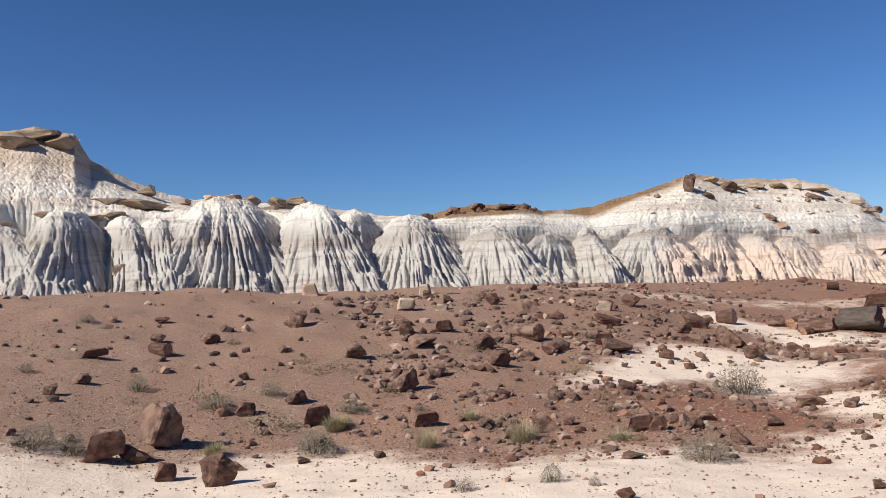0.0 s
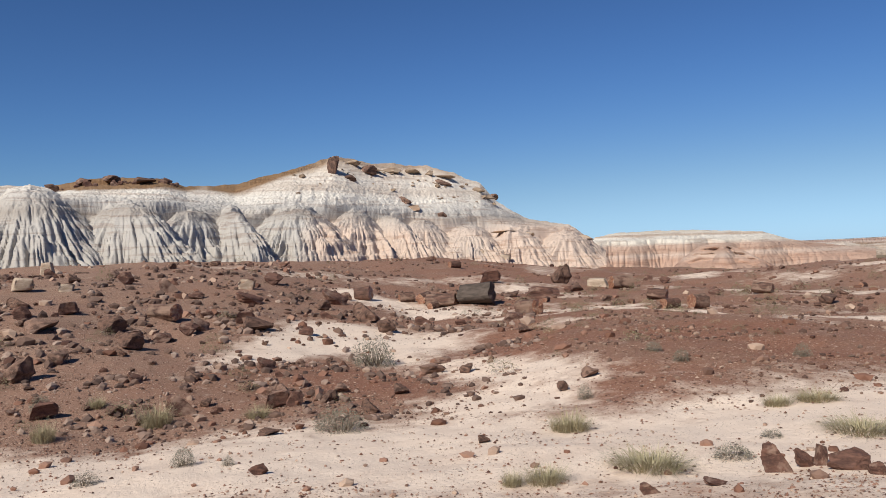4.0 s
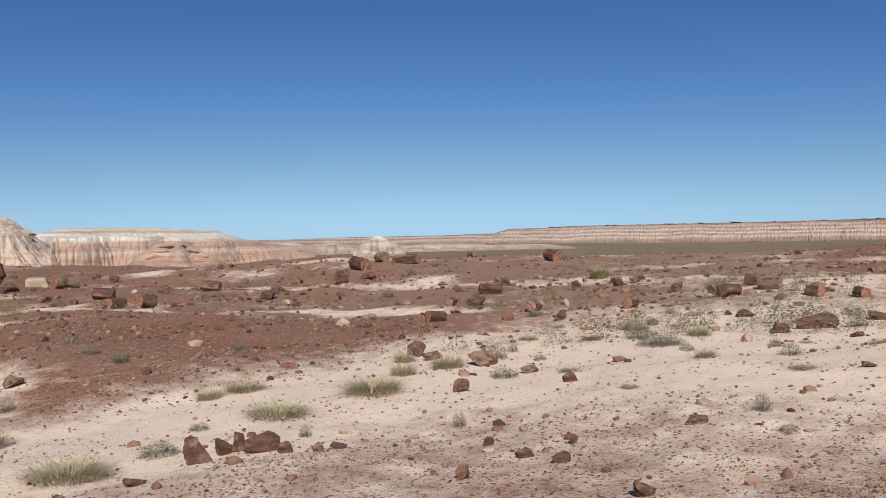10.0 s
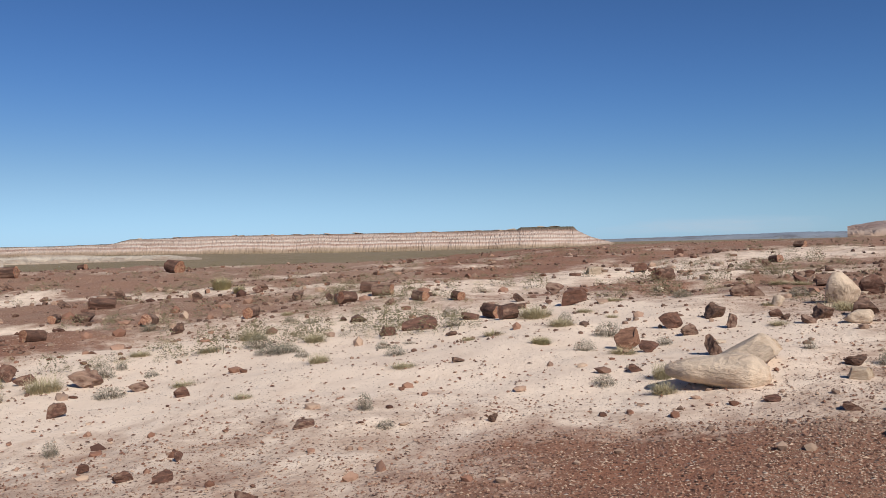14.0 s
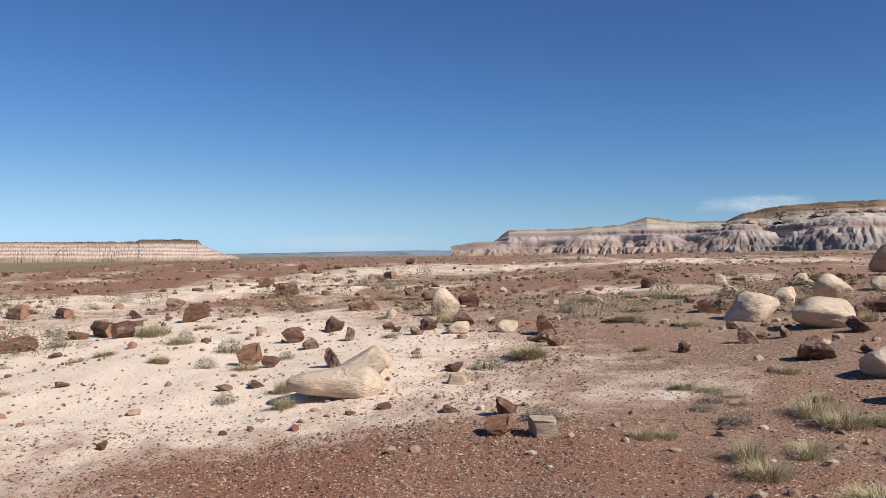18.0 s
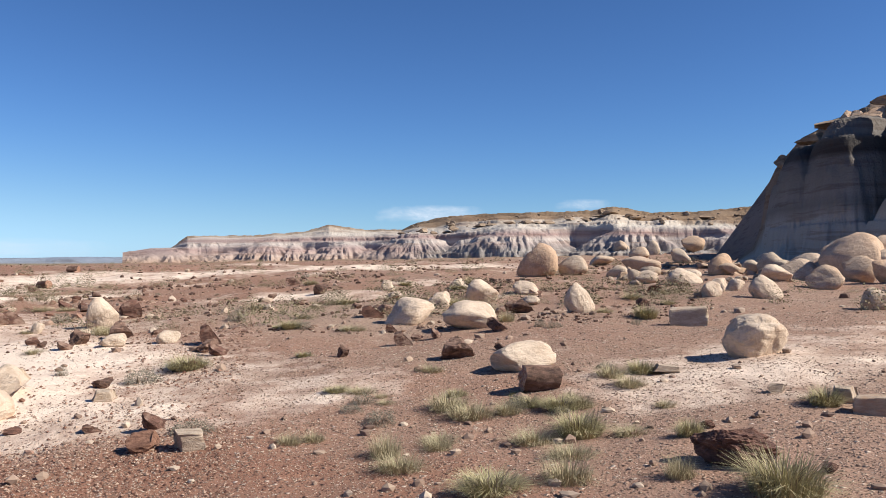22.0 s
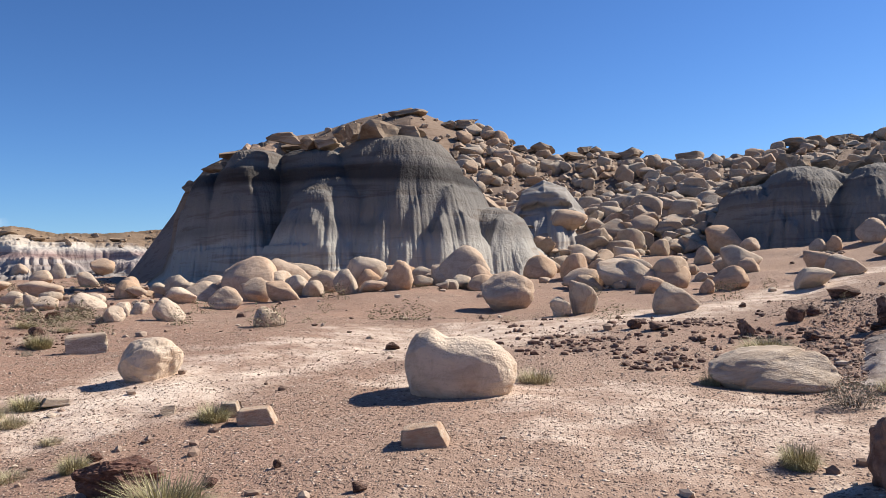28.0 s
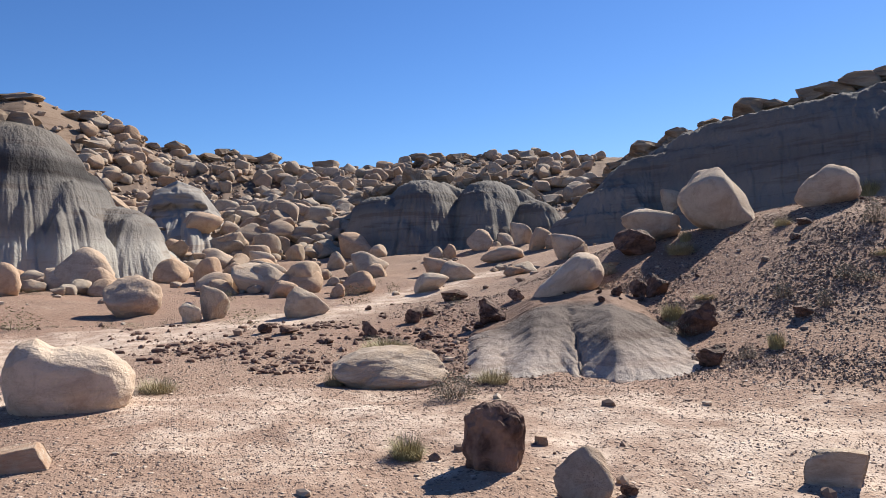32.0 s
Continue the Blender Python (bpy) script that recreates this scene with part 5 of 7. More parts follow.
# ---- plants: shapes ----
def blades(seed, n, spread, lean, width, tall=(0.55, 1.0)):
    """Tapered bent blades from a common foot, in a unit box."""
    rng = np.random.default_rng(seed)
    a, t = rng.uniform(0, 2 * np.pi, n), rng.uniform(0.05, 1, n) ** 0.6 * lean
    base = np.stack([np.cos(a), np.sin(a)], 1) * (rng.uniform(0, 1, n) ** 0.6 * spread)[:, None]
    L = rng.uniform(*tall, n)
    dirs = a + rng.normal(0, 0.5, n)
    hx, hy = np.cos(dirs), np.sin(dirs)
    V, F = [], []
    for k, (s, bend) in enumerate(((0.0, 0.0), (0.55, 0.75), (1.0, 1.25))):
        px = base[:, 0] + hx * np.sin(t * bend) * L * s * 0.6
        py = base[:, 1] + hy * np.sin(t * bend) * L * s * 0.6
        pz = np.cos(t * bend) * L * s
        wv = width * (1, 0.75, 0.08)[k]
        V.append(np.stack([px - hy * wv, py + hx * wv, pz], 1))
        V.append(np.stack([px + hy * wv, py - hx * wv, pz], 1))
    V = np.stack(V, 1).reshape(-1, 3)
    b = np.arange(n)[:, None] * 6
    F = np.concatenate([b + [0, 1, 3], b + [0, 3, 2], b + [2, 3, 5], b + [2, 5, 4]])
    return V, F


def leaves(seed, n, size, low=0.05):
    """Small leaf clumps filling an uneven low dome."""
    rng = np.random.default_rng(seed)
    d = rng.normal(size=(n, 3))
    d[:, 2] = np.abs(d[:, 2])
    d /= np.linalg.norm(d, axis=1)[:, None]
    lump = 1 + 0.3 * perlin(d[:, 0] * 2.2 + seed, d[:, 1] * 2.2, seed)
    r = rng.uniform(0.45, 1.0, n) ** 0.5 * lump
    c = d * r[:, None] * [0.5, 0.5, 0.9]
    c[:, 2] += low
    u = rng.normal(size=(n, 3)) + [0, 0, 0.9]
    u /= np.linalg.norm(u, axis=1)[:, None]
    w = np.cross(u, rng.normal(size=(n, 3)))
    w /= np.linalg.norm(w, axis=1)[:, None]
    s = size * rng.uniform(0.6, 1.4, n)[:, None]
    V = np.stack([c - w * s * 0.35, c + u * s * 1.1, c + w * s * 0.35], 1).reshape(-1, 3)
    return V, np.arange(n * 3).reshape(-1, 3)


TUFT, SAGE, BUSH = [], [], []
for s in range(5):
    TUFT.append((("dry_growth", mesh_data("dry_growth", *blades(s, 700, 0.40, 1.1, 0.0042, (0.35, 1.0)), STRAW)), ("green_growth", mesh_data("green_growth", *blades(s + 50, 110, 0.34, 0.9, 0.007, (0.3, 0.75)), GREEN_BLADE))))
    SAGE.append((("woody_base", mesh_data("woody_base", *blades(s + 100, 70, 0.2, 1.25, 0.009), TWIG)), ("foliage", mesh_data("foliage", *leaves(s + 100, 1700, 0.034), SAGE_LEAF))))
    BUSH.append((("woody_base", mesh_data("woody_base", *blades(s + 200, 90, 0.22, 0.9, 0.009), TWIG)), ("foliage", mesh_data("foliage", *blades(s + 210, 1100, 0.36, 1.0, 0.006, (0.45, 1.0)), GREEN_LEAF))))


def plant(kind, x, y, w, h, z=None):
    stock, name, words, cat = {"tuft": (TUFT, "grass_tuft", "tuft of dry straw-coloured bunch grass", "grass"), "sage": (SAGE, "sagebrush", "low grey-green sagebrush", "shrub"),
                               "bush": (BUSH, "rabbitbrush", "yellow-green rabbitbrush clump", "shrub")}[kind]
    i = COUNT["n"] = COUNT["n"] + 1
    base = height(x, y) if z is None else z
    ob = new(name)
    ob.matrix_world = Matrix.Translation((x, y, base - 0.02)) @ Matrix.Rotation(i * 2.4, 4, "Z") @ Matrix.Diagonal((w * 1.05, w * 0.9, h * 1.15, 1))
    for part_name, me in stock[i % len(stock)]:
        new(part_name, me).parent = ob
    return tagged(ob, f"{size_word(w)} {words} {bed_word(x, y, z)}", cat, f"{name} plants")


def saddle(seed):
    """The big wash boulder: boxy, higher at one end, with a worn saddle."""
    d, f = BALLS[5]
    v = np.sign(d) * np.abs(d) ** 0.7
    v = v * np.array([1.0, 0.8, 0.75])
    v[:, 0] *= 1 - 0.16 * np.clip(-v[:, 2] - 0.1, 0, 1)
    v[:, 2] *= np.where(v[:, 2] > 0, np.interp(v[:, 0], [-1, -0.8, -0.5, -0.25, 0.1, 0.6, 1], [0.98, 1.08, 1.05, 0.78, 0.82, 0.78, 0.62]), 1.0)
    v = v * (1 + 0.06 * noise3(v, 0.9, seed) + 0.05 * noise3(v, 2.2, seed + 3) + 0.03 * noise3(v, 5.5, seed + 5) + 0.012 * noise3(v, 14.0, seed + 7))[:, None]
    return unit(v), f


def log_stump(seed):
    """A short upright drum of stone wood with a jagged flat top."""
    d, f = BALLS[5]
    v = np.sign(d) * np.abs(d) ** np.array([0.95, 0.95, 0.62])
    v = v * (1 + 0.16 * noise3(v, 1.1, seed) + 0.13 * noise3(v, 2.7, seed + 3) + 0.07 * noise3(v, 6.0, seed + 5) + 0.025 * noise3(v, 14.0, seed + 7))[:, None]
    return unit(v), f


def smooth_long(seed, bow):
    """A long water-smoothed boulder, thick at one end."""
    d, f = BALLS[5]
    v = np.sign(d) * np.abs(d) ** np.array([0.62, 0.85, 0.8])
    v = v * np.array([2.6, 1.0, 1.0])
    fat = np.interp(v[:, 0], [-2.6, -1.6, -0.4, 0.6, 1.6, 2.6], [0.42, 0.6, 0.7, 0.88, 1.08, 1.0])
    v[:, 1:] *= fat[:, None]
    v[:, 2] += bow * (v[:, 0] / 2.6) ** 2
    v = v * (1 + 0.05 * noise3(v, 0.8, seed) + 0.03 * noise3(v, 2.0, seed + 3) + 0.012 * noise3(v, 6.0, seed + 5))[:, None]
    return unit(v), f


def cloud(az, el, w, h, seed, thick):
    """A thin wisp of cloud far off, a glowing sheet with ragged holes."""
    k = Mat("thin_cloud", 1.0, 0.0)
    co = k.coord("Generated")
    n = k.noise(k.coord("Generated", (3, 1, 1.4)), 2.2 + 0.1 * seed, 6, 0.6)
    x, z = k.sep(co)[0], k.sep(co)[2]
    edge = k.math("MULTIPLY", k.math("MULTIPLY", x, k.math("SUBTRACT", 1.0, x)), k.math("MULTIPLY", z, k.math("SUBTRACT", 1.0, z)))
    a = k.ramp(k.math("MULTIPLY", k.math("MULTIPLY", edge, 16.0), n), (0.16, 0.0), (0.6, thick))
    # black base with a weak glow that stands in for sunlight on the wisp
    k.done((0.0, 0.0, 0.0))
    k.b.inputs["Emission Color"].default_value, k.b.inputs["Emission Strength"].default_value = (0.72, 0.82, 0.95, 1), 0.75
    k.put(k.b.inputs["Alpha"], a)
    r = 4550.0
    x0, y0 = spot(az, r)
    t = Vector((math.cos(radians(az)), -math.sin(radians(az)), 0))
    c = Vector((x0, y0, EYE + el * r))
    n_s, n_t = 12, 4
    V = [c + t * (w * (i / n_s - 0.5)) + Vector((0, 0, h * (j / n_t - 0.5))) + t.cross(Vector((0, 0, 1))) * (20 * math.sin(i * 0.9 + j)) for i in range(n_s + 1) for j in range(n_t + 1)]
    ob = link_mesh("cloud", [v[:] for v in V], grid_faces(n_s + 1, n_t + 1), k.m)
    ob.visible_shadow = False
    return tagged(ob, "thin white wisp of cloud above the horizon", "cloud", kind="structure")


cloud(132.9, 0.0579, 704, 129, 0, 0.8)
cloud(143.5, 0.0687, 348, 80, 1, 0.5)
# two faint low sheets imitate the whitish haze streak at the horizon
cloud(105.2, 0.0141, 1208, 137, 2, 0.3)
cloud(102.7, 0.0139, 917, 97, 3, 0.3)

# ---- boulders, logs and plants in their places ----
HERO = mesh_data("boulder", *saddle(303), SANDSTONE_CREAM)
HUMP = mesh_data("boulder", *rounded(207, 5, 0.12, 1), PALE_BLOCK)
STUMP = mesh_data("rock", *log_stump(515), DARK_WOOD, False)
STUMP2 = mesh_data("rock", *angular(77, 5, 12, 0.2), RED_ROCK, False)
TILTED = mesh_data("boulder", *smooth_long(406, 0.0), SANDSTONE_CREAM)
OVAL = mesh_data("boulder", *rounded(212, 5, 0.1, 0), SANDSTONE_CREAM)
LONG = [mesh_data("boulder", *smooth_long(401, -0.12), SANDSTONE_CREAM), mesh_data("boulder", *block(95, 5), SANDSTONE_CREAM)]
# north: red mound, wash and the foot of the white ridge
rock("dark", -4.41, 12.79, 0.65, 0.70)
rock("red", -4.92, 11.80, 0.53, 0.48)
rock("dark", -4.54, 11.96, 0.44, 0.24)
rock("dark", -3.07, 11.01, 0.49, 0.45)
rock("red", -3.88, 11.29, 0.29, 0.25)
rock("dark", -0.84, 16.51, 0.53, 0.48)
rock("dark", -0.24, 17.78, 0.43, 0.27)
rock("dark", -0.61, 20.72, 0.78, 0.31)
rock("dark", 1.20, 18.97, 0.56, 0.36)
rock("dark", 4.38, 21.22, 0.81, 0.40)
rock("dark", 8.12, 23.56, 0.82, 0.59)
rock("dark", 8.15, 21.91, 0.55, 0.39)
petrified_log(13.44, 29.81, 1.22, 0.58, turn=-20)
petrified_log(2.28, 22.92, 0.94, 0.42, turn=-50)
rock("dark", -4.12, 22.80, 0.55, 0.47)
petrified_log(-6.54, 18.85, 0.52, 0.29, turn=-50)
rock("dark", -5.85, 20.47, 0.51, 0.25)
rock("red", -7.53, 17.72, 0.53, 0.21)
rock("pale", -1.35, 28.06, 0.67, 0.42)
rock("red", 8.53, 28.17, 0.96, 0.56)
petrified_log(10.52, 30.87, 0.62, 0.56, turn=-20)
petrified_log(12.48, 31.18, 0.60, 0.41, turn=10)
rock("pale", 5.53, 28.57, 0.60, 0.34)
rock("red", 7.28, 32.15, 0.79, 0.45)
rock("dark", 0.94, 21.45, 0.70, 0.40)
rock("dark", 5.29, 13.47, 0.28, 0.20)
rock("dark", 4.34, 12.39, 0.29, 0.20)
rock("dark", 6.70, 15.31, 0.55, 0.20)
rock("red", -3.63, 14.80, 0.36, 0.23)
rock("dark", -2.86, 15.57, 0.43, 0.25)
rock("dark", -7.08, 14.73, 0.27, 0.20)
rock("red", -7.73, 22.54, 0.44, 0.16)
rock("red", -4.17, 16.91, 0.22, 0.14)
rock("red", -2.29, 14.41, 0.45, 0.35)
rock("pale", -0.10, 27.80, 0.48, 0.23)
rock("red", 2.97, 21.20, 0.44, 0.37)
rock("dark", -2.12, 19.27, 0.53, 0.40)
rock("pale", -7.68, 47.26, 0.98, 0.65)
rock("pale", -0.95, 40.50, 0.69, 0.55)
rock("red", -2.46, 26.81, 0.52, 0.37)
rock("red", -1.03, 21.57, 0.44, 0.37)
rock("red", -0.06, 22.97, 0.47, 0.35)
rock("red", 2.88, 27.54, 0.57, 0.47)
rock("red", 1.08, 15.98, 0.28, 0.19)
rock("red", 3.36, 13.33, 0.29, 0.24)
rock("red", 7.42, 16.43, 0.37, 0.15)
rock("dark", 7.10, 14.57, 0.28, 0.18)
rock("dark", 2.52, 11.41, 0.33, 0.11)
rock("red", 1.74, 8.30, 0.20, 0.11)
rock("dark", 4.42, 8.56, 0.15, 0.10)
rock("dark", 3.33, 13.73, 0.41, 0.34)
rock("red", 5.17, 26.28, 0.88, 0.36)
rock("cap", -15.78, 60.36, 2.11, 1.02, z=7.92)
rock("cap", -16.19, 68.77, 2.13, 1.16, z=8.75)
rock("cap", -14.07, 67.03, 2.32, 1.20, z=7.49)
rock("cap", -14.46, 72.58, 1.95, 0.81, z=9.17)
rock("cap", -12.94, 73.24, 2.24, 0.77, z=9.27)
rock("cap", -32.13, 62.04, 3.17, 1.15, z=13.14)
rock("cap", -31.42, 64.13, 3.25, 0.87, z=14.13)
rock("cap", -29.54, 63.89, 2.67, 1.32, z=13.39)
rock("cap", -24.05, 59.02, 2.96, 0.66, z=8.14)
rock("cap", -21.64, 59.39, 3.63, 0.69, z=7.90)
rock("dark", 24.59, 80.79, 1.28, 1.86, z=10.07)
rock("dark", 1.10, 75.20, 1.29, 0.52, z=8.38)
rock("dark", 3.32, 75.46, 1.55, 0.62, z=8.52)
rock("dark", 6.03, 75.13, 1.81, 0.52, z=8.49)
rock("dark", 7.67, 76.05, 0.79, 0.53, z=8.45)
rock("dark", -1.35, 72.94, 1.00, 0.50, z=7.66)
rock("dark", 26.28, 80.71, 1.46, 0.87, z=9.15)
rock("dark", 9.32, 70.37, 0.97, 0.54, z=5.71)
rock("pale", -19.46, 49.50, 1.02, 0.62, z=2.98)
rock("pale", 32.77, 79.47, 1.30, 0.53, z=6.12)
rock("dark", 29.90, 84.84, 1.85, 0.99, z=10.43)
rock("dark", 39.29, 86.19, 1.95, 0.91, z=9.18)
rock("dark", 32.18, 80.51, 1.49, 0.83, z=6.89)
rock("dark", 35.73, 78.84, 1.01, 0.71, z=5.19)
plant("sage", -2.07, 12.84, 0.72, 0.39)
plant("bush", -3.55, 12.48, 0.34, 0.26)
plant("bush", -1.94, 14.20, 0.50, 0.30)
plant("tuft", 1.20, 13.41, 0.52, 0.47)
plant("sage", 3.48, 11.17, 0.73, 0.33)
plant("tuft", 2.68, 12.98, 0.43, 0.25)
plant("sage", -0.44, 14.61, 0.41, 0.25)
plant("sage", -4.19, 14.91, 0.69, 0.24)
plant("sage", -3.40, 15.89, 0.45, 0.28)
plant("sage", -5.91, 15.78, 0.46, 0.31)
plant("sage", 6.12, 17.28, 1.19, 0.56)
plant("sage", 1.13, 9.31, 0.30, 0.20)
plant("sage", -5.95, 11.86, 0.73, 0.32)
plant("sage", -5.42, 11.93, 0.45, 0.32)
plant("sage", 1.56, 9.03, 0.16, 0.11)
plant("sage", 0.14, 9.09, 0.29, 0.14)
plant("tuft", -0.36, 12.90, 0.36, 0.41)
plant("sage", -8.24, 16.14, 0.37, 0.19)
plant("sage", -9.45, 21.74, 0.49, 0.21)
plant("tuft", 0.38, 14.61, 0.35, 0.25)
plant("sage", -1.69, 15.07, 0.42, 0.21)
plant("sage", -5.25, 20.31, 0.36, 0.17)
# north-east flats
petrified_log(14.54, 28.94, 1.30, 0.87, tone="grey", turn=-18)
petrified_log(13.70, 23.45, 0.93, 0.52, turn=-50)
rock("red", 17.43, 28.83, 1.49, 0.53)
rock("dark", 23.41, 36.63, 1.13, 1.04)
petrified_log(26.23, 35.36, 1.14, 0.78, turn=25)
rock("pale", 25.40, 36.22, 1.21, 0.45)
petrified_log(17.80, 20.05, 0.53, 0.49, turn=40)
rock("red", 19.11, 36.43, 0.98, 0.67)
petrified_log(36.09, 24.80, 1.04, 0.72, turn=-50)
petrified_log(33.13, 23.75, 0.59, 0.42, turn=-35)
petrified_log(39.20, 25.45, 0.64, 0.64, turn=-50)
petrified_log(38.61, 23.40, 1.44, 0.55, turn=-35)
rock("dark", 22.90, 19.60, 0.58, 0.33)
rock("red", 12.25, 6.93, 0.25, 0.27)
rock("red", 11.86, 6.44, 0.33, 0.15)
rock("red", 9.46, 4.64, 0.22, 0.17)
rock("red", 5.72, 5.42, 0.28, 0.25)
rock("red", 5.99, 5.35, 0.18, 0.16)
rock("red", 6.12, 5.28, 0.12, 0.19)
rock("red", 6.18, 5.05, 0.35, 0.17)
rock("red", 6.20, 4.79, 0.16, 0.11)
rock("dark", 7.82, 11.37, 0.30, 0.18)
rock("dark", 7.05, 10.98, 0.18, 0.16)
rock("dark", 10.68, 18.52, 0.32, 0.26)
rock("red", 4.25, 5.30, 0.17, 0.09)
rock("red", 4.79, 5.16, 0.20, 0.06)
rock("orange", 5.71, 2.65, 0.11, 0.11)
rock("red", 12.46, 7.16, 0.25, 0.23)
rock("red", 6.34, 4.50, 0.12, 0.10)
rock("red", 6.57, 4.44, 0.18, 0.06)
rock("dark", 47.55, 89.41, 1.11, 0.69, z=7.97)
rock("pale", 35.50, 70.56, 1.35, 0.86, z=0.95)
rock("pale", 37.61, 69.21, 1.61, 0.75)
plant("tuft", 5.73, 8.76, 0.55, 0.33)
plant("tuft", 4.95, 6.20, 0.74, 0.23)
plant("tuft", 3.57, 6.36, 0.23, 0.18)
plant("tuft", 3.88, 6.29, 0.42, 0.21)
plant("tuft", 8.50, 8.05, 0.39, 0.20)
plant("tuft", 9.00, 7.86, 0.58, 0.21)
plant("tuft", 7.76, 6.19, 0.79, 0.20)
plant("tuft", 9.15, 5.80, 0.89, 0.22)
plant("sage", 5.83, 6.04, 0.41, 0.14)
plant("sage", 7.02, 10.32, 0.23, 0.23)
plant("sage", 6.90, 6.60, 0.27, 0.09)
plant("tuft", 11.62, 6.83, 0.42, 0.28)
plant("sage", 6.89, 5.10, 0.15, 0.14)
plant("tuft", 11.06, 5.71, 0.51, 0.30)
plant("tuft", 10.40, 6.10, 0.41, 0.27)
plant("sage", 7.66, 3.71, 0.18, 0.15)
plant("sage", 9.48, 11.06, 0.35, 0.20)
plant("sage", 11.50, 10.35, 0.32, 0.24)
plant("sage", 9.55, 11.87, 0.32, 0.19)
# east: pale wash and red knolls
rock("dark", 21.40, 10.48, 0.58, 0.28)
petrified_log(26.19, 12.20, 0.55, 0.34, turn=25)
rock("red", 11.57, 5.39, 0.48, 0.23)
petrified_log(25.29, 11.89, 0.74, 0.38, turn=10)
petrified_log(41.52, 16.03, 0.82, 0.70, turn=-50)
rock("dark", 28.79, 12.94, 0.37, 0.34)
rock("dark", 28.34, 7.65, 0.44, 0.32)
rock("dark", 17.82, 6.50, 0.27, 0.25)
rock("red", 10.32, 3.50, 0.20, 0.13)
petrified_log(25.09, 3.38, 0.55, 0.34, turn=-20)
petrified_log(23.95, 2.85, 0.57, 0.36, turn=-20)
petrified_log(21.34, 3.41, 0.44, 0.32, turn=40)
rock("dark", 22.64, 4.09, 0.31, 0.23)
rock("dark", 25.98, 9.08, 0.34, 0.28)
rock("red", 7.60, 1.31, 0.20, 0.07)
rock("red", 6.33, 2.09, 0.16, 0.08)
rock("red", 6.46, 2.46, 0.16, 0.08)
rock("red", 6.94, 2.21, 0.08, 0.09)
rock("red", 11.08, 4.39, 0.27, 0.12)
rock("red", 6.86, 2.99, 0.10, 0.08)
petrified_log(21.77, 3.67, 0.30, 0.30, turn=25)
petrified_log(20.62, 1.45, 0.42, 0.25, turn=-50)
petrified_log(20.23, 0.49, 0.27, 0.25, turn=-50)
rock("dark", 20.29, 2.16, 0.25, 0.18)
rock("dark", 23.96, 5.34, 0.35, 0.28)
petrified_log(15.43, -0.65, 0.30, 0.29, turn=25)
rock("red", 17.38, -0.31, 0.26, 0.19)
rock("dark", 19.52, -2.24, 0.34, 0.21)
rock("dark", 19.14, -0.95, 0.28, 0.19)
rock("red", 16.10, 0.06, 0.36, 0.16)
rock("dark", 17.01, 2.39, 0.37, 0.16)
rock("dark", 13.77, 0.30, 0.21, 0.08)
rock("red", 11.84, -3.10, 0.24, 0.15)
rock("red", 10.71, -2.34, 0.26, 0.15)
rock("pale", 25.99, -3.48, 0.50, 0.21)
rock("dark", 10.81, 0.06, 0.17, 0.07)
rock("red", 9.32, -1.94, 0.16, 0.08)
rock("red", 5.61, 1.23, 0.16, 0.10)
rock("red", 14.44, 1.45, 0.29, 0.16)
rock("red", 14.96, 0.93, 0.65, 0.23)
rock("dark", 7.42, -0.39, 0.09, 0.07)
rock("dark", 13.32, -3.83, 0.33, 0.25)
rock("red", 12.69, -3.02, 0.35, 0.24)
rock("orange", 11.17, -2.13, 0.34, 0.30)
rock("dark", 9.61, -2.84, 0.20, 0.23)
rock("pale", 25.64, -3.46, 0.38, 0.24)
plant("tuft", 11.08, 3.76, 0.34, 0.10)
plant("tuft", 9.49, 2.46, 0.23, 0.10)
plant("sage", 8.10, 0.83, 0.18, 0.17)
plant("tuft", 11.65, 2.05, 0.32, 0.20)
plant("sage", 13.03, 2.87, 0.54, 0.15)
plant("bush", 30.01, 9.65, 0.86, 0.54)
plant("bush", 28.18, 8.42, 0.50, 0.34)
plant("tuft", 13.97, 4.43, 0.40, 0.15)
plant("sage", 13.25, 3.09, 0.69, 0.14)
plant("bush", 11.82, -1.05, 0.28, 0.14)
plant("tuft", 13.26, -0.38, 0.36, 0.13)
plant("tuft", 15.53, -1.14, 0.73, 0.31)
plant("sage", 12.43, -2.06, 0.46, 0.21)
plant("sage", 12.96, 1.33, 0.22, 0.13)
plant("sage", 8.84, -1.54, 0.27, 0.12)
plant("tuft", 8.07, -1.98, 0.28, 0.17)
plant("tuft", 13.51, -1.47, 0.46, 0.18)
plant("sage", 7.45, 0.55, 0.18, 0.08)
plant("tuft", 14.05, 2.65, 0.44, 0.21)
plant("tuft", 12.92, -0.00, 0.26, 0.10)
plant("tuft", 15.84, -2.08, 0.38, 0.11)
plant("tuft", 17.36, -2.81, 0.47, 0.12)
plant("tuft", 8.82, -2.13, 0.24, 0.23)
# south-east: gravel slope and boulders
boulder(8.20, -2.50, 0.96, 0.30, look_of="long smooth cream sandstone boulder lying on pale sand", mesh=LONG[0])
boulder(8.86, -3.02, 0.74, 0.24, look_of="split cream sandstone slab leaning behind a long boulder", mesh=LONG[1], lean=-24)
boulder(14.45, -6.22, 0.54, 0.51)
rock("red", 15.70, -7.26, 0.43, 0.34)
rock("dark", 11.90, -4.93, 0.30, 0.23)
boulder(11.33, -5.15, 0.37, 0.17)
boulder(11.18, -5.88, 0.33, 0.17)
rock("red", 10.50, -6.17, 0.30, 0.28)
rock("red", 9.60, -5.79, 0.26, 0.15)
rock("red", 12.08, -3.74, 0.14, 0.20)
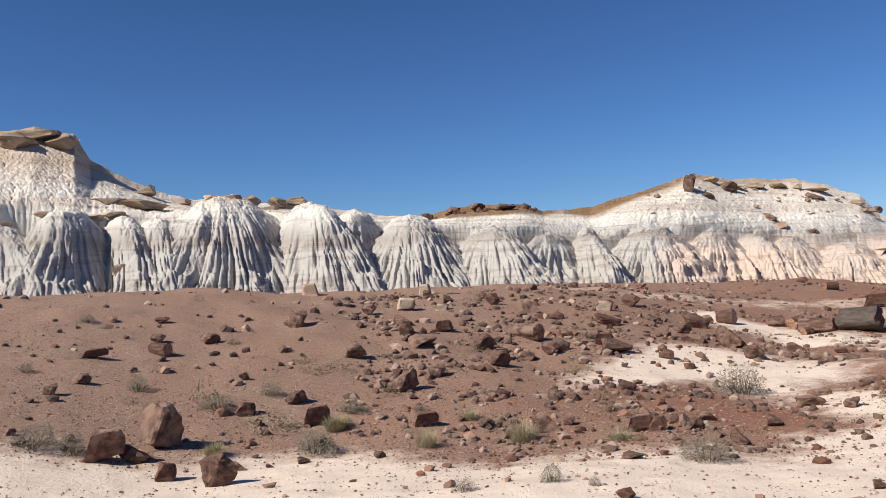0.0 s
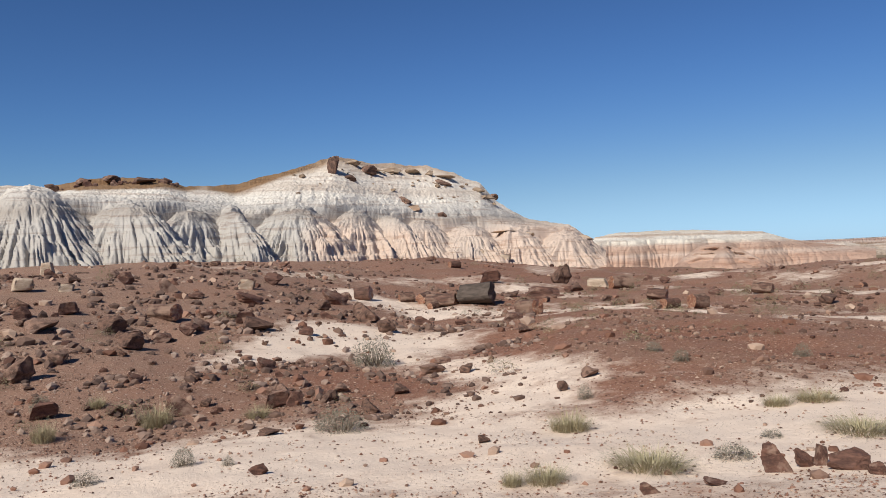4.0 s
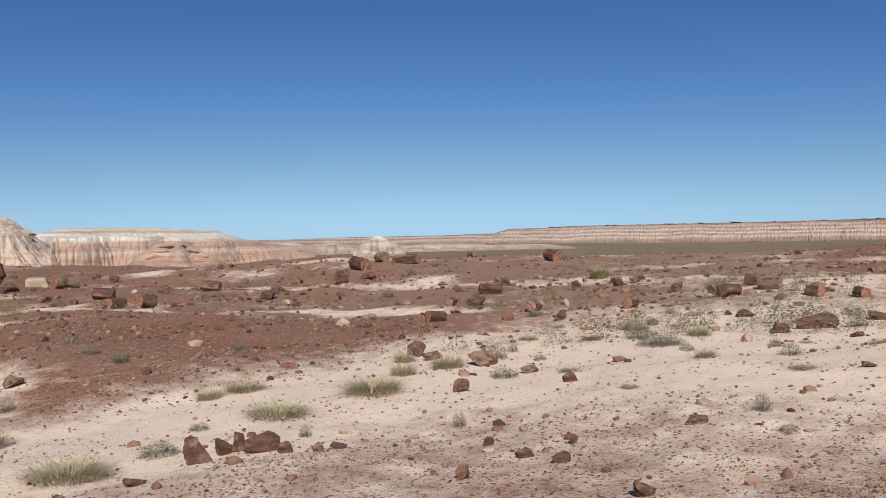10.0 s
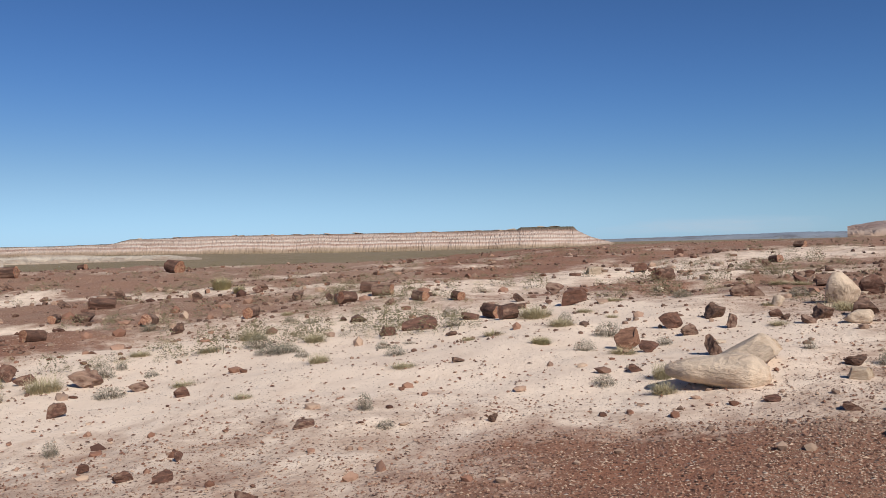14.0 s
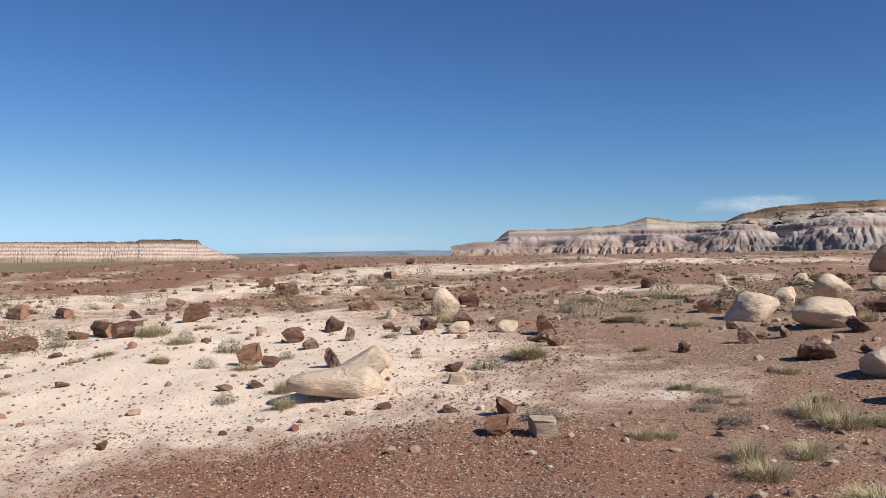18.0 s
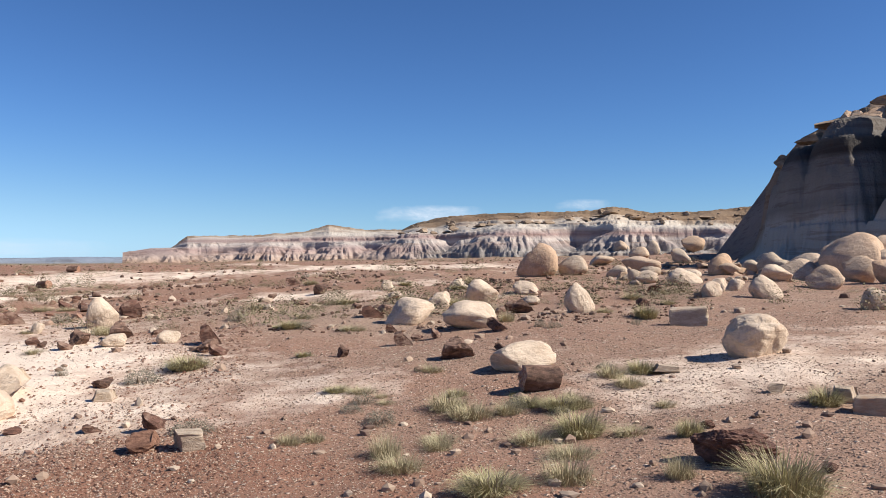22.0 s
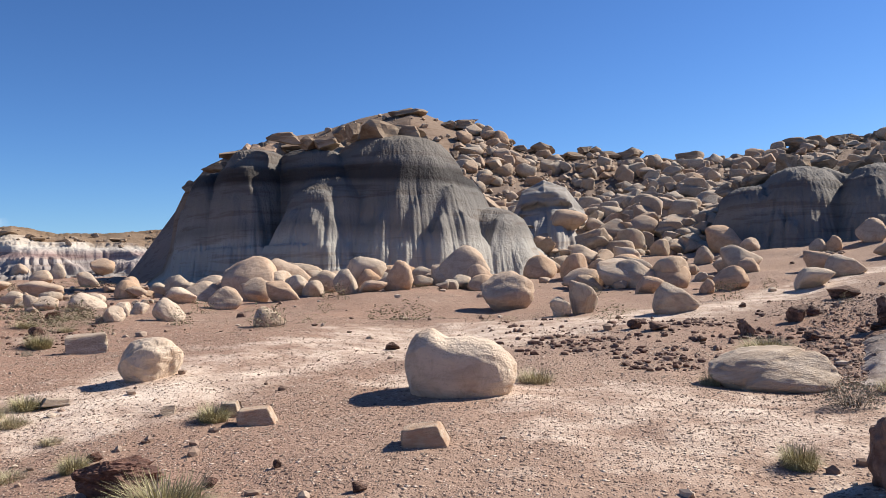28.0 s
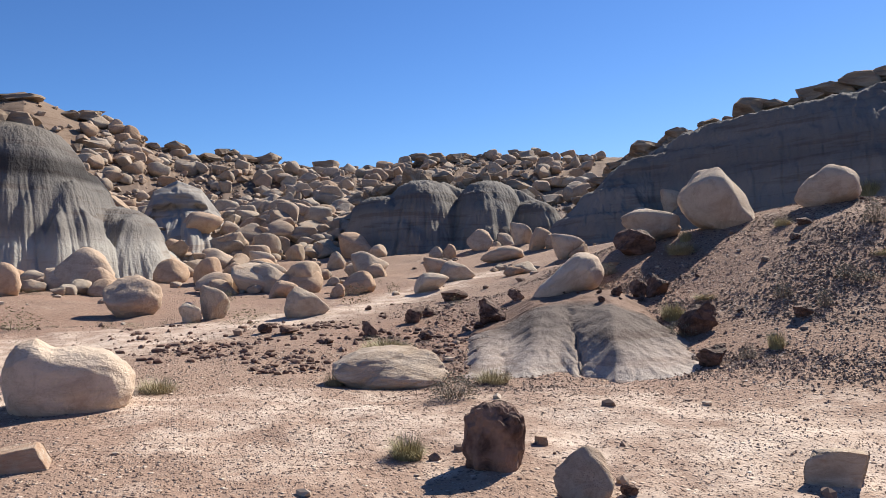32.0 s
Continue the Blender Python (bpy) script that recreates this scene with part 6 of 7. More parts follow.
boulder(14.67, -5.23, 0.24, 0.19)
rock("red", 12.81, -4.58, 0.21, 0.12)
rock("dark", 7.89, -6.48, 0.15, 0.15)
rock("orange", 5.85, -3.16, 0.24, 0.14)
rock("pale", 5.62, -3.41, 0.23, 0.13)
rock("red", 6.83, -3.18, 0.16, 0.06)
rock("red", 6.39, -3.49, 0.19, 0.14)
rock("pale", 7.89, -3.69, 0.23, 0.10)
rock("red", 7.36, -2.74, 0.14, 0.06)
rock("red", 9.04, -5.16, 0.16, 0.08)
boulder(9.91, -9.28, 0.80, 0.42)
boulder(8.44, -9.17, 0.83, 0.38)
boulder(11.41, -12.58, 0.65, 0.48)
boulder(11.45, -13.98, 0.62, 0.27)
boulder(9.81, -12.10, 0.39, 0.18)
boulder(11.13, -11.10, 0.47, 0.31)
boulder(18.99, -23.40, 1.48, 1.18)
boulder(18.29, -24.60, 1.08, 0.71)
boulder(8.14, -11.37, 0.50, 0.48)
boulder(5.46, -6.88, 0.66, 0.26)
petrified_log(4.74, -6.26, 0.32, 0.24, tone="dark", turn=20, upright=False)
rock("red", 8.31, -7.78, 0.26, 0.19)
rock("red", 8.20, -8.27, 0.15, 0.15)
boulder(15.68, -13.70, 0.35, 0.28)
boulder(14.31, -12.70, 0.34, 0.17)
boulder(14.45, -14.87, 0.37, 0.23)
boulder(17.36, -27.62, 1.47, 0.58)
boulder(12.75, -20.09, 0.40, 0.43)
boulder(29.72, -42.59, 1.57, 0.59)
rock("red", 10.95, -9.41, 0.38, 0.21)
boulder(15.82, -23.75, 0.76, 0.38)
boulder(37.20, -58.30, 1.64, 0.94)
boulder(56.20, -90.99, 1.82, 1.82, z=2.45)
boulder(60.69, -90.53, 2.22, 1.48, z=2.86)
boulder(12.48, -20.23, 0.63, 0.35)
plant("sage", 8.67, -4.41, 0.40, 0.17)
plant("tuft", 5.16, -3.94, 0.19, 0.13)
plant("tuft", 5.14, -4.14, 0.19, 0.11)
plant("tuft", 4.36, -4.18, 0.26, 0.23)
plant("sage", 5.78, -5.11, 0.23, 0.12)
plant("sage", 6.05, -3.65, 0.36, 0.12)
plant("sage", 9.66, -3.91, 0.16, 0.12)
plant("sage", 12.98, -8.00, 0.41, 0.22)
plant("tuft", 4.98, -5.37, 0.37, 0.21)
plant("tuft", 4.67, -5.31, 0.39, 0.16)
plant("tuft", 4.46, -5.53, 0.23, 0.15)
plant("tuft", 4.07, -5.96, 0.25, 0.15)
plant("bush", 3.63, -5.35, 0.41, 0.21)
plant("bush", 3.22, -3.99, 0.39, 0.14)
plant("tuft", 2.97, -4.35, 0.30, 0.20)
plant("bush", 6.82, -11.25, 0.41, 0.23)
plant("tuft", 8.21, -9.71, 0.29, 0.23)
plant("tuft", 7.72, -11.47, 0.32, 0.13)
plant("sage", 7.35, -9.43, 0.16, 0.13)
plant("sage", 10.77, -7.87, 0.35, 0.13)
# south: boulders below the butte
boulder(3.87, -8.55, 0.62, 0.41, mesh=OVAL)
rock("pale", 5.89, -10.84, 0.52, 0.26)
boulder(4.52, -14.07, 0.54, 0.34)
boulder(6.78, -15.09, 0.60, 0.42)
rock("pale", 4.15, -7.34, 0.26, 0.07)
rock("pale", 2.14, -6.79, 0.32, 0.13)
rock("pale", 2.47, -7.05, 0.21, 0.11)
rock("dark", 2.33, -5.04, 0.50, 0.20, mesh=STUMP2, look_of="big dark red splintered petrified log chunk among grass")
rock("pale", 2.97, -7.03, 0.12, 0.07)
boulder(10.68, -19.15, 0.80, 0.39)
boulder(8.40, -16.34, 0.42, 0.30)
rock("red", 1.85, -5.18, 0.09, 0.06)
rock("dark", 1.56, -5.46, 0.05, 0.05)
boulder(10.38, -18.59, 0.84, 0.42)
boulder(7.56, -14.61, 0.38, 0.29)
boulder(8.27, -16.91, 0.40, 0.25)
boulder(13.94, -31.09, 1.14, 0.52)
boulder(8.99, -20.48, 0.74, 0.40)
boulder(10.43, -25.87, 1.25, 0.68)
boulder(7.42, -19.48, 0.82, 0.52)
boulder(12.20, -33.16, 0.99, 0.57, z=1.64)
boulder(7.39, -21.53, 0.78, 0.65)
boulder(6.46, -20.82, 0.86, 0.50)
boulder(9.38, -30.66, 1.42, 0.68)
boulder(6.50, -23.79, 0.65, 0.46)
boulder(9.02, -31.93, 1.10, 0.66, z=1.59)
boulder(5.28, -22.69, 0.75, 0.71)
boulder(6.58, -31.83, 0.97, 0.76, z=1.66)
boulder(5.84, -30.03, 1.22, 0.65)
boulder(4.53, -22.66, 0.84, 0.32)
boulder(5.05, -32.98, 1.76, 1.10, z=2.00)
boulder(3.90, -23.30, 0.85, 0.82)
boulder(4.75, -32.44, 0.66, 0.77, z=1.40)
boulder(2.56, -28.24, 1.73, 1.36)
boulder(1.99, -27.32, 1.08, 0.81)
boulder(0.72, -18.74, 1.18, 0.84)
boulder(0.61, -40.20, 3.47, 1.32, z=1.81)
boulder(0.04, -33.90, 1.35, 0.90)
boulder(-1.26, -32.91, 1.09, 1.05)
boulder(-2.22, -42.76, 1.71, 1.00)
boulder(-3.18, -46.05, 2.46, 1.07, z=3.13)
boulder(-0.38, -16.52, 0.40, 0.38)
boulder(-0.79, -16.85, 0.57, 0.64)
boulder(-1.44, -45.71, 2.28, 1.22, z=4.06)
boulder(-0.27, -44.21, 1.48, 0.71, z=3.08)
boulder(-2.66, -39.96, 0.94, 0.54)
boulder(0.73, -7.99, 0.99, 0.55, look_of="large pale tan sandstone boulder with worn saddle top in wash", mesh=HERO)
rock("pale", 0.72, -5.89, 0.32, 0.13)
rock("dark", 1.91, -11.19, 0.20, 0.10)
boulder(52.37, -93.84, 2.91, 1.82, z=3.05)
boulder(28.04, -49.10, 1.33, 0.95)
boulder(11.94, -23.37, 0.70, 0.52)
rock("red", 2.89, -5.79, 0.10, 0.06)
rock("dark", 0.97, -5.05, 0.08, 0.06)
rock("cap", 10.79, -34.63, 1.48, 0.51, z=7.47)
rock("cap", 9.68, -34.52, 0.86, 0.56, z=7.21)
rock("cap", 8.89, -34.53, 1.17, 0.46, z=7.16)
rock("cap", 8.14, -34.07, 0.73, 0.65, z=7.49)
rock("cap", 7.52, -33.80, 0.78, 0.68, z=7.44)
rock("cap", 6.57, -34.63, 1.77, 0.91, z=7.44)
rock("cap", 5.51, -35.30, 1.20, 0.72, z=7.45)
rock("cap", 4.69, -35.10, 0.53, 0.42, z=7.28)
rock("cap", 12.64, -80.21, 3.98, 0.71, z=17.55)
rock("cap", 4.76, -82.49, 1.13, 0.73, z=15.82)
rock("cap", 7.02, -69.65, 1.05, 0.88, z=11.63)
plant("bush", 2.87, -5.52, 0.21, 0.14)
plant("tuft", 2.45, -4.67, 0.18, 0.18)
plant("bush", 1.86, -4.64, 0.44, 0.26)
plant("bush", 2.52, -6.83, 0.30, 0.16)
plant("tuft", 0.06, -8.71, 0.41, 0.19)
# south-west: clay mound and dark gravel bank
boulder(-4.06, -39.81, 1.26, 0.94)
boulder(-2.95, -23.71, 0.79, 0.47)
boulder(-2.43, -15.96, 0.83, 0.54)
boulder(-3.96, -21.09, 0.38, 0.35)
boulder(-4.66, -21.64, 0.87, 0.57)
boulder(-7.43, -44.73, 1.22, 0.79, z=2.77)
boulder(-6.67, -35.61, 0.82, 0.73)
boulder(-7.90, -46.92, 2.38, 1.05, z=3.52)
boulder(-8.59, -40.22, 1.91, 1.23)
boulder(-5.02, -46.25, 1.25, 0.94, z=3.57)
boulder(-5.93, -42.81, 1.01, 0.87)
boulder(-2.15, -8.68, 1.15, 0.38, look_of="low grey half-buried sandstone hump beside the wash", mesh=HUMP)
boulder(-11.51, -40.33, 1.62, 1.54, z=3.01)
boulder(-12.49, -39.78, 1.12, 0.84, z=3.10)
boulder(-8.78, -27.87, 1.06, 0.62)
boulder(-5.93, -19.44, 0.86, 0.43)
boulder(-7.64, -22.46, 1.01, 0.55)
boulder(-11.00, -33.19, 0.66, 0.61)
boulder(-10.46, -33.27, 0.63, 0.51)
boulder(-12.63, -33.83, 1.16, 0.84)
rock("dark", -3.66, -13.07, 0.31, 0.25)
rock("dark", -3.98, -13.40, 0.18, 0.15)
rock("dark", -1.32, -12.71, 0.21, 0.14)
rock("dark", -1.64, -12.51, 0.28, 0.13)
rock("dark", -2.64, -11.70, 0.23, 0.22)
boulder(-5.85, -11.87, 1.20, 0.47, z=1.34, look_of="elongated tan sandstone boulder tilted on a clay mound", lean=-33, mesh=TILTED)
boulder(-8.91, -12.55, 1.30, 0.98)
boulder(-7.99, -13.13, 0.99, 0.56)
boulder(-17.79, -27.05, 0.97, 0.93, z=3.83)
boulder(-16.70, -27.46, 1.18, 0.79, z=3.29)
rock("dark", -7.27, -12.56, 0.70, 0.42)
boulder(-10.17, -11.40, 0.99, 0.59)
rock("dark", -1.90, -5.32, 0.39, 0.39, mesh=STUMP, look_of="dark upright petrified log stump with jagged top on sand")
boulder(-2.21, -4.80, 0.33, 0.27)
rock("pale", -3.67, -4.51, 0.35, 0.19)
rock("dark", -5.97, -9.05, 0.48, 0.39)
rock("dark", -5.22, -7.76, 0.30, 0.21)
rock("dark", -6.55, -10.78, 0.34, 0.33)
rock("dark", -6.37, -10.98, 0.25, 0.25)
rock("dark", -4.35, -11.57, 0.40, 0.36, z=0.92)
rock("dark", -5.38, -13.06, 0.28, 0.20)
rock("dark", -5.12, -15.40, 0.53, 0.21)
boulder(-14.22, -32.93, 0.96, 0.96)
boulder(-13.62, -29.93, 0.88, 0.88)
boulder(-14.11, -29.57, 0.77, 0.55)
boulder(-11.33, -28.14, 1.60, 0.50)
rock("dark", -2.43, -4.68, 0.10, 0.06)
rock("pale", -2.34, -5.61, 0.09, 0.05)
plant("tuft", -1.54, -8.58, 0.20, 0.19)
plant("bush", -1.48, -5.75, 0.24, 0.18)
plant("bush", -2.49, -10.33, 0.61, 0.23)
plant("sage", -2.31, -7.25, 0.44, 0.22)
plant("tuft", -3.02, -8.17, 0.36, 0.20)
plant("bush", -6.09, -9.73, 0.31, 0.27)
plant("bush", -6.03, -7.78, 0.20, 0.22)
plant("bush", -8.06, -12.27, 0.24, 0.24)
plant("sage", -5.61, -7.70, 0.18, 0.17)
plant("sage", -7.08, -8.89, 0.22, 0.22)
plant("sage", -7.81, -8.65, 0.27, 0.19)
plant("sage", -7.15, -8.29, 0.21, 0.21)
plant("bush", -19.75, -19.89, 0.75, 0.55, z=3.80)
plant("tuft", -8.90, -10.97, 0.28, 0.20)
plant("sage", -9.18, -9.52, 0.35, 0.31)



# ---- boulders strewn over the slopes ----
def strew(surface, n, a0, a1, v0, v1, sizes, seed, maker, power=2.0):
    az, P, n1, n2 = SURF[surface]
    rng = np.random.default_rng(seed)
    i0, i1 = np.searchsorted(az, a0), np.searchsorted(az, a1) - 1
    for _ in range(n):
        i, j = rng.integers(i0, i1), int((v0 + (v1 - v0) * rng.random()) * (n2 - 1))
        x, y, z = P[i, j]
        w = sizes[0] + (sizes[1] - sizes[0]) * rng.random() ** power
        maker(float(x), float(y), float(w), float(w * rng.uniform(0.5, 0.85)), float(z))


FIELD = []


def slope_boulder(x, y, w, h, z):
    """One boulder of the slope, kept for the joined field."""
    i = len(FIELD)
    rng = random.Random(i + 4000)
    v, f = ROUND_LOW[i % len(ROUND_LOW)]
    m = Matrix.Translation((x, y, z - 0.12 * h)) @ Matrix.Rotation(rng.uniform(0, 6.28), 4, "Z") @ Matrix.Rotation(rng.uniform(-0.3, 0.3), 4, "X") @ Matrix.Diagonal((w, w * rng.uniform(0.7, 0.95), h, 1))
    FIELD.append((v @ np.array(m.to_3x3()).T + np.array(m.translation), f))


def join_field(name, label, parts, material):
    n, V, F = 0, [], []
    for v, f in parts:
        V.append(v)
        F.append(f + n)
        n += len(v)
    return tagged(link_mesh(name, np.concatenate(V), np.concatenate(F), material), label, "boulders", kind="stuff")


strew("boulder_slope", 1500, 174.5, 192.5, 0.08, 0.98, (0.25, 1.9), 11, slope_boulder, 2.6)
strew("boulder_slope", 420, 192.5, 209, 0.55, 1.0, (0.3, 2.0), 12, slope_boulder, 2.4)
strew("boulder_slope", 1300, 174.5, 208, 0.05, 1.0, (0.10, 0.5), 27, slope_boulder, 1.6)
strew("grey_knoll", 30, 177.5, 184, 0.02, 0.3, (0.5, 1.4), 19, slope_boulder)
strew("boulder_slope", 170, 160, 175, 0.55, 1.0, (0.2, 0.9), 20, slope_boulder)
strew("boulder_slope", 40, 174.5, 200, 0.96, 1.0, (0.8, 2.2), 15, lambda x, y, w, h, z: rock("cap", x, y, w * 1.3, h * 0.8, z))
strew("west_hill", 46, 208, 228, 0.95, 1.0, (0.35, 1.3), 13, lambda x, y, w, h, z: rock("cap", x, y, w * 1.3, h * 0.8, z))
strew("grey_dome", 16, 192, 205, 0.9, 1.0, (0.4, 1.3), 14, lambda x, y, w, h, z: rock("cap", x, y, w, h, z))
strew("white_badland_ridge", 40, -1.5, 6.5, 0.93, 1.0, (0.25, 0.8), 16, lambda x, y, w, h, z: rock("red", x, y, w, h, z))
strew("white_badland_ridge", 45, 14, 29, 0.7, 1.0, (0.25, 0.9), 17, lambda x, y, w, h, z: rock("cap", x, y, w, h * 0.7, z))
strew("striped_badland_ridge", 50, 131, 155, 0.6, 1.0, (0.4, 1.4), 18, lambda x, y, w, h, z: rock("cap", x, y, w, h * 0.7, z))


SLABS = {tone: [mesh_data("caprock_slab", *angular(s + 140, 3, 10, 0.07), mt, False) for s in range(5)] for tone, mt in (("cap", CAP_ROCK), ("pale", PALE_BLOCK), ("stone", SANDSTONE))}


def rim_slabs(surface, a0, a1, v, wide, thick, tone, seed, proud=0.3, gap=0.2, drop=0.25):
    """Hard layers that stick out of a hill: separate slabs along one level of its face, each a part of the hill."""
    az, P, n1, n2 = SURF[surface]
    rng = np.random.default_rng(seed)
    hill_ob = bpy.data.objects[surface]
    a = a0
    while a < a1:
        i = min(int(np.searchsorted(az, a)), len(az) - 1)
        x, y, z = P[i, int(np.interp(a, v[0::2], v[1::2]) * (n2 - 1))]
        d = math.hypot(x - OX, y - OY)
        w, t = rng.uniform(*wide), rng.uniform(*thick)
        if rng.random() > gap:
            ob = new("caprock_slab", SLABS[tone][int(rng.integers(5))])
            ob.parent = hill_ob
            k = 1 - proud * rng.uniform(0.4, 1.4) / d
            ob.matrix_world = (Matrix.Translation((OX + (x - OX) * k, OY + (y - OY) * k, z - drop * t)) @ Matrix.Rotation(radians(-a + rng.uniform(-25, 25)), 4, "Z")
                               @ Matrix.Rotation(rng.uniform(-0.12, 0.12), 4, "Y") @ Matrix.Diagonal((w, w * rng.uniform(0.6, 0.9), t, 1)))
        a += math.degrees(w / d) * rng.uniform(0.65, 1.05)


rim_slabs("white_badland_ridge", -29, -20.5, [-29, 0.5, -20.5, 0.55], (0.6, 1.8), (0.25, 0.5), "pale", 61, 0.15, 0.5)
rim_slabs("white_badland_ridge", -20, -12, [-20, 0.93, -12, 0.97], (1.0, 2.6), (0.5, 1.1), "pale", 62, 0.4, 0.25)
rim_slabs("white_badland_ridge", 16.5, 27.5, [16.5, 0.97, 27.5, 0.93], (0.9, 2.6), (0.3, 0.8), "cap", 63, 0.3, 0.45)
rim_slabs("white_badland_ridge", 27, 34.5, [27, 0.42, 34.5, 0.5], (1.0, 3.0), (0.25, 0.6), "pale", 64, 0.4, 0.35)
rim_slabs("grey_butte", 156.5, 174, [156, 0.97, 174, 0.98], (0.7, 2.3), (0.4, 1.0), "cap", 65, 0.4, 0.12)
rim_slabs("grey_butte", 157.5, 163, [156, 0.82, 163, 0.9], (0.5, 1.3), (0.4, 0.8), "stone", 66, 0.3, 0.2)
rim_slabs("striped_badland_ridge", 131, 152, [131, 0.62, 152, 0.8], (0.8, 2.6), (0.4, 0.9), "cap", 67, 0.6, 0.35)
rim_slabs("grey_dome", 192.5, 204.5, [192, 0.97, 205, 0.97], (0.7, 2.0), (0.4, 0.9), "cap", 68, 0.2, 0.15)
rim_slabs("west_hill", 207, 229, [207, 0.98, 229, 0.98], (0.3, 1.1), (0.2, 0.5), "cap", 69, 0.2, 0.2)
rim_slabs("boulder_slope", 174, 206, [174, 0.97, 206, 0.97], (1.0, 2.8), (0.5, 1.2), "cap", 70, 0.2, 0.2)

rim_slabs("east_mesa", 66, 95.2, [66, 0.99, 95, 0.99], (8, 26), (1.2, 3.0), "pale", 71, 0.5, 0.5)


def scree(n, a0, a1, r0, r1, sizes, seed):
    """Fallen boulders below the cliffs, in heaps of a few with gaps between them."""
    rng = np.random.default_rng(seed)
    left = n
    while left > 0:
        a, r = rng.uniform(a0, a1), rng.uniform(r0, r1)
        cx, cy = spot(a, r)
        k = int(min(left, rng.integers(1, 9)))
        left -= k
        big = sizes[0] + (sizes[1] - sizes[0]) * rng.random() ** 1.7
        for j in range(k):
            w = max(0.7 * sizes[0], big * (1 if j == 0 else rng.uniform(0.25, 0.85)))
            gap = 0 if j == 0 else big * rng.uniform(0.45, 1.2)
            t = rng.uniform(0, 6.28)
            x, y = cx + gap * math.cos(t), cy + gap * math.sin(t) * 0.7
            tall = w * rng.uniform(0.5, 0.8)
            if w < 0.75:
                slope_boulder(x, y, w, tall, height(x, y))
            else:
                boulder(x, y, w, tall, lean=float(rng.uniform(-14, 14)))


def rock_field(n, a0, a1, r0, r1, sizes, seed, tones):
    """Broken petrified wood lying about on the flats."""
    rng = np.random.default_rng(seed)
    for _ in range(n):
        a, r = rng.uniform(a0, a1), math.exp(rng.uniform(math.log(r0), math.log(r1)))
        w = sizes[0] + (sizes[1] - sizes[0]) * rng.random() ** 2
        x, y = spot(a, r)
        tone = tones[int(rng.integers(len(tones)))]
        if tone == "log":
            petrified_log(x, y, w * 1.3, w * 0.8, turn=float(rng.uniform(-80, 80)))
        else:
            rock(tone, x, y, w, w * rng.uniform(0.45, 0.75))


rock_field(95, -5, 17, 13.5, 40, (0.14, 0.6), 51, ("dark", "dark", "red", "red", "dark"))
rock_field(30, -28, -5, 12, 30, (0.12, 0.4), 52, ("dark", "red"))
rock_field(75, 17, 60, 24, 62, (0.15, 0.65), 53, ("red", "dark", "log", "red"))
rock_field(60, 60, 112, 16, 60, (0.14, 0.55), 54, ("red", "dark", "log"))
rock_field(26, 190, 232, 9.5, 16, (0.08, 0.24), 55, ("dark", "dark", "red"))
rock_field(40, 100, 150, 9, 30, (0.12, 0.4), 56, ("red", "dark"))
scree(80, 143, 157, 22, 38, (0.2, 1.0), 21)
scree(260, 153, 186, 25.5, 31, (0.2, 1.8), 24)
scree(40, 160, 184, 27, 33, (0.3, 1.2), 22)
scree(45, 183, 206, 26, 41, (0.3, 1.4), 23)
scree(26, 202, 214, 21, 29, (0.4, 1.6), 25)
join_field("slope_boulders", "jumble of tan sandstone boulders covering the slope", FIELD, SANDSTONE_FIELD)


def tufts(n, a0, a1, r0, r1, sizes, seed, kinds):
    """Grass and brush growing close together on the gravel."""
    rng = np.random.default_rng(seed)
    for _ in range(n):
        x, y = spot(rng.uniform(a0, a1), rng.uniform(r0, r1))
        w = float(rng.uniform(*sizes))
        plant(kinds[int(rng.integers(len(kinds)))], x, y, w, w * float(rng.uniform(0.3, 0.55)))


tufts(26, 128, 151, 5.2, 8.6, (0.14, 0.36), 57, ("tuft", "sage", "tuft", "bush"))
tufts(30, 60, 112, 10, 20, (0.2, 0.5), 58, ("sage", "sage", "tuft"))
tufts(26, 112, 150, 10, 24, (0.2, 0.55), 59, ("sage", "bush", "tuft"))
tufts(12, 200, 226, 9, 14, (0.2, 0.5), 60, ("sage", "tuft"))
strew("clay_mound", 16, 197, 217, 0.7, 1.0, (0.05, 0.18), 26, lambda x, y, w, h, z: rock("dark", x, y, w, h, z))


# ---- gravel and scrub that nobody could count ----
def scatter_points(n, a0, a1, r0, r1, weight, seed):
    rng = np.random.default_rng(seed)
    az, r = rng.uniform(a0, a1, n), np.exp(rng.uniform(np.log(r0), np.log(r1), n))
    x, y = OX + r * np.sin(np.radians(az)), OY + r * np.cos(np.radians(az))
    keep = rng.random(n) < weight(az, r, x, y)
    return x[keep], y[keep], r[keep], rng


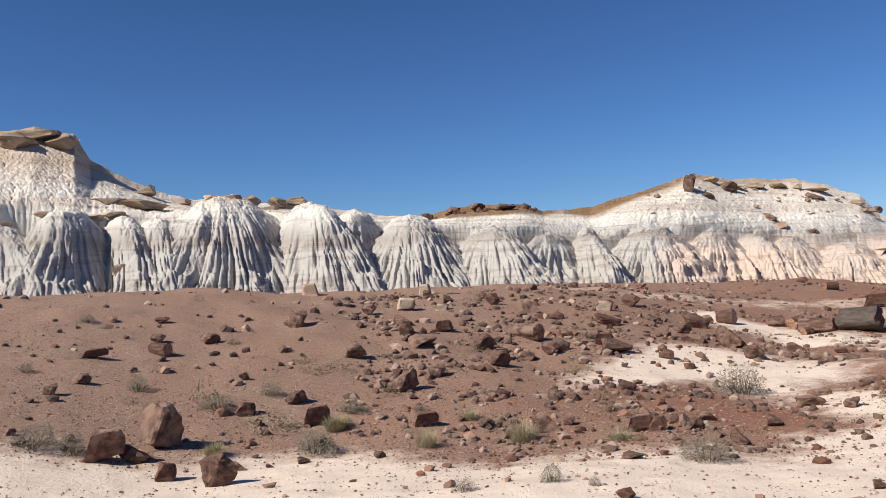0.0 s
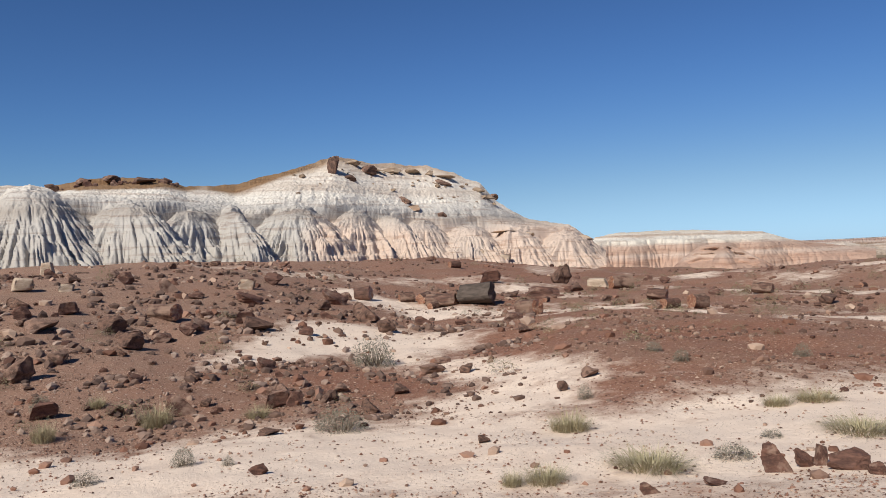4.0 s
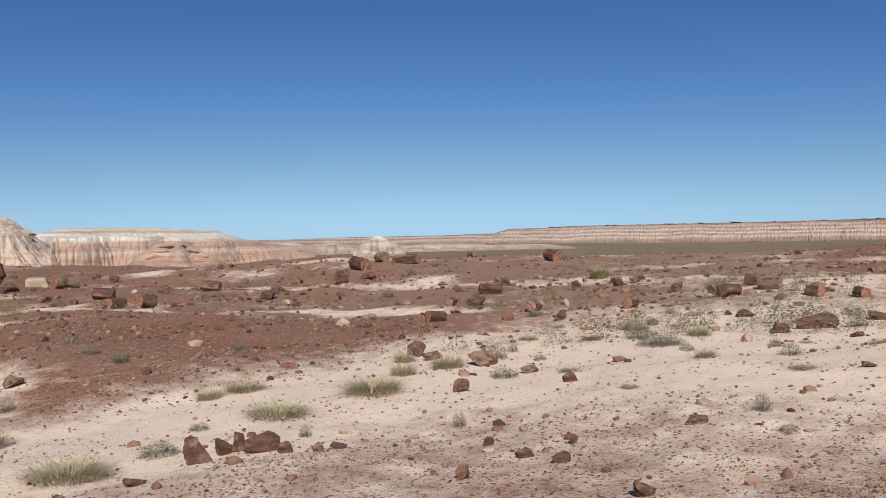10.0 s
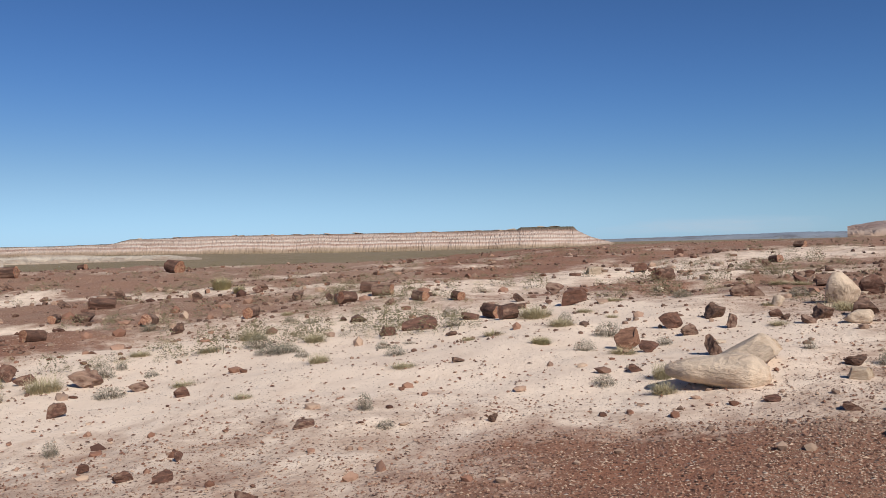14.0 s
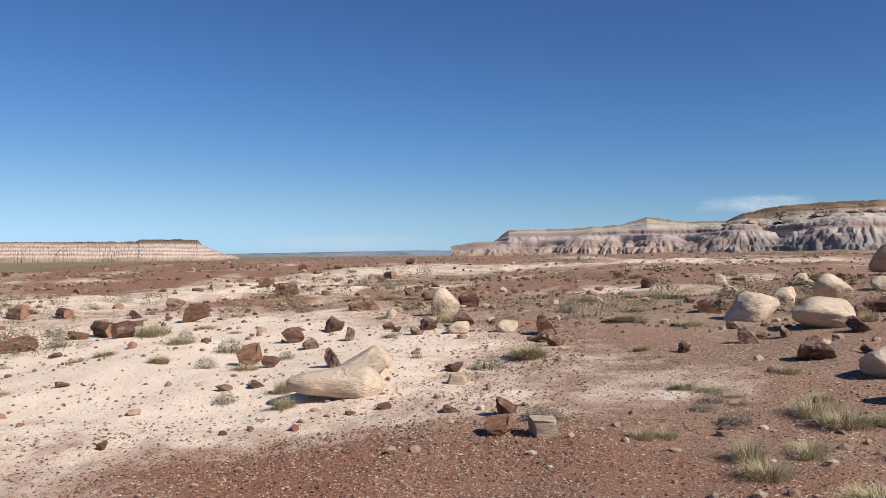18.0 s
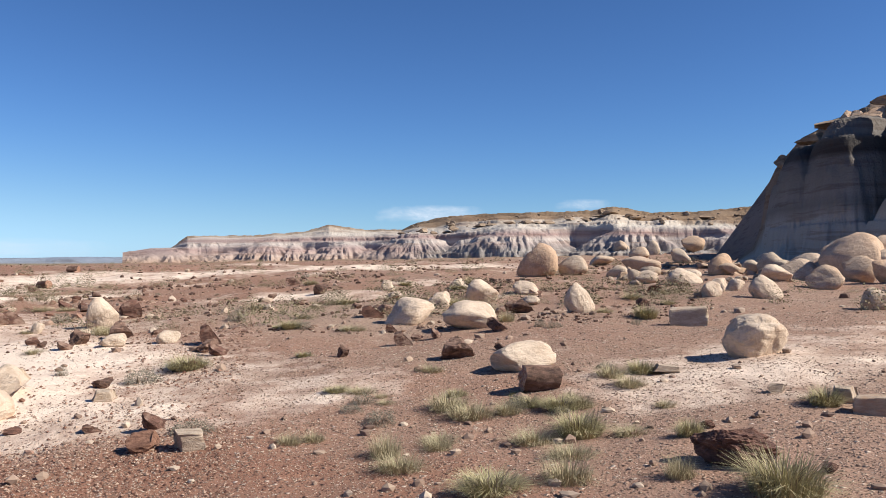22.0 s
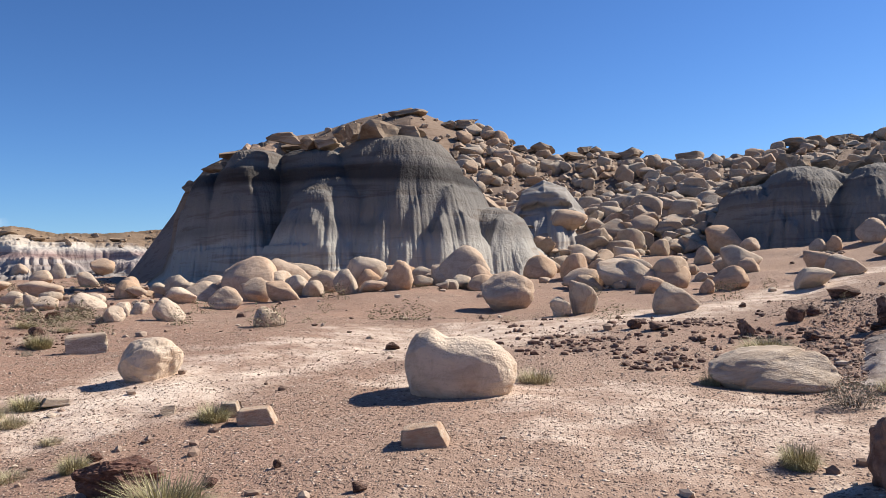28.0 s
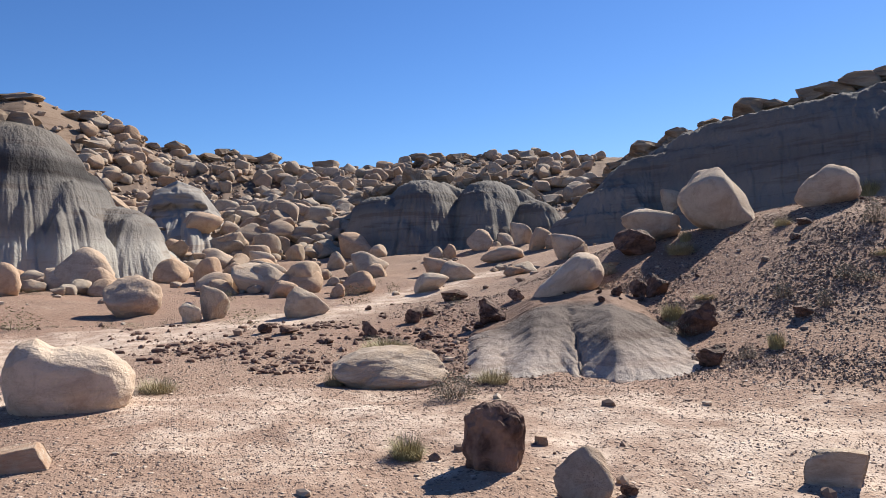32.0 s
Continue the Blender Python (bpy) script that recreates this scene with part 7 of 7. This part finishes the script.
def stones(name, label, n, area, size, sub, weight, material, seed, flat=0.6, far=10.0):
    x, y, r, rng = scatter_points(n, *area, weight, seed)
    k = len(x)
    z = terrain(x, y)
    s = (size[0] + (size[1] - size[0]) * rng.random(k) ** 2.5) * np.clip(r / far, 0.3, 1)
    if sub == 0:
        d = np.array([[1, 0, 0], [-1, 0, 0], [0, 1, 0], [0, -1, 0], [0, 0, 1], [0, 0, -1]], float)
        f = np.array([[0, 2, 4], [2, 1, 4], [1, 3, 4], [3, 0, 4]])
    else:
        d, f = BALLS[sub]
    V = d[None] * rng.uniform(0.65, 1.25, (k, len(d), 1)) * s[:, None, None] * 0.5
    V = V * np.stack([rng.uniform(0.8, 1.4, k), rng.uniform(0.7, 1.1, k), rng.uniform(0.45, 0.9, k) * flat / 0.6], 1)[:, None]
    a = rng.uniform(0, 2 * np.pi, k)
    c, sn = np.cos(a)[:, None], np.sin(a)[:, None]
    V = np.stack([V[..., 0] * c - V[..., 1] * sn, V[..., 0] * sn + V[..., 1] * c, V[..., 2]], -1)
    V += np.stack([x, y, z + s * 0.12], 1)[:, None]
    F = f[None] + (np.arange(k) * len(d))[:, None, None]
    ob = link_mesh(name, V.reshape(-1, 3), F.reshape(-1, 3), material, None, False)
    return tagged(ob, label, "gravel", kind="stuff")


def wt_gravel(az, r, x, y):
    s = soils(x, y)
    lump = np.clip(0.75 + 0.8 * fbm(x / 1.6, y / 1.6, 77, 3), 0.1, 1)
    near_patch = np.where((az > 82) & (az < 140) & (r < 7.0), 1.0, 0.0)
    return np.clip((1 - 0.88 * np.clip(s[:, 0] * 1.3 - 0.15, 0, 1)) * lump + near_patch * (s[:, 0] < 0.5), 0, 1)


def wt_rubble(az, r, x, y):
    s = soils(x, y)
    w = 0.28 + 0.5 * np.exp(-((az - 5) / 9) ** 2) * (r > 12) + 0.25 * ((az > 26) & (az < 110) & (r > 20)) - 0.16 * (az > 178)
    clump = np.clip(0.55 + 1.1 * fbm(x / 2.8, y / 2.8, 79, 2), 0.05, 1.3)
    left = np.where((az < -7) & (r > 14), 0.25, 1.0)
    return np.clip(w * clump * left * (1 - 0.55 * s[:, 0]), 0, 1)


def wt_scrub(az, r, x, y):
    w = 0.8 * ((az > 58) & (az < 152)) + 0.4 * ((az > 26) & (az < 58) & (r > 16)) + 0.12 * (az < 26) + 0.1 * (az > 152)
    return w * np.clip(0.5 + 1.2 * fbm(x / 7, y / 7, 81, 2), 0, 1)


RED_PEBBLE = pebble_material("red_pebbles", (0.085, 0.044, 0.034), (0.18, 0.09, 0.06), (0.26, 0.135, 0.094), (0.35, 0.215, 0.155), (0.50, 0.37, 0.28), (0.16, 0.085, 0.062))
BROWN_PEBBLE = pebble_material("brown_pebbles", (0.14, 0.09, 0.07), (0.27, 0.185, 0.138), (0.40, 0.30, 0.225), (0.56, 0.46, 0.36), (0.22, 0.15, 0.115), (0.34, 0.24, 0.18))
stones("red_gravel", "loose red-brown jasper gravel", 300000, (-32, 122, 4.2, 34), (0.011, 0.055), 0, wt_gravel, RED_PEBBLE, 31)
stones("brown_gravel", "loose brown and tan stone gravel", 300000, (108, 232, 3.6, 30), (0.008, 0.036), 0, wt_gravel, BROWN_PEBBLE, 32)
stones("red_rubble", "broken red-brown petrified wood rubble", 10000, (-32, 112, 5, 75), (0.07, 0.42), 1, wt_rubble, RED_PEBBLE, 33, far=22)
stones("brown_rubble", "broken brown stone rubble", 8000, (96, 232, 4.2, 45), (0.06, 0.34), 1, wt_rubble, BROWN_PEBBLE, 34, far=20)


DARK_PEBBLE = pebble_material("dark_pebbles", (0.08, 0.052, 0.043), (0.18, 0.115, 0.088), (0.12, 0.078, 0.062), (0.27, 0.185, 0.145), (0.42, 0.32, 0.26))


def wt_bank(az, r, x, y):
    return np.clip(0.35 + 0.9 * fbm(x / 1.7, y / 1.7, 83, 3), 0.05, 1) * np.clip((r - 8.2 + 0.06 * np.abs(az - 212)) / 1.5, 0, 1) * np.clip((az - 194) / 8, 0, 1)


def wt_field(az, r, x, y):
    return np.clip(0.2 + 1.0 * fbm(x / 2.2, y / 2.2, 85, 3), 0, 1) * (1 - 0.8 * np.clip(soils(x, y)[:, 0] * 1.2, 0, 1)) * np.clip((az + 12) / 8, 0.12, 1)


stones("dark_bank_gravel", "dark brown stones covering the gravel bank", 110000, (193, 233, 7.6, 17), (0.012, 0.055), 0, wt_bank, DARK_PEBBLE, 35)
def wt_spill(az, r, x, y):
    return np.clip(0.35 + 1.1 * fbm(x / 1.5, y / 1.5, 89, 3), 0, 1) * np.clip((az - 176) / 8, 0, 1)


SPILL_PEBBLE = pebble_material("spilled_pebbles", (0.09, 0.052, 0.042), (0.2, 0.115, 0.085), (0.13, 0.08, 0.065), (0.30, 0.2, 0.15))
stones("dark_spill", "dark stones washed out over the flat below the mound", 4200, (176, 203, 9.2, 15), (0.012, 0.115), 1, wt_spill, SPILL_PEBBLE, 38)
stones("dark_rubble", "dark broken petrified wood rubble on the red mound", 16000, (-30, 30, 12.5, 42), (0.05, 0.36), 1, wt_field, DARK_PEBBLE, 36, far=24)


def wt_flats(az, r, x, y):
    return np.clip(0.22 + 1.1 * fbm(x / 3.5, y / 3.5, 87, 3), 0.05, 1) * (1 - 0.7 * np.clip(soils(x, y)[:, 0] * 1.4, 0, 1))


FLAT_PEBBLE = pebble_material("mixed_pebbles", (0.08, 0.048, 0.038), (0.17, 0.095, 0.068), (0.11, 0.065, 0.05), (0.24, 0.145, 0.105), (0.34, 0.24, 0.18), (0.13, 0.085, 0.066))
stones("flats_rubble", "scattered dark and red stones over the flats", 62000, (8, 152, 12, 85), (0.03, 0.24), 1, wt_flats, FLAT_PEBBLE, 37, far=30)


def scrub(name, label, n, area, material, seed, size, low=0.6):
    """Low uneven cushions of fine leaves and stalks."""
    x, y, r, rng = scatter_points(n, *area, wt_scrub, seed)
    kinds = []
    for s in range(4):
        va, fa = leaves(seed + s, 210, 0.06, 0.0)
        vb, fb = blades(seed + 9 + s, 10, 0.4, 1.5, 0.008, (0.5, 0.8))
        kinds.append((np.concatenate([va, vb]), np.concatenate([fa, fb + len(va)])))
    k, n0 = len(x), len(kinds[0][0])
    z = terrain(x, y)
    s = size[0] + (size[1] - size[0]) * rng.random(k) ** 2
    a = rng.uniform(0, 6.28, k)
    c, sn = np.cos(a)[:, None], np.sin(a)[:, None]
    V = np.stack([kinds[j % 4][0] for j in range(k)]) * (s[:, None, None] * np.stack([rng.uniform(0.8, 1.3, k), rng.uniform(0.8, 1.3, k), rng.uniform(0.7, 1.3, k) * low], 1)[:, None])
    V = np.stack([V[..., 0] * c - V[..., 1] * sn, V[..., 0] * sn + V[..., 1] * c, V[..., 2]], -1) + np.stack([x, y, z - 0.01], 1)[:, None]
    F = kinds[0][1][None] + (np.arange(k) * n0)[:, None, None]
    return tagged(link_mesh(name, V.reshape(-1, 3), F.reshape(-1, 3), material), label, "scrub", kind="stuff")


OLIVE = leaf_material("olive_scrub_leaves", (0.15, 0.135, 0.078), (0.235, 0.205, 0.125), (0.19, 0.165, 0.10), (0.28, 0.24, 0.155))
scrub("dry_scrub", "sparse dry grass clumps over the flats", 3500, (-30, 200, 14, 140), STRAW, 41, (0.12, 0.4), 0.45)
scrub("green_scrub", "sparse grey-green scrub over the flats", 9500, (-30, 200, 14, 180), OLIVE, 42, (0.18, 0.75))
